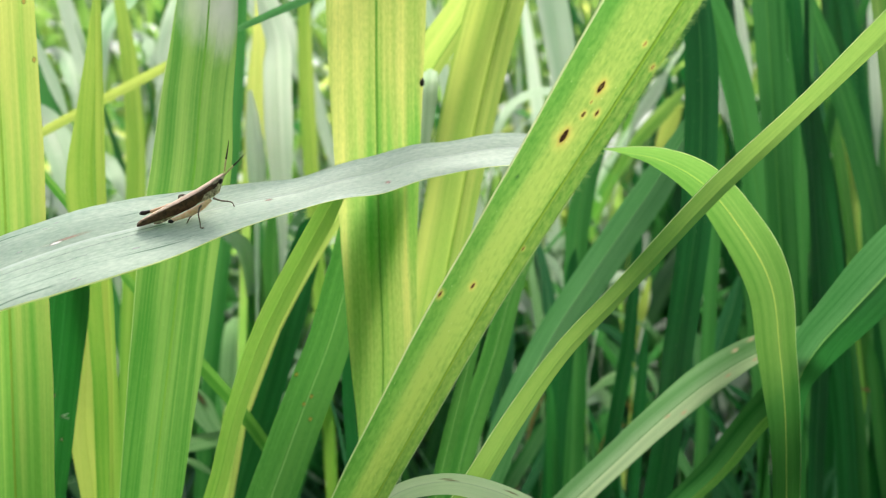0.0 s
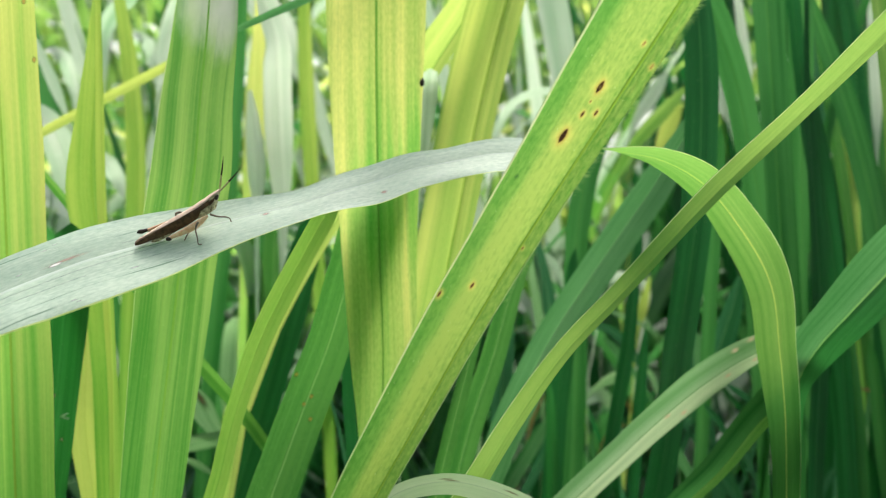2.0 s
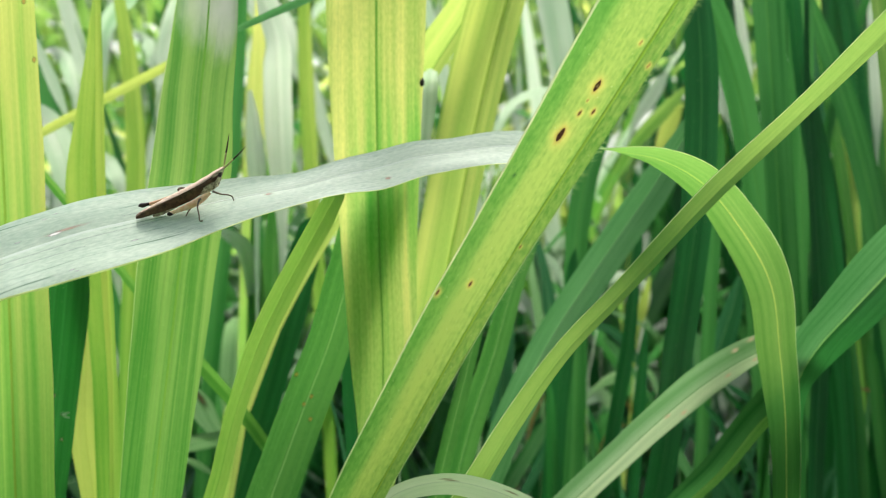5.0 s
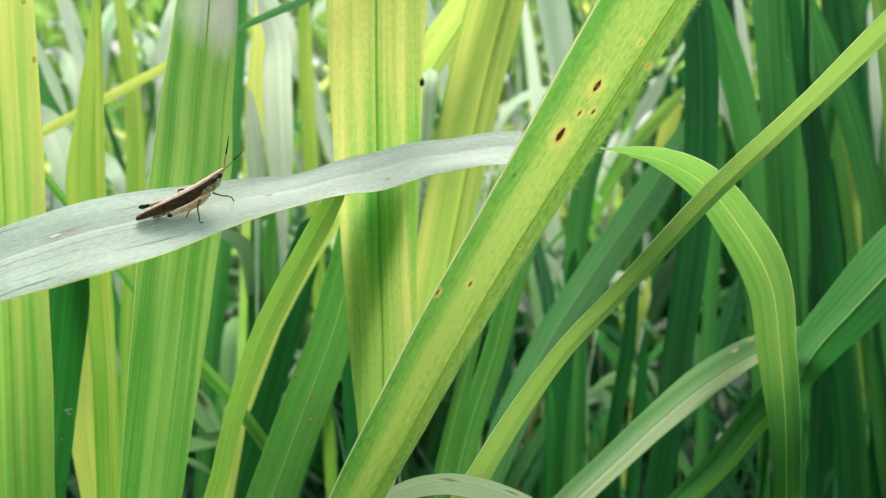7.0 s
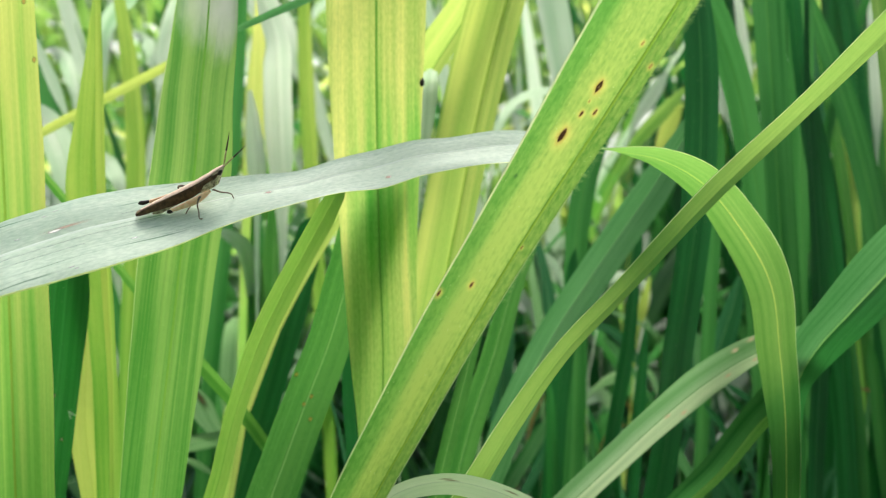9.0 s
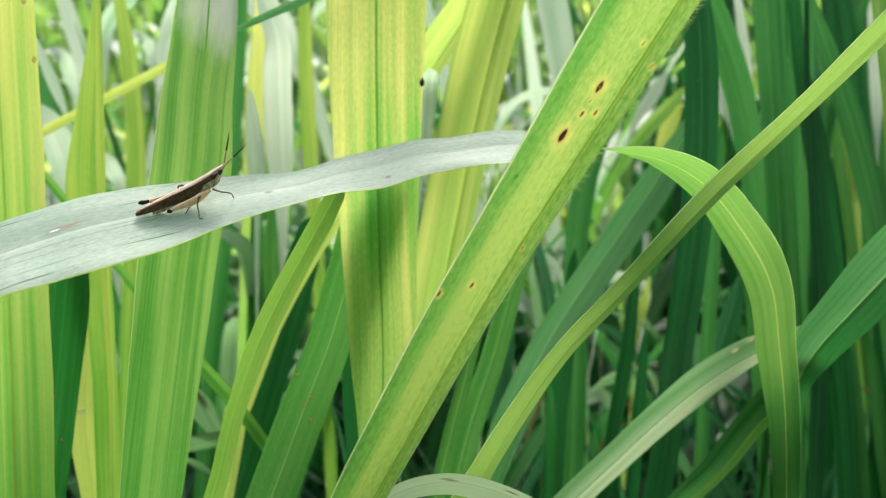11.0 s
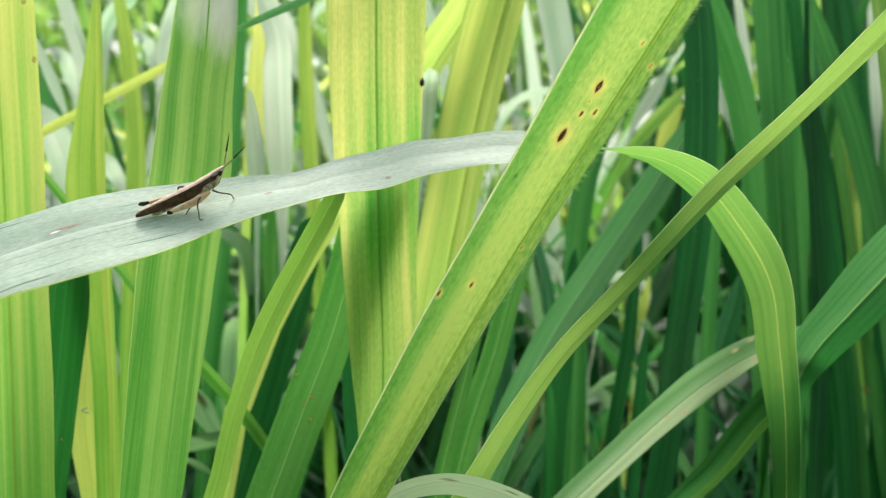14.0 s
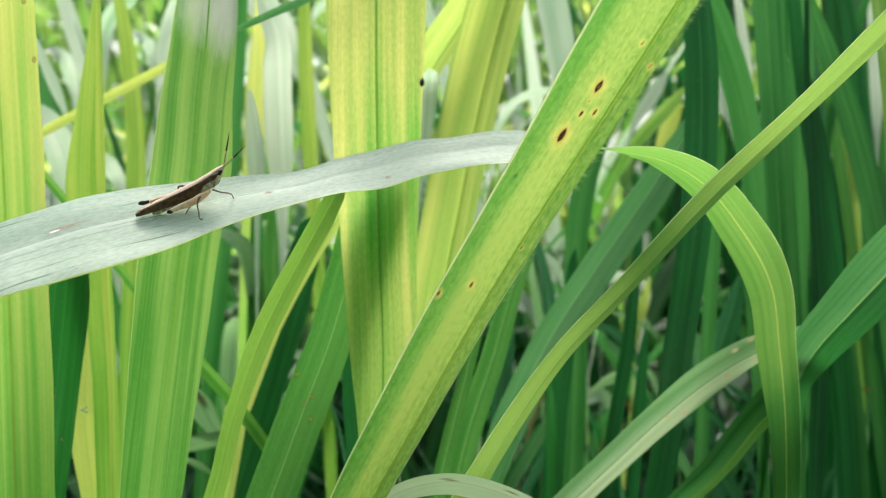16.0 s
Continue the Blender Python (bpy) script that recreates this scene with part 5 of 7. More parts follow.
grass_blade("rust", [(0.0935, 0.456, 0, 0.003, 0), (0.0987, 0.441, 0.2641, 0.004, 0), (0.1039, 0.406, 0.4801, 0.0006, 0), (0.1002, 0.4067, 0.4856, 0.0015, 0), (0.099, 0.4073, 0.4908, 0.0022, 0), (0.1008, 0.4079, 0.4954, 0.0006, 0)],
            "brown withered leaf scrap", 0.12, 0.0, 0.02, steps=28, ribtone="dull")
# only sheen makes this leaf bright; the silver colour paints it
grass_blade("silver", [(0.1924, 0.4139, 0, 0.003, 0), (0.2031, 0.3989, 0.2561, 0.004, 0), (0.2138, 0.3639, 0.4656, 0.0008, 0), (0.2116, 0.3651, 0.4754, 0.0025, 0), (0.2088, 0.366, 0.4829, 0.0042, 0), (0.206, 0.3669, 0.4901, 0.0025, 0), (0.2048, 0.3673, 0.4934, 0.0006, 0)],
            "short leaf with a light rib deep in the shade, sheen put into its pale colour", 0.12, 0.0, 0.02, steps=28)
grass_blade("rust", [(0.27, 0.42, 0, 0.003, 20), (0.2632, 0.4038, 0.2729, 0.004, 20), (0.2563, 0.3677, 0.4962, 0.0014, 20), (0.2339, 0.3681, 0.4995, 0.002, 20), (0.2186, 0.3684, 0.5026, 0.0025, 20), (0.211, 0.3686, 0.5043, 0.002, 20), (0.2054, 0.3688, 0.5054, 0.0006, 20)],
            "dry tan stalk broken sideways", 0.12, 0.0, 0.02, steps=28, ribtone="dull")
grass_blade("dull", [(0.1978, 0.4345, 0, 0.003, 0), (0.2088, 0.4195, 0.2581, 0.004, 0), (0.2197, 0.3845, 0.4692, 0.0024, 0), (0.2221, 0.3866, 0.4868, 0.005, 0), (0.2245, 0.3881, 0.4985, 0.0044, 0), (0.2259, 0.3891, 0.5066, 0.0012, 0)],
            "pale leaf at the side of the tuft", 0.12, 0.0, 0.02, steps=28)
grass_blade("dull", [(0.1264, 0.4564, 0, 0.003, 15), (0.1334, 0.4414, 0.2657, 0.004, 15), (0.1404, 0.4064, 0.4832, 0.0037, 15), (0.1398, 0.409, 0.5047, 0.0059, 15), (0.1389, 0.4106, 0.5182, 0.0068, 15), (0.1355, 0.4112, 0.5225, 0.0049, 15), (0.1311, 0.4112, 0.5225, 0.0009, 15)],
            "pale leaf bent over behind the arched one", 0.12, 0.0, 0.02, steps=28)
grass_blade("dull", [(0.1118, 0.4027, 0, 0.003, 0), (0.118, 0.3877, 0.2509, 0.004, 0), (0.1242, 0.3527, 0.4562, 0.0022, 0), (0.1183, 0.3542, 0.4684, 0.0044, 0), (0.1133, 0.3553, 0.4778, 0.0041, 0), (0.1106, 0.3562, 0.4846, 0.0008, 0)],
            "dull leaf tip low in the tuft", 0.12, 0.0, 0.02, steps=28)
grass_blade("grey", [(0.1265, 0.4057, 0, 0.003, 0), (0.1336, 0.3907, 0.2643, 0.004, 0), (0.1406, 0.3557, 0.4805, 0.0016, 0), (0.1341, 0.3568, 0.49, 0.003, 0), (0.1292, 0.3576, 0.4968, 0.003, 0), (0.1259, 0.3581, 0.5008, 0.0008, 0)],
            "grey-green leaf tip low in the tuft", 0.12, 0.0, 0.02, steps=28)
grass_blade("grey", [(0.1388, 0.4073, 0, 0.003, 0), (0.1465, 0.3923, 0.2717, 0.004, 0), (0.1542, 0.3573, 0.494, 0.0016, 0), (0.1466, 0.3584, 0.5032, 0.003, 0), (0.1406, 0.359, 0.5076, 0.003, 0), (0.1368, 0.3593, 0.5103, 0.0008, 0)],
            "grey-green leaf tip low in the tuft", 0.12, 0.0, 0.02, steps=28)
grass_blade("grey", [(0.139, 0.4132, 0, 0.003, 0), (0.1467, 0.3982, 0.253, 0.004, 0), (0.1545, 0.3632, 0.4601, 0.0014, 0), (0.1517, 0.3642, 0.4679, 0.0034, 0), (0.1489, 0.3649, 0.474, 0.0034, 0), (0.1472, 0.3653, 0.4773, 0.0008, 0)],
            "grey-green leaf tip low in the tuft", 0.12, 0.0, 0.02, steps=28)
grass_blade("dull", [(0.1469, 0.3765, 0, 0.003, 0), (0.1551, 0.3615, 0.2691, 0.004, 0), (0.1632, 0.3265, 0.4893, 0.0013, 0), (0.1617, 0.3277, 0.4988, 0.0023, 0), (0.1592, 0.3286, 0.5067, 0.0023, 0), (0.158, 0.3292, 0.5112, 0.0005, 0)],
            "pale narrow leaf beside the arched stalk", 0.12, 0.0, 0.02, steps=28)
# stalk added to paint the deep shade between the leaves
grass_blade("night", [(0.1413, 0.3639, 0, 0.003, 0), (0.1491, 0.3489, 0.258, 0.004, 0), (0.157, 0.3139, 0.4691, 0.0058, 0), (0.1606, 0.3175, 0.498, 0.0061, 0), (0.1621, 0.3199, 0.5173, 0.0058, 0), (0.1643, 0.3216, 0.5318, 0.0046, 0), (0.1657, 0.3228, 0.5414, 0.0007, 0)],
            "dark gap beside the arched stalk, painted as a blackish stalk", 0.12, 0.0, 0.02, steps=28, ribtone="dark")
grass_blade("silver", [(-0.1315, 0.4436, 0, 0.003, 20), (-0.1388, 0.4286, 0.2535, 0.004, 20), (-0.1461, 0.3936, 0.461, 0.0015, 20), (-0.1386, 0.3933, 0.4589, 0.003, 20), (-0.131, 0.3929, 0.4559, 0.0045, 20), (-0.1244, 0.3924, 0.4517, 0.0027, 20), (-0.122, 0.3922, 0.4499, 0.0006, 20)],
            "pale leaf scrap lying low in the tuft", 0.12, 0.0, 0.02, steps=28)
grass_blade("grey", [(-0.0365, 0.3741, 0, 0.003, 0), (-0.0385, 0.3591, 0.2582, 0.004, 0), (-0.0406, 0.3241, 0.4695, 0.0013, 0), (-0.0431, 0.3259, 0.4844, 0.0013, 0), (-0.0461, 0.3277, 0.4993, 0.0013, 0), (-0.0496, 0.3294, 0.513, 0.001, 0), (-0.0501, 0.3299, 0.5167, 0.0005, 0)],
            "thin grey-green stalk in a dark gap", 0.12, 0.0, 0.02, steps=28, ribtone="dull")
grass_blade("white", [(0.0823, 0.4918, 0, 0.003, 20), (0.0869, 0.4768, 0.2893, 0.004, 20), (0.0915, 0.4418, 0.526, 0.0013, 20), (0.0964, 0.4443, 0.5458, 0.003, 20), (0.1014, 0.4447, 0.5497, 0.0053, 20), (0.1087, 0.4447, 0.549, 0.0033, 20), (0.112, 0.4445, 0.5474, 0.0007, 20)],
            "pale leaf scrap bent over in the light", 0.12, 0.0, 0.02, steps=28)
grass_blade("white", [(0.1085, 0.5017, 0, 0.003, 15), (0.1146, 0.4867, 0.2882, 0.004, 15), (0.1206, 0.4517, 0.5239, 0.0017, 15), (0.123, 0.4533, 0.5374, 0.0034, 15), (0.1199, 0.4539, 0.5424, 0.0068, 15), (0.1145, 0.4541, 0.5434, 0.0034, 15), (0.1125, 0.4541, 0.5441, 0.0007, 15)],
            "pale leaf scrap bent over in the light", 0.12, 0.0, 0.02, steps=28)
grass_blade("straw", [(0.0996, 0.4862, 0, 0.003, 0), (0.1051, 0.4712, 0.264, 0.004, 0), (0.1107, 0.4362, 0.48, 0.0007, 0), (0.112, 0.4386, 0.4997, 0.0008, 0), (0.114, 0.4408, 0.5178, 0.002, 0), (0.116, 0.4418, 0.526, 0.0053, 0), (0.119, 0.4435, 0.5392, 0.0046, 0), (0.1213, 0.4447, 0.549, 0.001, 0)],
            "yellow-green leaf tip behind the crossing leaf", 0.12, 0.0, 0.02, steps=28, ribtone="yellow")
grass_blade("silver", [(0.0493, 0.4703, 0, 0.003, 0), (0.052, 0.4553, 0.283, 0.004, 0), (0.0548, 0.4203, 0.5145, 0.0032, 0), (0.0529, 0.423, 0.5365, 0.0057, 0), (0.051, 0.4253, 0.5553, 0.0063, 0), (0.0494, 0.4268, 0.5679, 0.0035, 0), (0.0488, 0.4276, 0.5742, 0.0006, 0)],
            "pale upright leaf deep behind the tuft", 0.12, 0.0, 0.02, steps=28)
grass_blade("white", [(0.0636, 0.4836, 0, 0.003, 10), (0.0671, 0.4686, 0.2975, 0.004, 10), (0.0706, 0.4336, 0.541, 0.0016, 10), (0.0658, 0.4352, 0.5538, 0.0036, 10), (0.0606, 0.436, 0.5609, 0.0042, 10), (0.0554, 0.4365, 0.5644, 0.0013, 10)],
            "pale leaf tip bent over behind the spotted leaf", 0.12, 0.0, 0.02, steps=28)
grass_blade("silver", [(0.1102, 0.4608, 0, 0.003, 15), (0.1164, 0.4458, 0.2857, 0.004, 15), (0.1225, 0.4108, 0.5194, 0.0009, 15), (0.1045, 0.4121, 0.5298, 0.0025, 15), (0.0965, 0.4125, 0.5329, 0.0028, 15), (0.0909, 0.4128, 0.5354, 0.0009, 15)],
            "pale thin leaf lying across the tuft", 0.12, 0.0, 0.02, steps=28)
grass_blade("straw", [(0.1246, 0.5537, 0, 0.003, 0), (0.1315, 0.5387, 0.3409, 0.004, 0), (0.1384, 0.5037, 0.6197, 0.0029, 0), (0.1451, 0.5055, 0.6344, 0.0096, 0), (0.1502, 0.5069, 0.6453, 0.0096, 0), (0.1554, 0.5077, 0.6523, 0.0015, 0)],
            "yellow-green leaf tip in the light behind", 0.12, 0.0, 0.02, steps=28, ribtone="yellow")
grass_blade("mid", [(0.1021, 0.5334, 0, 0.003, 0), (0.1078, 0.5184, 0.3399, 0.004, 0), (0.1135, 0.4834, 0.618, 0.0057, 0), (0.1287, 0.4857, 0.6369, 0.0092, 0), (0.14, 0.4871, 0.6489, 0.0085, 0), (0.1506, 0.4885, 0.6601, 0.0035, 0), (0.1555, 0.4891, 0.665, 0.0007, 0)],
            "green leaf leaning in the light behind", 0.12, 0.0, 0.02, steps=28)
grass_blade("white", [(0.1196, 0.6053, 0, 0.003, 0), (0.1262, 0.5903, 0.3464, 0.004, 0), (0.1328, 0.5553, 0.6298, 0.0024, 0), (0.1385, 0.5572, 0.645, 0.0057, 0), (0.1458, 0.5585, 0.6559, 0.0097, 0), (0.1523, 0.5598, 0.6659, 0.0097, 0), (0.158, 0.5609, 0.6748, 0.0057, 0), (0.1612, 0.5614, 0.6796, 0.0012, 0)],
            "leaf behind the tuft with the sky's sheen put into its pale colour", 0.12, 0.0, 0.02, steps=28)


# ---- the ground: dark litter that runs on to the horizon ----
def ground():
    n, verts, faces = 90, [], []
    for i in range(n):
        for j in range(n):
            u, v = (i / (n - 1) * 2 - 1), (j / (n - 1) * 2 - 1)
            x, y = 60 * u ** 5 + 2.5 * u, 60 * v ** 5 + 2.5 * v + 0.5
            verts.append((x, y, 0.012 * noise.noise(Vector((x * 6, y * 6, 0))) - 0.012))
    for i in range(n - 1):
        for j in range(n - 1):
            a = i * n + j
            faces.append((a, a + n, a + n + 1, a + 1))
    g = mesh_object("ground", verts, faces, SOIL)
    tagged(g, "dark soil with leaf litter under tall grass", "ground", kind="structure")


ground()

# ---- the leaf on which the insect sits: it sways on the arched stalk ----
PIVOT = Vector((0.058, 0.2235, 0.6090))
sway_sheet = Sheet(ARCH_ROWS, 0.04, 0.12, 0.025, 110, seed=40, veins=0.08)
# the blade's greyish white is painted sky sheen over green
sway_blade = sway_sheet.strip("sway_blade", LEAF["pale"], across(0.12), arch_leaf, "waxy upper face of the leaf, sky sheen put into its greyish colour", PIVOT, gap=MID)
sway_sheet.strip("midrib", RIB["pale"], [across(0.12)[MID], 0.11, 0.13, across(0.12)[MID + 1]], sway_blade, "faint midrib", PIVOT, [0.0, 0.00006, 0.00006, 0.0])
sway_sheet.strip("margin", LIT_EDGE, [-1.0, -1.02, -1.045], sway_blade, "thin green leaf edge, light through it put into the colour", PIVOT, [0.0, 0.00006, 0.0])


# ---- thick grass behind, past counting ----
def thicket(name, material, count, seed, near, far, spread, heights, widths, label, lean=0.35, floor=0.42, droops=(0.0, 0.1, 0.5, 0.9, 1.2), sides=None, steps=12, power=1.3, clear=None):
    rng = random.Random(seed)
    verts, uvs, faces = [], [], []
    made, k = 0, 0
    while made < count:
        k += 1
        y = near + (far - near) * rng.random() ** power
        x = (rng.random() * 2 - 1) * (spread + y * 0.75) if sides is None else rng.uniform(*sides)
        h = rng.uniform(*heights)
        w = rng.uniform(*widths)
        az = rng.uniform(0, 2 * math.pi)
        ln = h * lean * rng.uniform(0.3, 1.8)
        droop = h * rng.choice(droops) * rng.random()
        turn = rng.uniform(-70, 70)
        dx, dy = math.cos(az), math.sin(az)
        ra = az + math.pi / 2 + radians(turn) * 0.6
        line = []
        for i in range(steps):
            t = i / (steps - 1)
            r = ln * t ** 1.6 + droop * 0.8 * max(0, t - 0.5) ** 1.5
            z = h * (t - 0.02) - droop * max(0, t - 0.55) ** 2 * 2.2
            line.append(Vector((x + dx * r, y + dy * r, max(z, 0.002))))
        if min(c.y for c in line) < floor or (clear and any(clear(c) for c in line)):
            continue
        made += 1
        base = len(verts)
        for i, c in enumerate(line):
            t = i / (steps - 1)
            ww = w / 2 * min(1.0, 0.45 + t * 2) * (1 - t ** 4) + 0.0003
            s = Vector((math.cos(ra), math.sin(ra), 0.15 * math.sin(k)))
            up = Vector((dx, dy, 0.4)) * (0.12 * ww)
            for v in (-1, 0, 1):
                verts.append(c + s * (ww * v) + up * abs(v) * 2)
                uvs.append((v * ww + k * 0.37, t * h + k * 0.21))
            if i:
                b = base + (i - 1) * 3
                faces += [(b, b + 1, b + 4, b + 3), (b + 1, b + 2, b + 5, b + 4)]
    ob = mesh_object(name, verts, faces, material, uvs)
    return tagged(ob, label, "grass", kind="stuff")


# dark and grey tones paint the shade low between the blades
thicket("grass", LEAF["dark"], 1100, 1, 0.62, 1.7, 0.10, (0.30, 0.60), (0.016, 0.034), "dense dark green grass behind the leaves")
thicket("grass", LEAF["deep"], 700, 2, 0.50, 2.0, 0.10, (0.35, 0.74), (0.014, 0.034), "dense green grass behind the leaves")
thicket("grass", LEAF["yellow"], 130, 31, 0.90, 2.4, 0.15, (0.60, 0.95), (0.016, 0.034), "yellow-green grass in the light behind")
thicket("grass", LEAF["mid"], 420, 6, 0.90, 2.6, 0.15, (0.60, 1.1), (0.016, 0.036), "light green grass in the light behind")
# sky glare on these leaves comes from their whitish colour
thicket("grass", LEAF["white"], 260, 4, 0.55, 2.0, 0.15, (0.60, 1.0), (0.014, 0.036), "bent grass leaves with the sky's sheen put into their pale colour", 0.7)
thicket("grass", LEAF["grey"], 380, 8, 0.44, 1.1, 0.10, (0.28, 0.56), (0.005, 0.013), "tangle of thin curled grass low behind", 1.0, 0.40, (0.3, 0.9, 1.3, 1.6))
thicket("grass", LEAF["grey"], 130, 9, 0.42, 0.8, 0.05, (0.28, 0.50), (0.004, 0.011), "curled silvery grass tips low behind", 1.1, 0.38, (0.6, 0.9, 1.3, 1.6))
thicket("grass", LEAF["dark"], 260, 10, 0.42, 0.7, 0.05, (0.30, 0.56), (0.006, 0.014), "curled grass low behind, shade put into its dark green", 0.8, 0.38, (0.3, 0.9, 1.3))
# next two: grass added at the right, partly out of view, to block light
thicket("grass", LEAF["dark"], 190, 12, 0.42, 1.3, 0.0, (0.7, 1.15), (0.018, 0.034), "tall dark grass added beside the tuft to shade it", 0.2, 0.34, (0.0, 0.1, 0.3), (0.24, 1.0))
thicket("grass", LEAF["deep"], 160, 13, 0.20, 1.0, 0.0, (0.7, 1.1), (0.018, 0.034), "tall green grass added beside the tuft to shade it", 0.12, 0.15, (0.0, 0.1, 0.3), (0.36, 1.0))
thicket("grass", LEAF["dark"], 220, 14, 0.40, 0.7, 0.05, (0.34, 0.48), (0.008, 0.018), "short grass low in the tuft, shade put into its dark green", 0.6, 0.36, (0.0, 0.3, 0.9))
thicket("grass", LEAF["grey"], 60, 33, 0.40, 0.56, 0.0, (0.40, 0.53), (0.003, 0.007), "thin leaves in the shade of the tuft", 0.45, 0.36, (0.0, 0.1, 0.3), (0.05, 0.34))
thicket("grass", LEAF["dull"], 26, 34, 0.40, 0.56, 0.0, (0.40, 0.53), (0.003, 0.006), "thin pale leaves in the shade of the tuft", 0.5, 0.36, (0.0, 0.1, 0.3), (0.05, 0.34))
thicket("grass", LEAF["mid"], 2600, 5, 2.0, 4.5, 0.5, (0.8, 1.6), (0.02, 0.05), "far grass that closes the view")
thicket("grass", LEAF["deep"], 3600, 18, 4.0, 8.0, 0.5, (1.4, 2.6), (0.03, 0.07), "tall reeds far behind that close the view")


def weeds(material, count, seed, near, far, heights, label):
    """Herbs with small pointed leaves among the far grass, in one mesh."""
    rng = random.Random(seed)
    verts, uvs, faces = [], [], []
    for k in range(count):
        y = rng.uniform(near, far)
        x = (rng.random() * 2 - 1) * (0.1 + y * 0.7)
        h = rng.uniform(*heights)
        az = rng.uniform(0, 2 * math.pi)
        for j in range(rng.randint(10, 18)):
            t = 0.3 + 0.7 * rng.random()
            root = Vector((x + math.cos(az) * 0.15 * h * t * t, y + math.sin(az) * 0.15 * h * t * t, h * t))
            a = rng.uniform(0, 2 * math.pi)
            length, width = rng.uniform(0.02, 0.055), rng.uniform(0.008, 0.016)
            out = Vector((math.cos(a), math.sin(a), rng.uniform(-0.2, 0.7))).normalized()
            side = out.cross(Vector((0, 0, 1))).normalized()
            base = len(verts)
            for i in range(6):
                u = i / 5
                w = width * math.sin(math.pi * (0.06 + 0.94 * u) ** 0.8) * 0.5 + 0.0004
                c = root + out * (length * u) - Vector((0, 0, 0.5 * length * u * u))
                for v in (-1, 0, 1):
                    verts.append(c + side * (w * v) + Vector((0, 0, 0.25 * w * abs(v))))
                    uvs.append((v * w + k * 0.3 + j * 0.17, length * u + j * 0.4))
                if i:
                    b = base + (i - 1) * 3
                    faces.extend([(b, b + 1, b + 4, b + 3), (b + 1, b + 2, b + 5, b + 4)])
        base = len(verts)
        for i in range(5):
            t = i / 4
            c = Vector((x + math.cos(az) * 0.15 * h * t * t, y + math.sin(az) * 0.15 * h * t * t, h * t))
            for v in range(3):
                b2 = 2 * math.pi * v / 3
                verts.append(c + Vector((math.cos(b2), math.sin(b2), 0)) * 0.0015)
                uvs.append((v * 0.001, h * t))
            if i:
                b = base + (i - 1) * 3
                faces.extend([(b + v, b + (v + 1) % 3, b + 3 + (v + 1) % 3, b + 3 + v) for v in range(3)])
    ob = mesh_object("weeds", verts, faces, material, uvs)
    return tagged(ob, label, "weeds", kind="stuff")


# brightness of the far background is put into these leaves' pale colours
thicket("grass", LEAF["white"], 28, 41, 0.8, 1.4, 0.0, (0.60, 0.95), (0.016, 0.034), "pale grass leaves in the light behind", 0.4, 0.5, (0.1, 0.5, 0.9), (0.05, 0.24))
thicket("grass", LEAF["straw"], 26, 42, 0.8, 1.4, 0.0, (0.60, 0.90), (0.014, 0.030), "yellow-green grass leaves in the light behind", 0.4, 0.5, (0.1, 0.5), (0.05, 0.24))
weeds(LEAF["mid"], 110, 21, 0.62, 1.8, (0.55, 1.0), "light green herbs with small pointed leaves behind the grass")
weeds(LEAF["deep"], 110, 22, 0.60, 1.8, (0.45, 0.9), "green herbs with small pointed leaves behind the grass")
weeds(LEAF["white"], 70, 23, 0.65, 1.8, (0.55, 1.0), "herb leaves with the sky's sheen put into their pale colour")
weeds(LEAF["yellow"], 45, 24, 0.70, 1.8, (0.60, 0.95), "yellow-green herb leaves in the light")


def trodden(c):
    """The place where one stands to film, and the open view from there."""
    return math.hypot(c.x, c.y + 0.15) < 0.5 or (c.y > 0.0 and abs(c.x) < 0.30 + 0.72 * c.y)


for tone, count, seed in (("mid", 4200, 15), ("deep", 4600, 16), ("fresh", 2600, 17), ("dark", 2200, 26), ("silver", 500, 27)):
    thicket("grass", LEAF[tone], count, seed, -4.5, 5.0, 0.0, (0.45, 1.0), (0.018, 0.045), "tall meadow grass all round", 0.45, -6.0, (0.0, 0.3, 0.9, 1.2), (-6.0, 6.0), 8, 1.0, trodden)
thicket("grass", LEAF["mid"], 900, 29, -0.75, 0.05, 0.0, (0.03, 0.09), (0.005, 0.012), "short trodden grass where one stands", 0.9, -0.9, (0.9, 1.2), (-0.6, 0.6), 8, 1.0)
thicket("grass", LEAF["dark"], 700, 28, -0.35, 0.55, 0.0, (0.04, 0.12), (0.004, 0.010), "short grass on the soil at the foot of the tuft", 0.8, -0.6, (0.3, 0.9), (-0.95, 0.95))


# ---- the grasshopper ----
def loft(name, rings, material, parent, label="", n=14):
    """Smooth body through rings of (x, y, z, half width, half height)."""
    rs = spline(rings, 4 * len(rings))
    verts, faces = [], []
    for x, y, z, w, h in rs:
        for k in range(n):
            a = 2 * math.pi * k / n
            verts.append((x / 1000, (y + max(w, 0.02) * math.cos(a)) / 1000, (z + max(h, 0.02) * math.sin(a)) / 1000))
    for i in range(len(rs) - 1):
        for k in range(n):
            faces.append((i * n + k, i * n + (k + 1) % n, (i + 1) * n + (k + 1) % n, (i + 1) * n + k))
    faces.append(tuple(range(n)))
    faces.append(tuple(range((len(rs) - 1) * n, len(rs) * n)))
    return insect_part(name, verts, faces, material, parent, label)


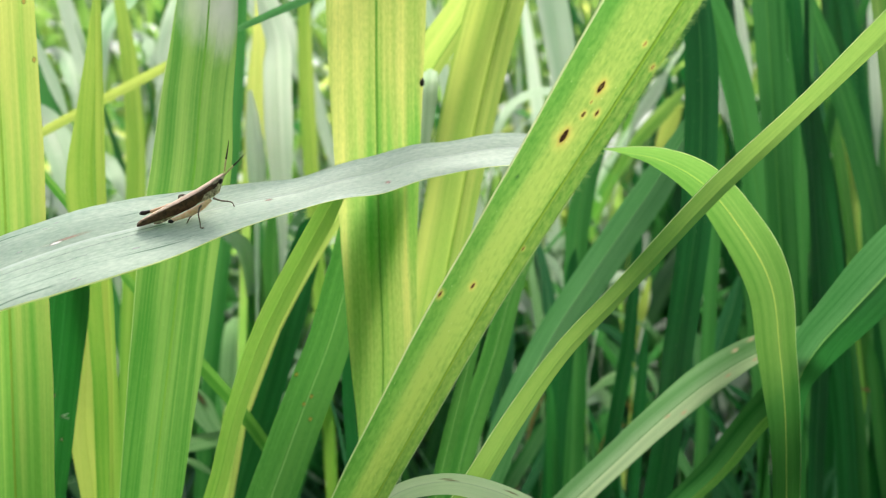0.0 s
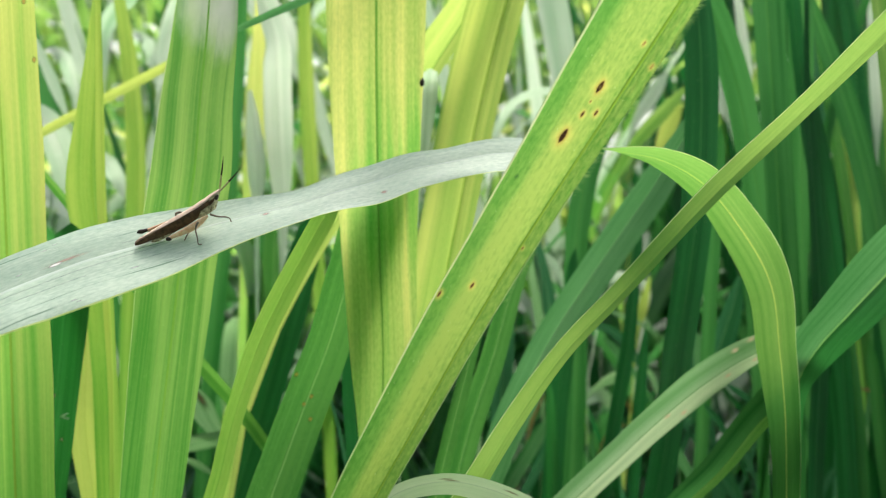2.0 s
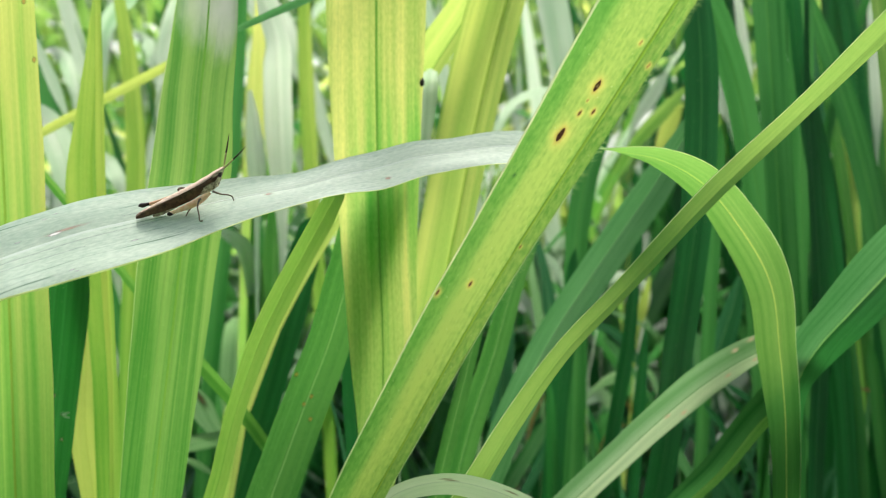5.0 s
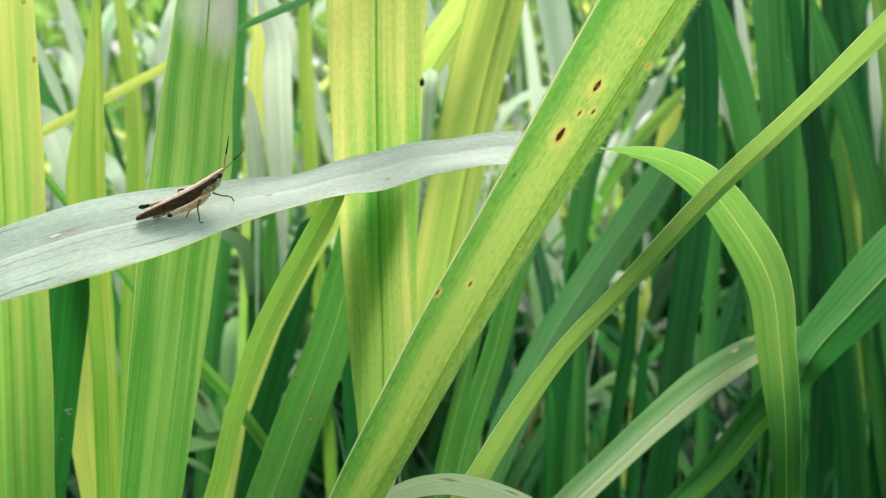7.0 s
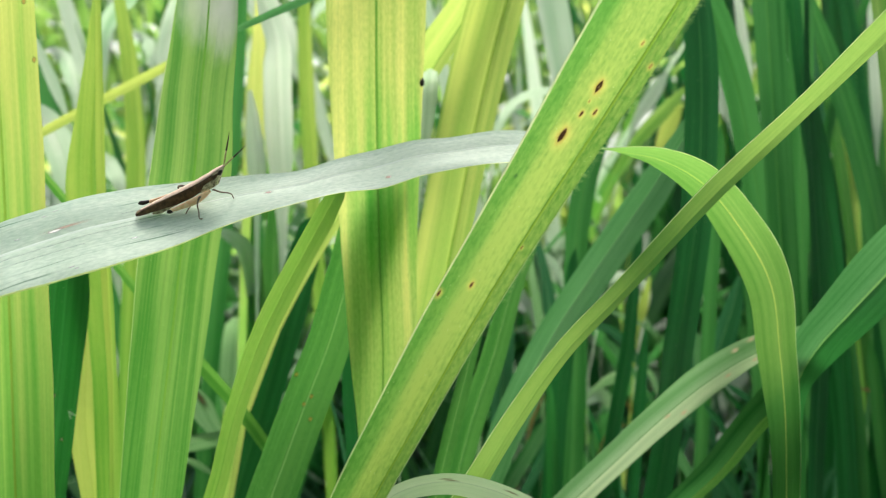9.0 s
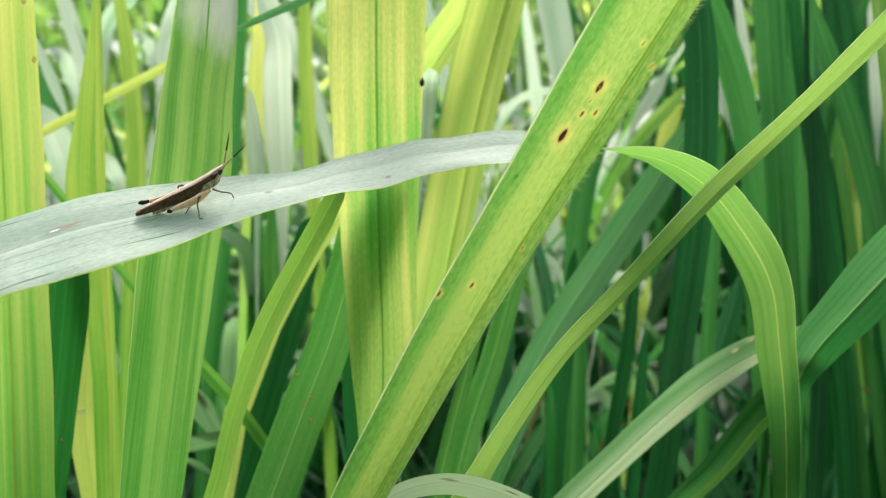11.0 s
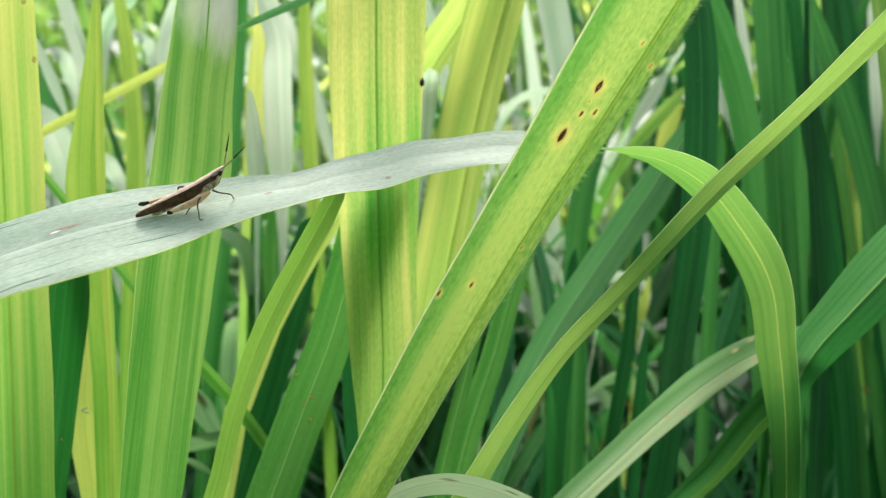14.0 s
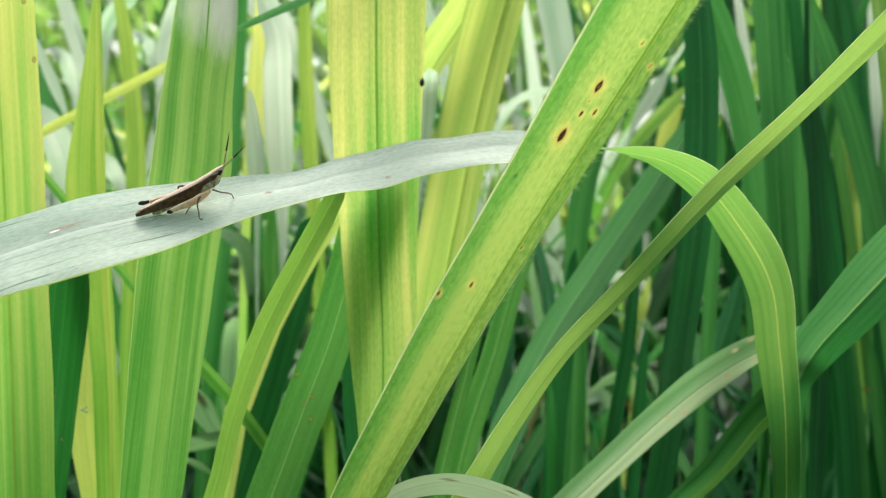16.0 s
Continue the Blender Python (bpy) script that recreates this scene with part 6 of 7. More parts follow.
def limb(name, points, material, parent, label="", n=8):
    """A leg or feeler along points of (x, y, z, radius), in millimetres."""
    rs = spline(points, 6 * len(points))
    verts, faces = [], []
    for i, (x, y, z, r) in enumerate(rs):
        t = Vector(rs[min(i + 1, len(rs) - 1), :3] - rs[max(i - 1, 0), :3]).normalized()
        s = t.cross(Vector((0.3, 1, 0.2))).normalized()
        q = t.cross(s)
        for k in range(n):
            a = 2 * math.pi * k / n
            verts.append((Vector((x, y, z)) + (s * math.cos(a) + q * math.sin(a)) * max(r, 0.02)) / 1000)
    for i in range(len(rs) - 1):
        for k in range(n):
            faces.append((i * n + k, i * n + (k + 1) % n, (i + 1) * n + (k + 1) % n, (i + 1) * n + k))
    faces.append(tuple(range(n)))
    faces.append(tuple(range((len(rs) - 1) * n, len(rs) * n)))
    return insect_part(name, verts, faces, material, parent, label)


def insect_part(name, verts, faces, material, parent, label):
    me = bpy.data.meshes.new(name)
    me.from_pydata([tuple(Vector(v) * 0.97) for v in verts], [], faces)
    me.polygons.foreach_set("use_smooth", [True] * len(me.polygons))
    me.materials.append(material)
    me.update()
    ob = new(name, me)
    ob.parent = parent
    return tagged(ob, label)


TAN = plain("insect_pinkish_tan", (0.62, 0.44, 0.33), (0.82, 0.62, 0.48), 900, 0.55)
BROWN = plain("insect_dark_brown", (0.040, 0.018, 0.008), (0.15, 0.080, 0.036), 700, 0.5)
UMBER = plain("insect_black_brown", (0.012, 0.008, 0.006), (0.035, 0.02, 0.014), 900, 0.35)
FAWN = plain("insect_fawn", (0.90, 0.50, 0.26), (0.97, 0.70, 0.45), 800, 0.5)
MOTTLE = plain("insect_mottled_grey", (0.12, 0.075, 0.036), (0.86, 0.74, 0.50), 1100, 0.6)
BARK = plain("insect_bark_brown", (0.14, 0.085, 0.05), (0.30, 0.20, 0.12), 700, 0.5)
STRAW = plain("insect_straw", (0.42, 0.40, 0.17), (0.60, 0.55, 0.28), 1500, 0.5)
SHANK = plain("insect_leg_grey_brown", (0.10, 0.075, 0.05), (0.25, 0.19, 0.13), 1500, 0.55)


def wing_sheet(name, side, rows, material, parent, label):
    """A wing cover: rows of (x, z_top, y_top, z_low, y_low) from the shoulder to the point, with a rounded face."""
    rs = spline([(r[0], r[1], r[2], r[3], r[4]) for r in rows], 40)
    verts, faces, k = [], [], 7
    for x, zt, yt, zl, yl in rs:
        for j in range(k):
            t = j / (k - 1)
            bulge = 0.22 * math.sin(math.pi * t)
            vein = 0.012 * math.sin(t * 18)
            verts.append((x / 1000, side * (yt + (yl - yt) * t + bulge + vein) / 1000, (zt + (zl - zt) * t) / 1000))
    for i in range(len(rs) - 1):
        for j in range(k - 1):
            a = i * k + j
            faces.append((a, a + 1, a + k + 1, a + k))
    return insect_part(name, verts, faces, material, parent, label)


def grasshopper():
    g = new("grasshopper")
    g.empty_display_size = 0.005
    tagged(g, "small brown grasshopper with pinkish tan back resting on the leaf", "grasshopper")
    loft("abdomen", [(-10.2, 0, 0.15, 0.15, 0.2), (-8.8, -0.1, 0.1, 0.6, 0.6), (-5, -0.1, 0.35, 1.05, 1.0), (-1, 0, 0.8, 1.15, 1.35), (3, 0, 0.8, 1.25, 1.5), (5, 0, 0.9, 1.3, 1.6)], MOTTLE, g)
    loft("thorax", [(2.2, 0, 0.7, 0.9, 1.1), (3.4, 0, 0.75, 1.45, 1.55), (5.5, 0, 0.8, 1.5, 1.8), (7.2, 0, 0.95, 1.4, 1.85), (8.0, 0, 1.1, 1.1, 1.6)], MOTTLE, g, "mottled grey-tan underside of the thorax")
    head = loft("head", [(7.2, 0, 1.0, 1.1, 1.7), (8.0, 0, 1.15, 1.3, 1.95), (9.2, 0, 1.75, 1.2, 1.55), (10.3, 0, 2.35, 0.9, 1.0), (11.4, 0, 2.9, 0.5, 0.45), (12.0, 0, 3.1, 0.15, 0.12)], MOTTLE, g, "slanting mottled face")
    loft("crown", [(7.4, 0, 2.85, 0.9, 0.22), (8.8, 0, 3.05, 0.85, 0.25), (10.4, 0, 3.2, 0.65, 0.22), (11.6, 0, 3.25, 0.4, 0.16), (12.15, 0, 3.2, 0.1, 0.06)], TAN, head, "pinkish tan crown")
    for s in (-1, 1):
        loft("eye", [(9.35, s * 0.95, 2.15, 0.1, 0.12), (9.7, s * 1.02, 2.2, 0.3, 0.5), (10.3, s * 0.92, 2.4, 0.32, 0.5), (10.8, s * 0.72, 2.6, 0.1, 0.12)], UMBER, head, "dark brown oval eye")
        loft("cheek_band", [(7.4, s * 1.22, 1.9, 0.1, 0.55), (8.4, s * 1.18, 2.0, 0.14, 0.55), (9.5, s * 0.98, 2.2, 0.1, 0.35)], BROWN, head, "dark band behind the eye")
    pro = loft("pronotum", [(3.2, 0, 2.5, 1.0, 0.28), (5.0, 0, 2.6, 1.1, 0.38), (6.6, 0, 2.72, 1.0, 0.36), (7.8, 0, 2.8, 0.9, 0.3)], TAN, g, "pinkish tan back plate")
    for s in (-1, 1):
        wing_sheet("side_lobe", s, [(2.6, 2.6, 0.92, 1.2, 1.62), (4.0, 2.68, 0.9, 1.35, 1.6), (5.5, 2.76, 0.9, 1.5, 1.5), (7.0, 2.8, 0.85, 1.65, 1.42), (8.0, 2.84, 0.8, 1.8, 1.2)], BROWN, pro, "dark brown side of the back plate")
        wing_sheet("wing", s, [(4.6, 2.52, 1.05, 0.7, 1.45), (2, 2.54, 1.08, 0.0, 1.6), (-2, 2.54, 1.05, -0.05, 1.55), (-6, 2.56, 0.95, 0.42, 1.3), (-10, 2.53, 0.75, 1.08, 1.0), (-12.4, 2.46, 0.55, 1.42, 0.7), (-13.3, 2.34, 0.42, 1.58, 0.5), (-13.8, 2.1, 0.35, 1.75, 0.38)], BROWN, g, "dark brown narrow wing cover")
        wing_sheet("wing_back", s, [(4.6, 2.85, 0.0, 2.52, 1.06), (1.5, 2.87, 0.0, 2.54, 1.09), (-1.5, 2.88, 0.0, 2.54, 1.06), (-5.0, 2.9, 0.0, 2.62, 0.85), (-9.0, 2.87, 0.0, 2.7, 0.45), (-12.0, 2.79, 0.0, 2.75, 0.12)], TAN, g, "tan back field of the wing cover")
        wing_sheet("wing_tip", s, [(-0.5, 2.84, 0.0, 2.53, 1.05), (-5, 2.86, 0.0, 2.55, 0.98), (-9, 2.82, 0.0, 2.53, 0.8), (-12.4, 2.7, 0.0, 2.46, 0.56), (-13.3, 2.5, 0.0, 2.34, 0.43), (-13.8, 2.15, 0.0, 2.1, 0.35)], BARK, g, "brown hind field of the wing cover")
    # near hind leg, folded; far hind leg raised behind
    loft("hind_femur", [(5.6, -1.8, -0.6, 0.28, 0.34), (3.4, -2.1, -0.8, 0.5, 0.85), (1.0, -2.4, -0.85, 0.55, 1.02), (-2.2, -2.7, -0.5, 0.42, 0.78), (-4.6, -2.85, -0.1, 0.34, 0.54), (-5.6, -2.9, 0.1, 0.32, 0.48)], FAWN, g, "swollen fawn hind femur")
    loft("knee", [(-4.9, -2.85, -0.15, 0.2, 0.3), (-5.5, -2.95, -0.05, 0.4, 0.6), (-6.2, -2.95, 0.05, 0.34, 0.47), (-6.5, -2.9, 0.05, 0.1, 0.12)], UMBER, g, "dark knee")
    limb("hind_tibia", [(-6.0, -2.8, 0.05, 0.2), (-3.0, -2.6, -0.85, 0.17), (0.6, -2.5, -1.45, 0.16)], SHANK, g)
    loft("hind_femur", [(4.0, 1.8, -0.6, 0.3, 0.4), (1.5, 2.0, 0.0, 0.5, 0.85), (-2.5, 2.5, 0.8, 0.45, 0.8), (-7.0, 2.7, 1.7, 0.32, 0.5), (-10.0, 2.8, 2.4, 0.28, 0.4)], FAWN, g, "swollen fawn hind femur")
    loft("knee", [(-8.9, 2.8, 2.2, 0.2, 0.28), (-10.2, 2.85, 2.5, 0.42, 0.5), (-11.7, 2.9, 2.9, 0.44, 0.55), (-12.2, 2.9, 3.0, 0.12, 0.15)], UMBER, g, "dark knee")
    limb("hind_tibia", [(-11.6, 3.2, 3.1, 0.2), (-9.5, 3.2, 1.6, 0.17), (-7.5, 3.2, 0.4, 0.15)], SHANK, g)
    limb("fore_leg", [(6.2, -1.2, -0.8, 0.32), (7.6, -2.0, -2.1, 0.22), (9.3, -2.2, -3.4, 0.19), (9.75, -2.0, -4.2, 0.16), (9.6, -1.8, -5.7, 0.13)], SHANK, g)
    limb("fore_leg", [(5.6, 1.2, -0.9, 0.3), (5.0, 1.8, -1.9, 0.22), (4.5, 2.2, -2.9, 0.16)], SHANK, g)
    limb("middle_leg", [(3.2, -1.4, -0.9, 0.3), (2.2, -3.4, -0.3, 0.27), (1.3, -4.6, -0.9, 0.2), (0.6, -6.0, -2.5, 0.16), (0.1, -6.9, -3.7, 0.14), (0.7, -7.2, -3.85, 0.17)], SHANK, g)
    limb("middle_leg", [(2.6, 1.3, -0.2, 0.3), (0.8, 1.8, 1.4, 0.3), (-0.5, 2.2, 2.45, 0.3), (-1.1, 2.3, 2.55, 0.28), (-1.6, 2.5, 1.8, 0.18), (-2.0, 2.8, 0.4, 0.15)], SHANK, g, "far middle leg with its knee above the back")
    limb("middle_leg", [(1.4, -1.0, -1.3, 0.3), (-0.6, -1.6, -1.9, 0.2), (-1.9, -2.3, -2.3, 0.16), (-2.8, -3.0, -2.7, 0.14)], SHANK, g)
    for a, b in (([(11.8, 0.1, 3.1, 0.2), (12.9, 0.4, 4.6, 0.24), (14.2, 0.75, 6.25, 0.22)], [(14.2, 0.75, 6.25, 0.22), (15.8, 1.1, 8.2, 0.17), (17.3, 1.4, 10.2, 0.05)]),
                 ([(11.9, -0.2, 3.05, 0.2), (13.4, -0.55, 3.75, 0.25), (15.0, -0.9, 4.45, 0.25)], [(15.0, -0.9, 4.45, 0.25), (17.2, -1.2, 5.3, 0.18), (19.5, -1.5, 6.3, 0.05)])):
        feeler = limb("feeler", b, UMBER, g, "dark sword-shaped feeler")
        limb("feeler_base", a, STRAW, feeler, "straw-coloured base of the feeler")
    return g


hopper = grasshopper()
HOPPER_AT = pose(-0.06415, 0.19408, 0.60879, 27, -27.6, 12)


def spot(sheet, f, v, length, width, material, name, parent, label, lift=0.00012, seed=0, at=(0, 0, 0), skew=0.0):
    """A flat scar on a leaf, ragged, pointed at both ends along the veins; length and width in metres."""
    rng = random.Random(seed)
    verts, faces, n, uvs = [], [], 9, []
    i = min(max(int(f * (sheet.steps - 1)), 1), sheet.steps - 2)
    per = (sheet.along[i + 1] - sheet.along[i - 1]) / 2
    df, dv = length / per / (sheet.steps - 1), width / sheet.frames[i][3] / 2
    for k in range(n):
        t = k / (n - 1)
        e = math.sin(math.pi * t) ** 0.8 * (0.85 + 0.3 * rng.random())
        for s in (-1, -0.4, 0.4, 1):
            verts.append(sheet.at(f + df * (t - 0.5), v + dv * e * s + skew * (t - 0.5), lift))
            uvs.append((s * width, t * length))
        if k:
            b = (k - 1) * 4
            faces += [(b + j, b + j + 1, b + 5 + j, b + 4 + j) for j in range(3)]
    return mesh_object(name, verts, faces, material, uvs, parent, label, at)


def soft_patch(name, colour, core, edge, strength, rough=0.55):
    """A stain that fades into the leaf at its rim."""
    m, n, l, p = nodes(name)
    uv = n.new("ShaderNodeUVMap").outputs[0]
    ln = n.new("ShaderNodeVectorMath")
    ln.operation = "LENGTH"
    l.new(uv, ln.inputs[0])
    wob = tex(n, l, uv, 2.2, 4.0)
    d = math_node(n, l, "ADD", ln.outputs["Value"], math_node(n, l, "MULTIPLY", math_node(n, l, "SUBTRACT", wob, 0.5), 0.5))
    fade = n.new("ShaderNodeMapRange")
    fade.interpolation_type = "SMOOTHSTEP"
    l.new(d, fade.inputs["Value"])
    for k, v in (("From Min", core), ("From Max", edge), ("To Min", strength), ("To Max", 0.0)):
        fade.inputs[k].default_value = v
    l.new(fade.outputs[0], p.inputs["Alpha"])
    p.inputs["Base Color"].default_value = (*colour, 1)
    p.inputs["Roughness"].default_value = rough
    return m


def stain(sheet, f, v, length, width, material, name, parent, label, lift=0.00006, at=(0, 0, 0), skew=0.0):
    """A soft-edged stain of the given size lying on the leaf."""
    i = min(max(int(f * (sheet.steps - 1)), 1), sheet.steps - 2)
    per = (sheet.along[i + 1] - sheet.along[i - 1]) / 2
    df, dv = length / per / (sheet.steps - 1), width / sheet.frames[i][3] / 2
    verts, uvs, faces, n = [], [], [], 9
    for a in range(n):
        for b in range(n):
            s, t = a / (n - 1) * 2 - 1, b / (n - 1) * 2 - 1
            vv = min(max(v + dv * s + skew * t, -0.995), 0.995)
            verts.append(sheet.at(f + df * t / 2, vv, lift))
            uvs.append((s, t))
            if a and b:
                k = (a - 1) * n + b - 1
                faces.append((k, k + n, k + n + 1, k + 1))
    return mesh_object(name, verts, faces, material, uvs, parent, label, at)


RIM = soft_patch("orange_spot_rim", (0.62, 0.36, 0.07), 0.2, 0.85, 0.75)
PINK = soft_patch("pinkish_stain", (0.58, 0.38, 0.30), 0.0, 0.9, 0.62)
WHITE = soft_patch("whitish_scar", (0.93, 0.92, 0.88), 0.35, 0.85, 0.9, 0.4)
WORN = soft_patch("faint_scratch", (0.86, 0.88, 0.84), 0.1, 0.85, 0.6, 0.5)
CREASE = plain("dark_crease", (0.17, 0.26, 0.20), (0.36, 0.46, 0.38), 600, 0.6)
NEAR_AT = tuple(near_leaf.location)


def on_leaf(sheet, f, v):
    """Surface coordinates of a place on a leaf."""
    x = f * (sheet.steps - 1)
    i = min(int(x), sheet.steps - 2)
    return v * sheet.frames[i][3] + sheet.seed * 0.37, sheet.along[i] + (x - i) * (sheet.along[i + 1] - sheet.along[i]) + sheet.seed * 0.61


BLIGHT = ((0.6271, -0.12, 3.5), (0.6748, 0.043, 2.9), (0.6495, 0.024, 1.5), (0.6559, 0.316, 1.5), (0.5, -0.116, 1.5), (0.4814, -0.93, 1.5), (0.5447, 0.66, 0.9), (0.7289, 0.40, 1.1), (0.713, 0.87, 1.2), (0.6611, 0.03, 0.7))
marks = []
for f, v in ((0.65, 0.08), (0.52, 0.0), (0.60, 0.15), (0.43, 0.1), (0.36, 0.05), (0.39, 0.15), (0.31, 0.1)):
    marks.append((*on_leaf(near_sheet, f, v), 0.0042, 0.022, 0.1, 1.0, (0.72, 0.84, 0.18), 0.09))
for k in range(14):
    f = 0.29 + 0.04 * k
    marks.append((*on_leaf(near_sheet, f, -0.92 + 0.06 * (k % 3)), 0.0042, 0.019, 0.5, 1.0, (0.50, 0.80, 0.64), -0.5))
for f, v, size in BLIGHT:
    u, w = on_leaf(near_sheet, f, v)
    marks.append((u, w, size * 0.00078, size * 0.0012, 0.1, 1.1, (0.90, 0.86, 0.22), 0.85))
    marks.append((u, w, size * 0.00036, size * 0.00085, 0.35, 1.0, (0.66, 0.40, 0.08), 0.65))
marks.append((*on_leaf(near_sheet, 0.585, -0.68), 0.0006, 0.0011, 0.1, 1.0, (0.05, 0.18, 0.04), 0.8))
near_blade.data.materials[0] = leaf("leaf_spotted_green", (0.060, 0.20, 0.036), (0.25, 0.40, 0.075), (0.56, 0.76, 0.18), 0.52, 0.45, 0.45, 2.0, stains=marks, gain=1.0, mottle=0.45, specks=0.9, level=0.54)
for f, v, size in BLIGHT:
    spot(near_sheet, f, v, size * 0.00108, size * 0.00030, SPOT, "leaf_spot", near_blade, "dark brown diamond-shaped leaf spot", 0.00012, int(f * 1e4), NEAR_AT, 0.02)
for f, v in ((0.6748, 0.045), (0.7289, 0.40), (0.713, 0.87)):
    spot(near_sheet, f, v, 0.0011, 0.00028, SPOT_RIM, "spot_heart", near_blade, "dry tan heart of a leaf spot", 0.00018, 5, NEAR_AT)


for v in (0.545, 0.655):
    near_sheet.strip("vein_line", LEAF["mid"], [v - 0.008, v, v + 0.008], near_blade, "dark green line beside the midrib", NEAR_AT, [0.00003, 0.00006, 0.00003], 0.2, 0.95)


def hairs(sheet, edge, f0, f1, count, length, seed, parent, at, out=1.0):
    """Fine hairs along a leaf margin, in one mesh."""
    rng = random.Random(seed)
    verts, faces = [], []
    for _ in range(count):
        f = rng.uniform(f0, f1)
        p = sheet.at(f, edge)
        q = sheet.at(min(f + 0.004, 1), edge)
        inner = sheet.at(f, edge * 0.9)
        o = (p - inner).normalized() * out
        t = (q - p).normalized()
        d = (o + t * rng.uniform(0.0, 0.9) + Vector((0, rng.uniform(-0.5, 0.5), 0))).normalized() * length * rng.uniform(0.5, 1.2)
        w = t * 0.00004
        b = len(verts)
        verts += [p - w, p + w, p + d * 0.6 + t * 0.00006 + w * 0.7, p + d * 0.6 + t * 0.00006 - w * 0.7, p + d + t * 0.00022]
        faces += [(b, b + 1, b + 2, b + 3), (b + 3, b + 2, b + 4)]
    ob = mesh_object("margin_hairs", verts, faces, HAIR, None, parent, "fine pale hairs on the leaf margin", at)
    return tagged(ob, kind="stuff")


near_sheet.strip("margin", MARGIN, [1.0, 1.014, 1.028], near_blade, "thin pale leaf margin", NEAR_AT, [0.0, 0.0001, 0.0], 0.15, 0.6)
hairs(near_sheet, 1.0, 0.50, 0.85, 340, 0.0014, 3, near_blade, NEAR_AT)
hairs(sway_sheet, 1.0, 0.30, 0.56, 200, 0.00045, 5, sway_blade, PIVOT)
for f, v, a, b, m, nm in ((0.7439, 0.28, 4.4, 1.3, WHITE, "white_scar"), (0.7915, 0.37, 2.6, 0.6, WORN, "white_scar"), (0.728, 0.31, 16.0, 1.9, PINK, "pink_stain"), (0.752, 0.74, 1.8, 0.5, WORN, "white_scar"), (0.738, 0.80, 2.2, 0.5, WORN, "white_scar"),
                          (0.7286, -0.80, 2.6, 0.7, WORN, "white_scar"), (0.722, -0.86, 1.8, 0.5, WORN, "white_scar"), (0.4523, -0.02, 3.6, 1.8, PINK, "pink_stain"), (0.285, -0.55, 3.0, 2.4, PINK, "pink_stain"), (0.64, -0.45, 3.4, 0.8, WORN, "white_scar")):
    stain(sway_sheet, f, v, a / 1000, b / 1000, m, nm, sway_blade, "small dry scar on the leaf", 0.00005 if m == PINK else 0.00013, PIVOT)
for v, f0, f1 in ((-0.06, 0.60, 0.97), (-0.26, 0.70, 0.90), (0.30, 0.58, 0.66)):
    sway_sheet.strip("crease", CREASE, [v - 0.005, v, v + 0.005], sway_blade, "thin dark crease along the veins", PIVOT, [0.00003, 0.00005, 0.00003], f0, f1)
marks = [(*on_leaf(bent_sheet, f, v), 0.0015, 0.0020, 0.1, 1.0, (1.0, 0.72, 0.52), 0.9) for f, v in ((0.70, -0.6), (0.7359, 0.47), (0.6751, 0.45), (0.5819, 0.70), (0.5622, 0.17), (0.73, -0.8))]
bent_blade.data.materials[0] = leaf("leaf_silvery_specked", (0.56, 0.60, 0.48), (0.74, 0.76, 0.62), (0.58, 0.70, 0.40), 0.36, 0.42, 0.6, stains=marks)
bent_half = [c for c in bent_leaf.children if c.name.startswith("folded")][0]
bent_half.data.materials[0] = leaf("leaf_sage_specked", (0.28, 0.38, 0.24), (0.52, 0.58, 0.44), (0.36, 0.58, 0.28), 0.36, 0.45, 0.5, stains=marks)
low_marks = [(*on_leaf(low_sheet, f, v), 0.0008, 0.0024, 0.2, 1.0, (0.20, 0.16, 0.07), 0.9) for f, v in ((0.536, -0.38), (0.548, -0.17), (0.689, -0.51))]
low_blade.data.materials[0] = leaf("leaf_waxy_nicked", (0.62, 0.68, 0.56), (0.74, 0.78, 0.66), (0.70, 0.78, 0.56), 0.35, 0.45, 0.5, stains=low_marks, gain=0.5)
# shade on the arched leaf's foot is put into its colour as a dark stain
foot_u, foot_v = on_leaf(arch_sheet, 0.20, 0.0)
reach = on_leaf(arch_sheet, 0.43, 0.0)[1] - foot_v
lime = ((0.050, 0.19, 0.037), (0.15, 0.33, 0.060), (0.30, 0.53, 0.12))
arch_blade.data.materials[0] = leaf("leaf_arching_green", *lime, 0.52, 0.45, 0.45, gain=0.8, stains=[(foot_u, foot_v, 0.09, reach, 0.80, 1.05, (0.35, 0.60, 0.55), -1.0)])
# sheen near the broad green leaf's tip is painted on as greyish stains
MID_LEAF = SHEETS[8]
mid_blade = [c for c in BLADES[8].children if c.name.startswith("blade")][0]
tip_sheen = [(*on_leaf(MID_LEAF, f, v), across_m, along_m, 0.0, 1.2, (1.0, 1.0, 0.92), share) for f, v, across_m, along_m, share in ((0.74, 0.55, 0.006, 0.018, 0.9), (0.74, -0.2, 0.008, 0.015, 0.6), (0.70, 0.75, 0.003, 0.012, 0.4))]
mid_blade.data.materials[0] = leaf("leaf_broad_green", (0.030, 0.15, 0.034), (0.18, 0.33, 0.075), (0.37, 0.62, 0.14), 0.50, 0.40, 0.55, gain=1.5, low_light=0.5, specks=0.5, stains=tip_sheen)
CENTRE = SHEETS[9]
marks = []
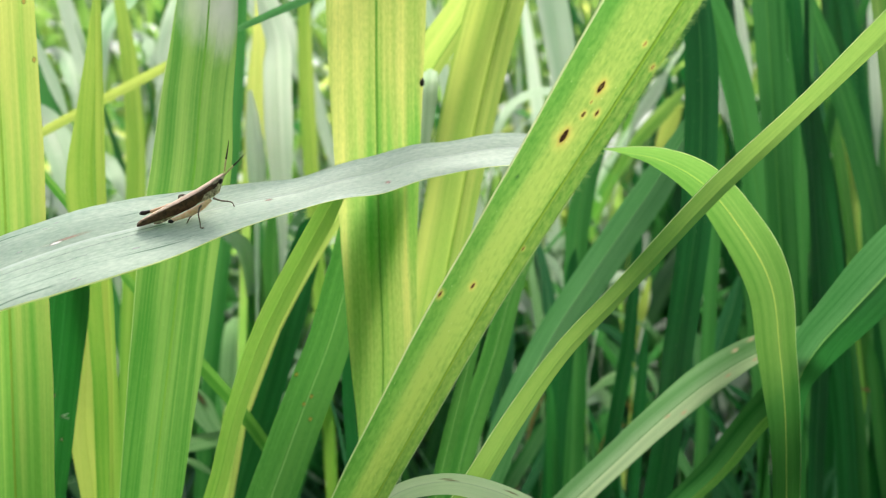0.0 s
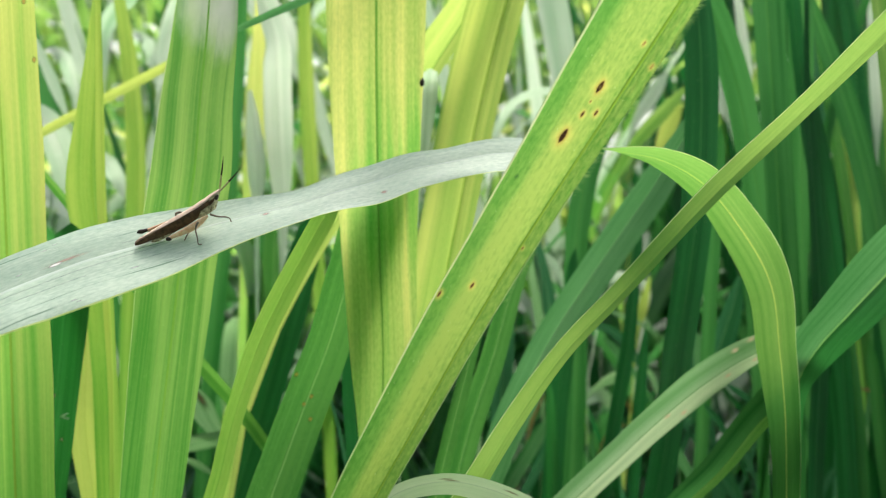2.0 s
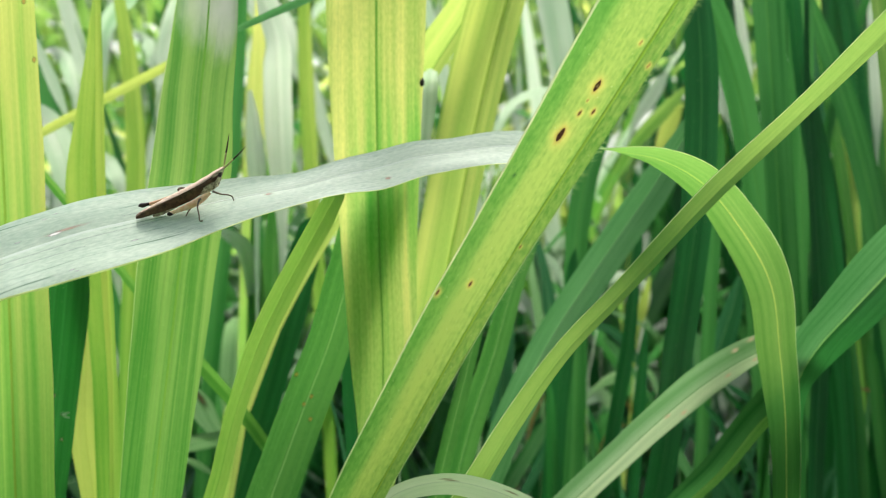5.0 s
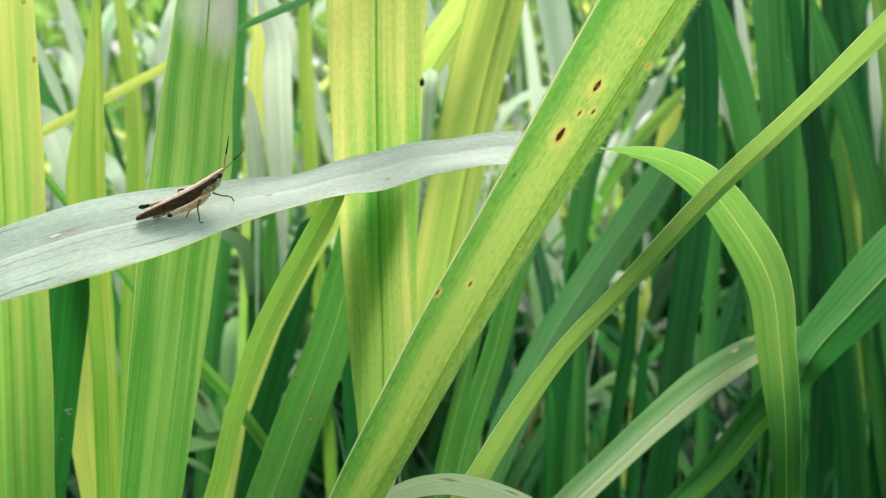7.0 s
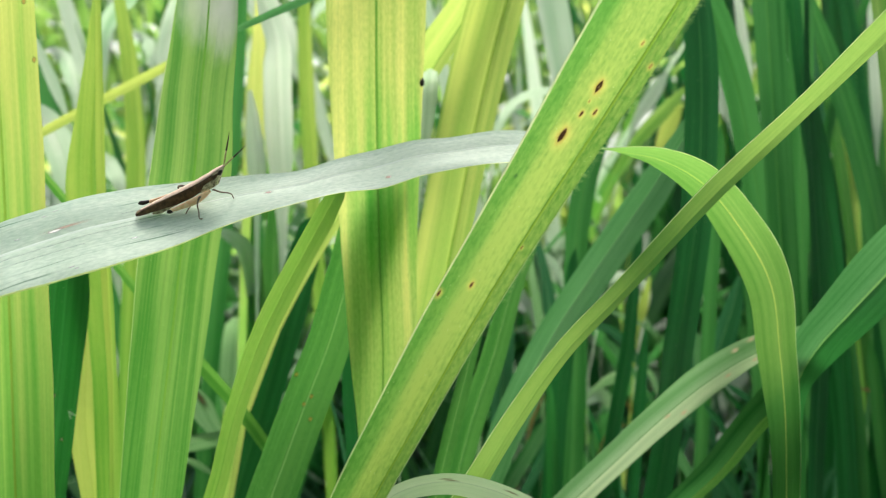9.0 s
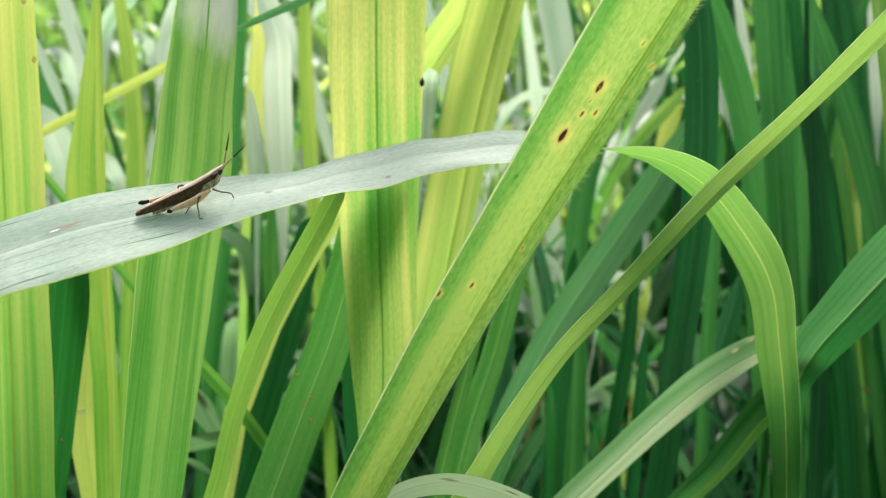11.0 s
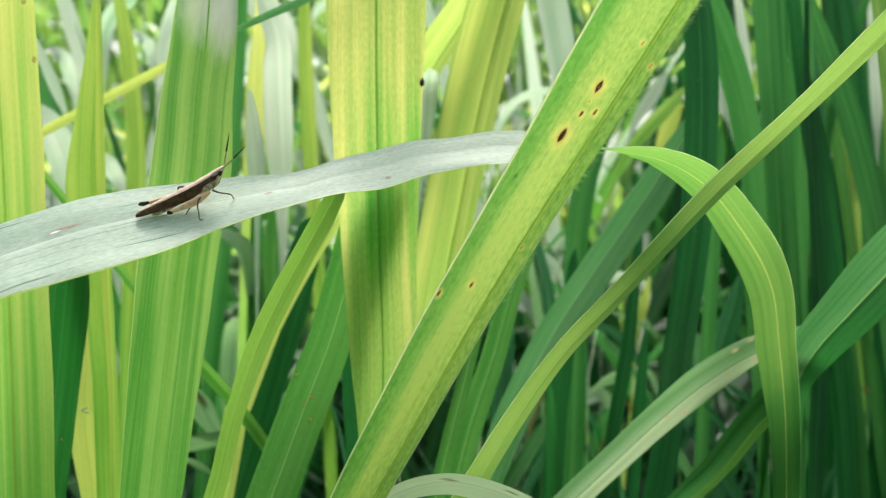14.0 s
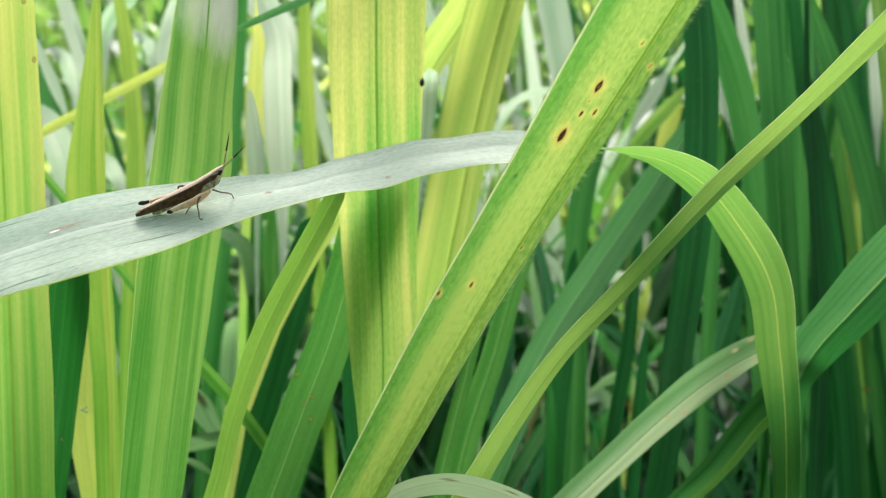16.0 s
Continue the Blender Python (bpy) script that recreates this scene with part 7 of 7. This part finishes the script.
for f, v, wide, long, share in ((0.57, -0.52, 1.2, 30, 0.4), (0.545, -0.20, 1.8, 44, 0.7), (0.57, 0.04, 1.0, 50, 0.8), (0.56, 0.30, 1.9, 36, 0.8), (0.555, 0.55, 1.5, 30, 0.8), (0.56, 0.80, 2.4, 36, 0.8), (0.585, 0.93, 1.6, 26, 0.8)):
    marks.append((*on_leaf(CENTRE, f, v), wide / 1000, long / 1000, 0.1, 1.2, (0.40, 0.84, 0.50), -share))
# broad green tint that colours the shaded patch, painted into the leaf
marks.append((*on_leaf(CENTRE, 0.53, -0.1), 0.011, 0.022, 0.1, 1.2, (0.60, 1.0, 0.78), -0.75))
centre_blade = [c for c in BLADES[9].children if c.name.startswith("blade")][0]
centre_blade.data.materials[0] = leaf("leaf_lemon_streaked", (0.050, 0.235, 0.042), (0.19, 0.41, 0.08), (0.97, 0.94, 0.30), 0.65, 0.45, 0.45, gain=0.9, mottle=0.25, low_light=0.5, stains=marks)
hairs(SHEETS[2], 1.0, 0.35, 0.85, 260, 0.0004, 16, BLADES[2].children[0], tuple(BLADES[2].location))

for sheet, thing, places in ((SHEETS[13], "rust_speck", ((0.4934, -0.85), (0.4643, -0.06), (0.4755, 0.11), (0.4517, 0.42))), (SHEETS[3], "pale_speck", ((0.494, -0.06), (0.4488, 0.48))), (SHEETS[2], "rust_speck", ((0.7456, 0.75), (0.7025, 0.91)))):
    owner = [c for c in BLADES[SHEETS.index(sheet)].children if c.name.startswith("blade")][0]
    for f, v in places:
        stain(sheet, f, v, 0.0030, 0.0023, PINK if thing == "pale_speck" else RIM, thing, owner, "tiny dry speck", 0.0001, sheet.s[0][:3])

DRY = soft_patch("dry_brown_patch", (0.16, 0.085, 0.045), 0.2, 0.95, 0.9)
scrap = [c for c in BLADES[48].children if c.name.startswith("blade")][0]
stain(SHEETS[48], 0.54, -0.35, 0.018, 0.007, DRY, "brown_patch", scrap, "brown withered patch", 0.0002, SHEETS[48].s[0][:3])


def beetle():
    b = new("beetle")
    b.empty_display_size = 0.003
    tagged(b, "tiny black beetle clinging to the edge of a leaf", "beetle")
    loft("abdomen", [(-1.35, 0, 0, 0.1, 0.1), (-0.9, 0, 0.05, 0.55, 0.42), (0, 0, 0.1, 0.75, 0.55), (0.7, 0, 0.05, 0.6, 0.45), (0.9, 0, 0, 0.3, 0.3)], UMBER, b)
    loft("thorax", [(0.7, 0, 0, 0.35, 0.3), (1.0, 0, 0, 0.45, 0.36), (1.25, 0, 0, 0.3, 0.25)], UMBER, b)
    loft("head", [(1.15, 0, 0, 0.2, 0.2), (1.4, 0, 0, 0.28, 0.22), (1.65, 0, 0, 0.1, 0.1)], UMBER, b)
    for s in (-1, 1):
        for x in (-0.5, 0.2, 0.9):
            limb("leg", [(x, s * 0.4, -0.1, 0.07), (x + 0.1, s * 0.85, -0.15, 0.06), (x + 0.15, s * 1.0, -0.5, 0.04)], UMBER, b, n=5)
    b.matrix_basis = pose(-0.0068, 0.2532, 0.6432, 90, -82, 0)
    return b


GLASSY = plain("clear_pale_wing", (0.78, 0.84, 0.72), (0.88, 0.92, 0.82), 900, 0.3)


def midge():
    m = new("midge")
    m.empty_display_size = 0.003
    tagged(m, "tiny pale midge creeping over a dark leaf", "fly")
    loft("abdomen", [(-1.4, 0, 0, 0.06, 0.06), (-0.6, 0, 0, 0.16, 0.16), (0.3, 0, 0.02, 0.2, 0.2), (0.5, 0, 0, 0.12, 0.12)], GLASSY, m)
    loft("head", [(0.45, 0, 0, 0.1, 0.1), (0.65, 0, 0, 0.2, 0.2), (0.85, 0, 0, 0.08, 0.08)], SHANK, m)
    for s in (-1, 1):
        insect_part("wing", [Vector(p) / 1000 for p in ((0.2, s * 0.1, 0.15), (-0.8, s * 0.35, 0.22), (-2.2, s * 0.75, 0.2), (-2.4, s * 1.0, 0.18), (-1.8, s * 1.15, 0.2), (-0.6, s * 0.75, 0.22))], [(0, 1, 2, 3, 4, 5)], GLASSY, m, "clear narrow wing")
        for x in (-0.3, 0.1, 0.5):
            limb("leg", [(x, s * 0.15, -0.05, 0.03), (x, s * 0.6, 0.0, 0.025), (x, s * 0.8, -0.4, 0.02)], GLASSY, m, n=5)
    return m


black_beetle = beetle()
small_midge = midge()


# ---- what moves ----
# sway of the insect's leaf: seconds and degrees down; lean of the spotted leaf: seconds and share
SWAY = [(0.0, 0.68), (0.5, 0.46), (0.8, 0.45), (0.9, 0.75), (1.0, 0.92), (1.3, 0.95), (1.4, 0.15), (1.5, 0.23), (1.6, 0.88), (1.7, -0.42), (1.8, -0.55), (1.9, 0.05), (2.0, 2.7), (2.1, 2.5),
        (2.2, 0.2), (2.3, 1.0), (2.5, 1.05), (3.0, 0.7), (3.5, -0.32), (4.0, -0.16), (6.5, -0.16), (7.0, 0.0), (7.5, -0.1), (8.0, -0.15), (8.5, -0.16), (9.0, -0.42), (11.5, -0.46),
        (12.0, -0.25), (12.5, -0.1), (13.0, -0.13), (13.5, -0.13), (14.0, -0.31), (14.5, -0.24), (15.0, -0.37), (15.5, -0.25), (16.0, -0.4)]
LEAN = [(0.0, -0.21), (0.5, -0.21), (0.8, -0.21), (0.9, -0.17), (1.0, 0.37), (1.2, 0.79), (1.3, 0.69), (1.4, 0.97), (1.5, 1.0), (1.7, 0.93), (1.8, 0.66), (1.9, -0.2), (2.0, -0.16), (2.1, 0.38),
        (2.2, 0.52), (2.3, -0.1), (2.4, 0.17), (2.5, 0.26), (3.0, 0.1), (3.5, 0.0), (4.0, 0.05), (6.5, -0.1), (7.0, 0.0), (7.5, -0.05), (8.0, -0.1), (9.0, -0.1), (11.5, -0.14), (12.0, -0.05),
        (12.5, -0.1), (13.0, -0.12), (14.0, -0.1), (14.5, -0.06), (15.0, -0.11), (15.5, 0.0), (16.0, -0.09)]
MIDGE = [(0.0, -0.1279, 0.5326, 175), (4.2, -0.1282, 0.5326, 178), (6.3, -0.1270, 0.5346, 195), (7.5, -0.1266, 0.5347, 190), (8.3, -0.1257, 0.5343, 235), (9.2, -0.1256, 0.5340, 230), (11.3, -0.1217, 0.5343, 180), (16.0, -0.1213, 0.5348, 178)]
HINGE = Vector((-0.01857, 0.15818, 0.54627))


def lean_pose(k):
    away = (HINGE - EYE) * (0.0267 * k)
    m = Matrix.Translation(HINGE + away + Vector((-0.00134, 0, 0.00292)) * k) @ Matrix.Rotation(radians(-0.79 * k), 4, "Y") @ Matrix.Translation(-HINGE)
    return m @ Matrix.Translation(near_foot)


def sway_pose(t, a):
    """The leaf turns about the arch; one gust also pulls it aside."""
    pull = -0.0010 * max(0.0, 1 - abs(t - 2.03) / 0.12) - 0.0002 * (1.9 < t < 3.2)
    return Matrix.Translation(PIVOT + Vector((pull, 0, 0))) @ Matrix.Rotation(radians(-a), 4, "Y")


def motions():
    hang = Matrix.Translation(-world_of(arch_leaf))
    walk(sway_blade, [(t, hang @ sway_pose(t, a)) for t, a in SWAY])
    # the insect shuffles back a little in the gust
    walk(hopper, [(t, sway_pose(t, a) @ Matrix.Translation(Vector((-0.0001 if t > 1.95 else 0.0, 0, 0)) - PIVOT) @ HOPPER_AT) for t, a in SWAY])
    walk(small_midge, [(t, pose(x, 0.2495, z, 90, turn, 0)) for t, x, z, turn in MIDGE])
    walk(near_leaf, [(t, lean_pose(k)) for t, k in LEAN])


near_foot = Vector(near_leaf.location)
motions()
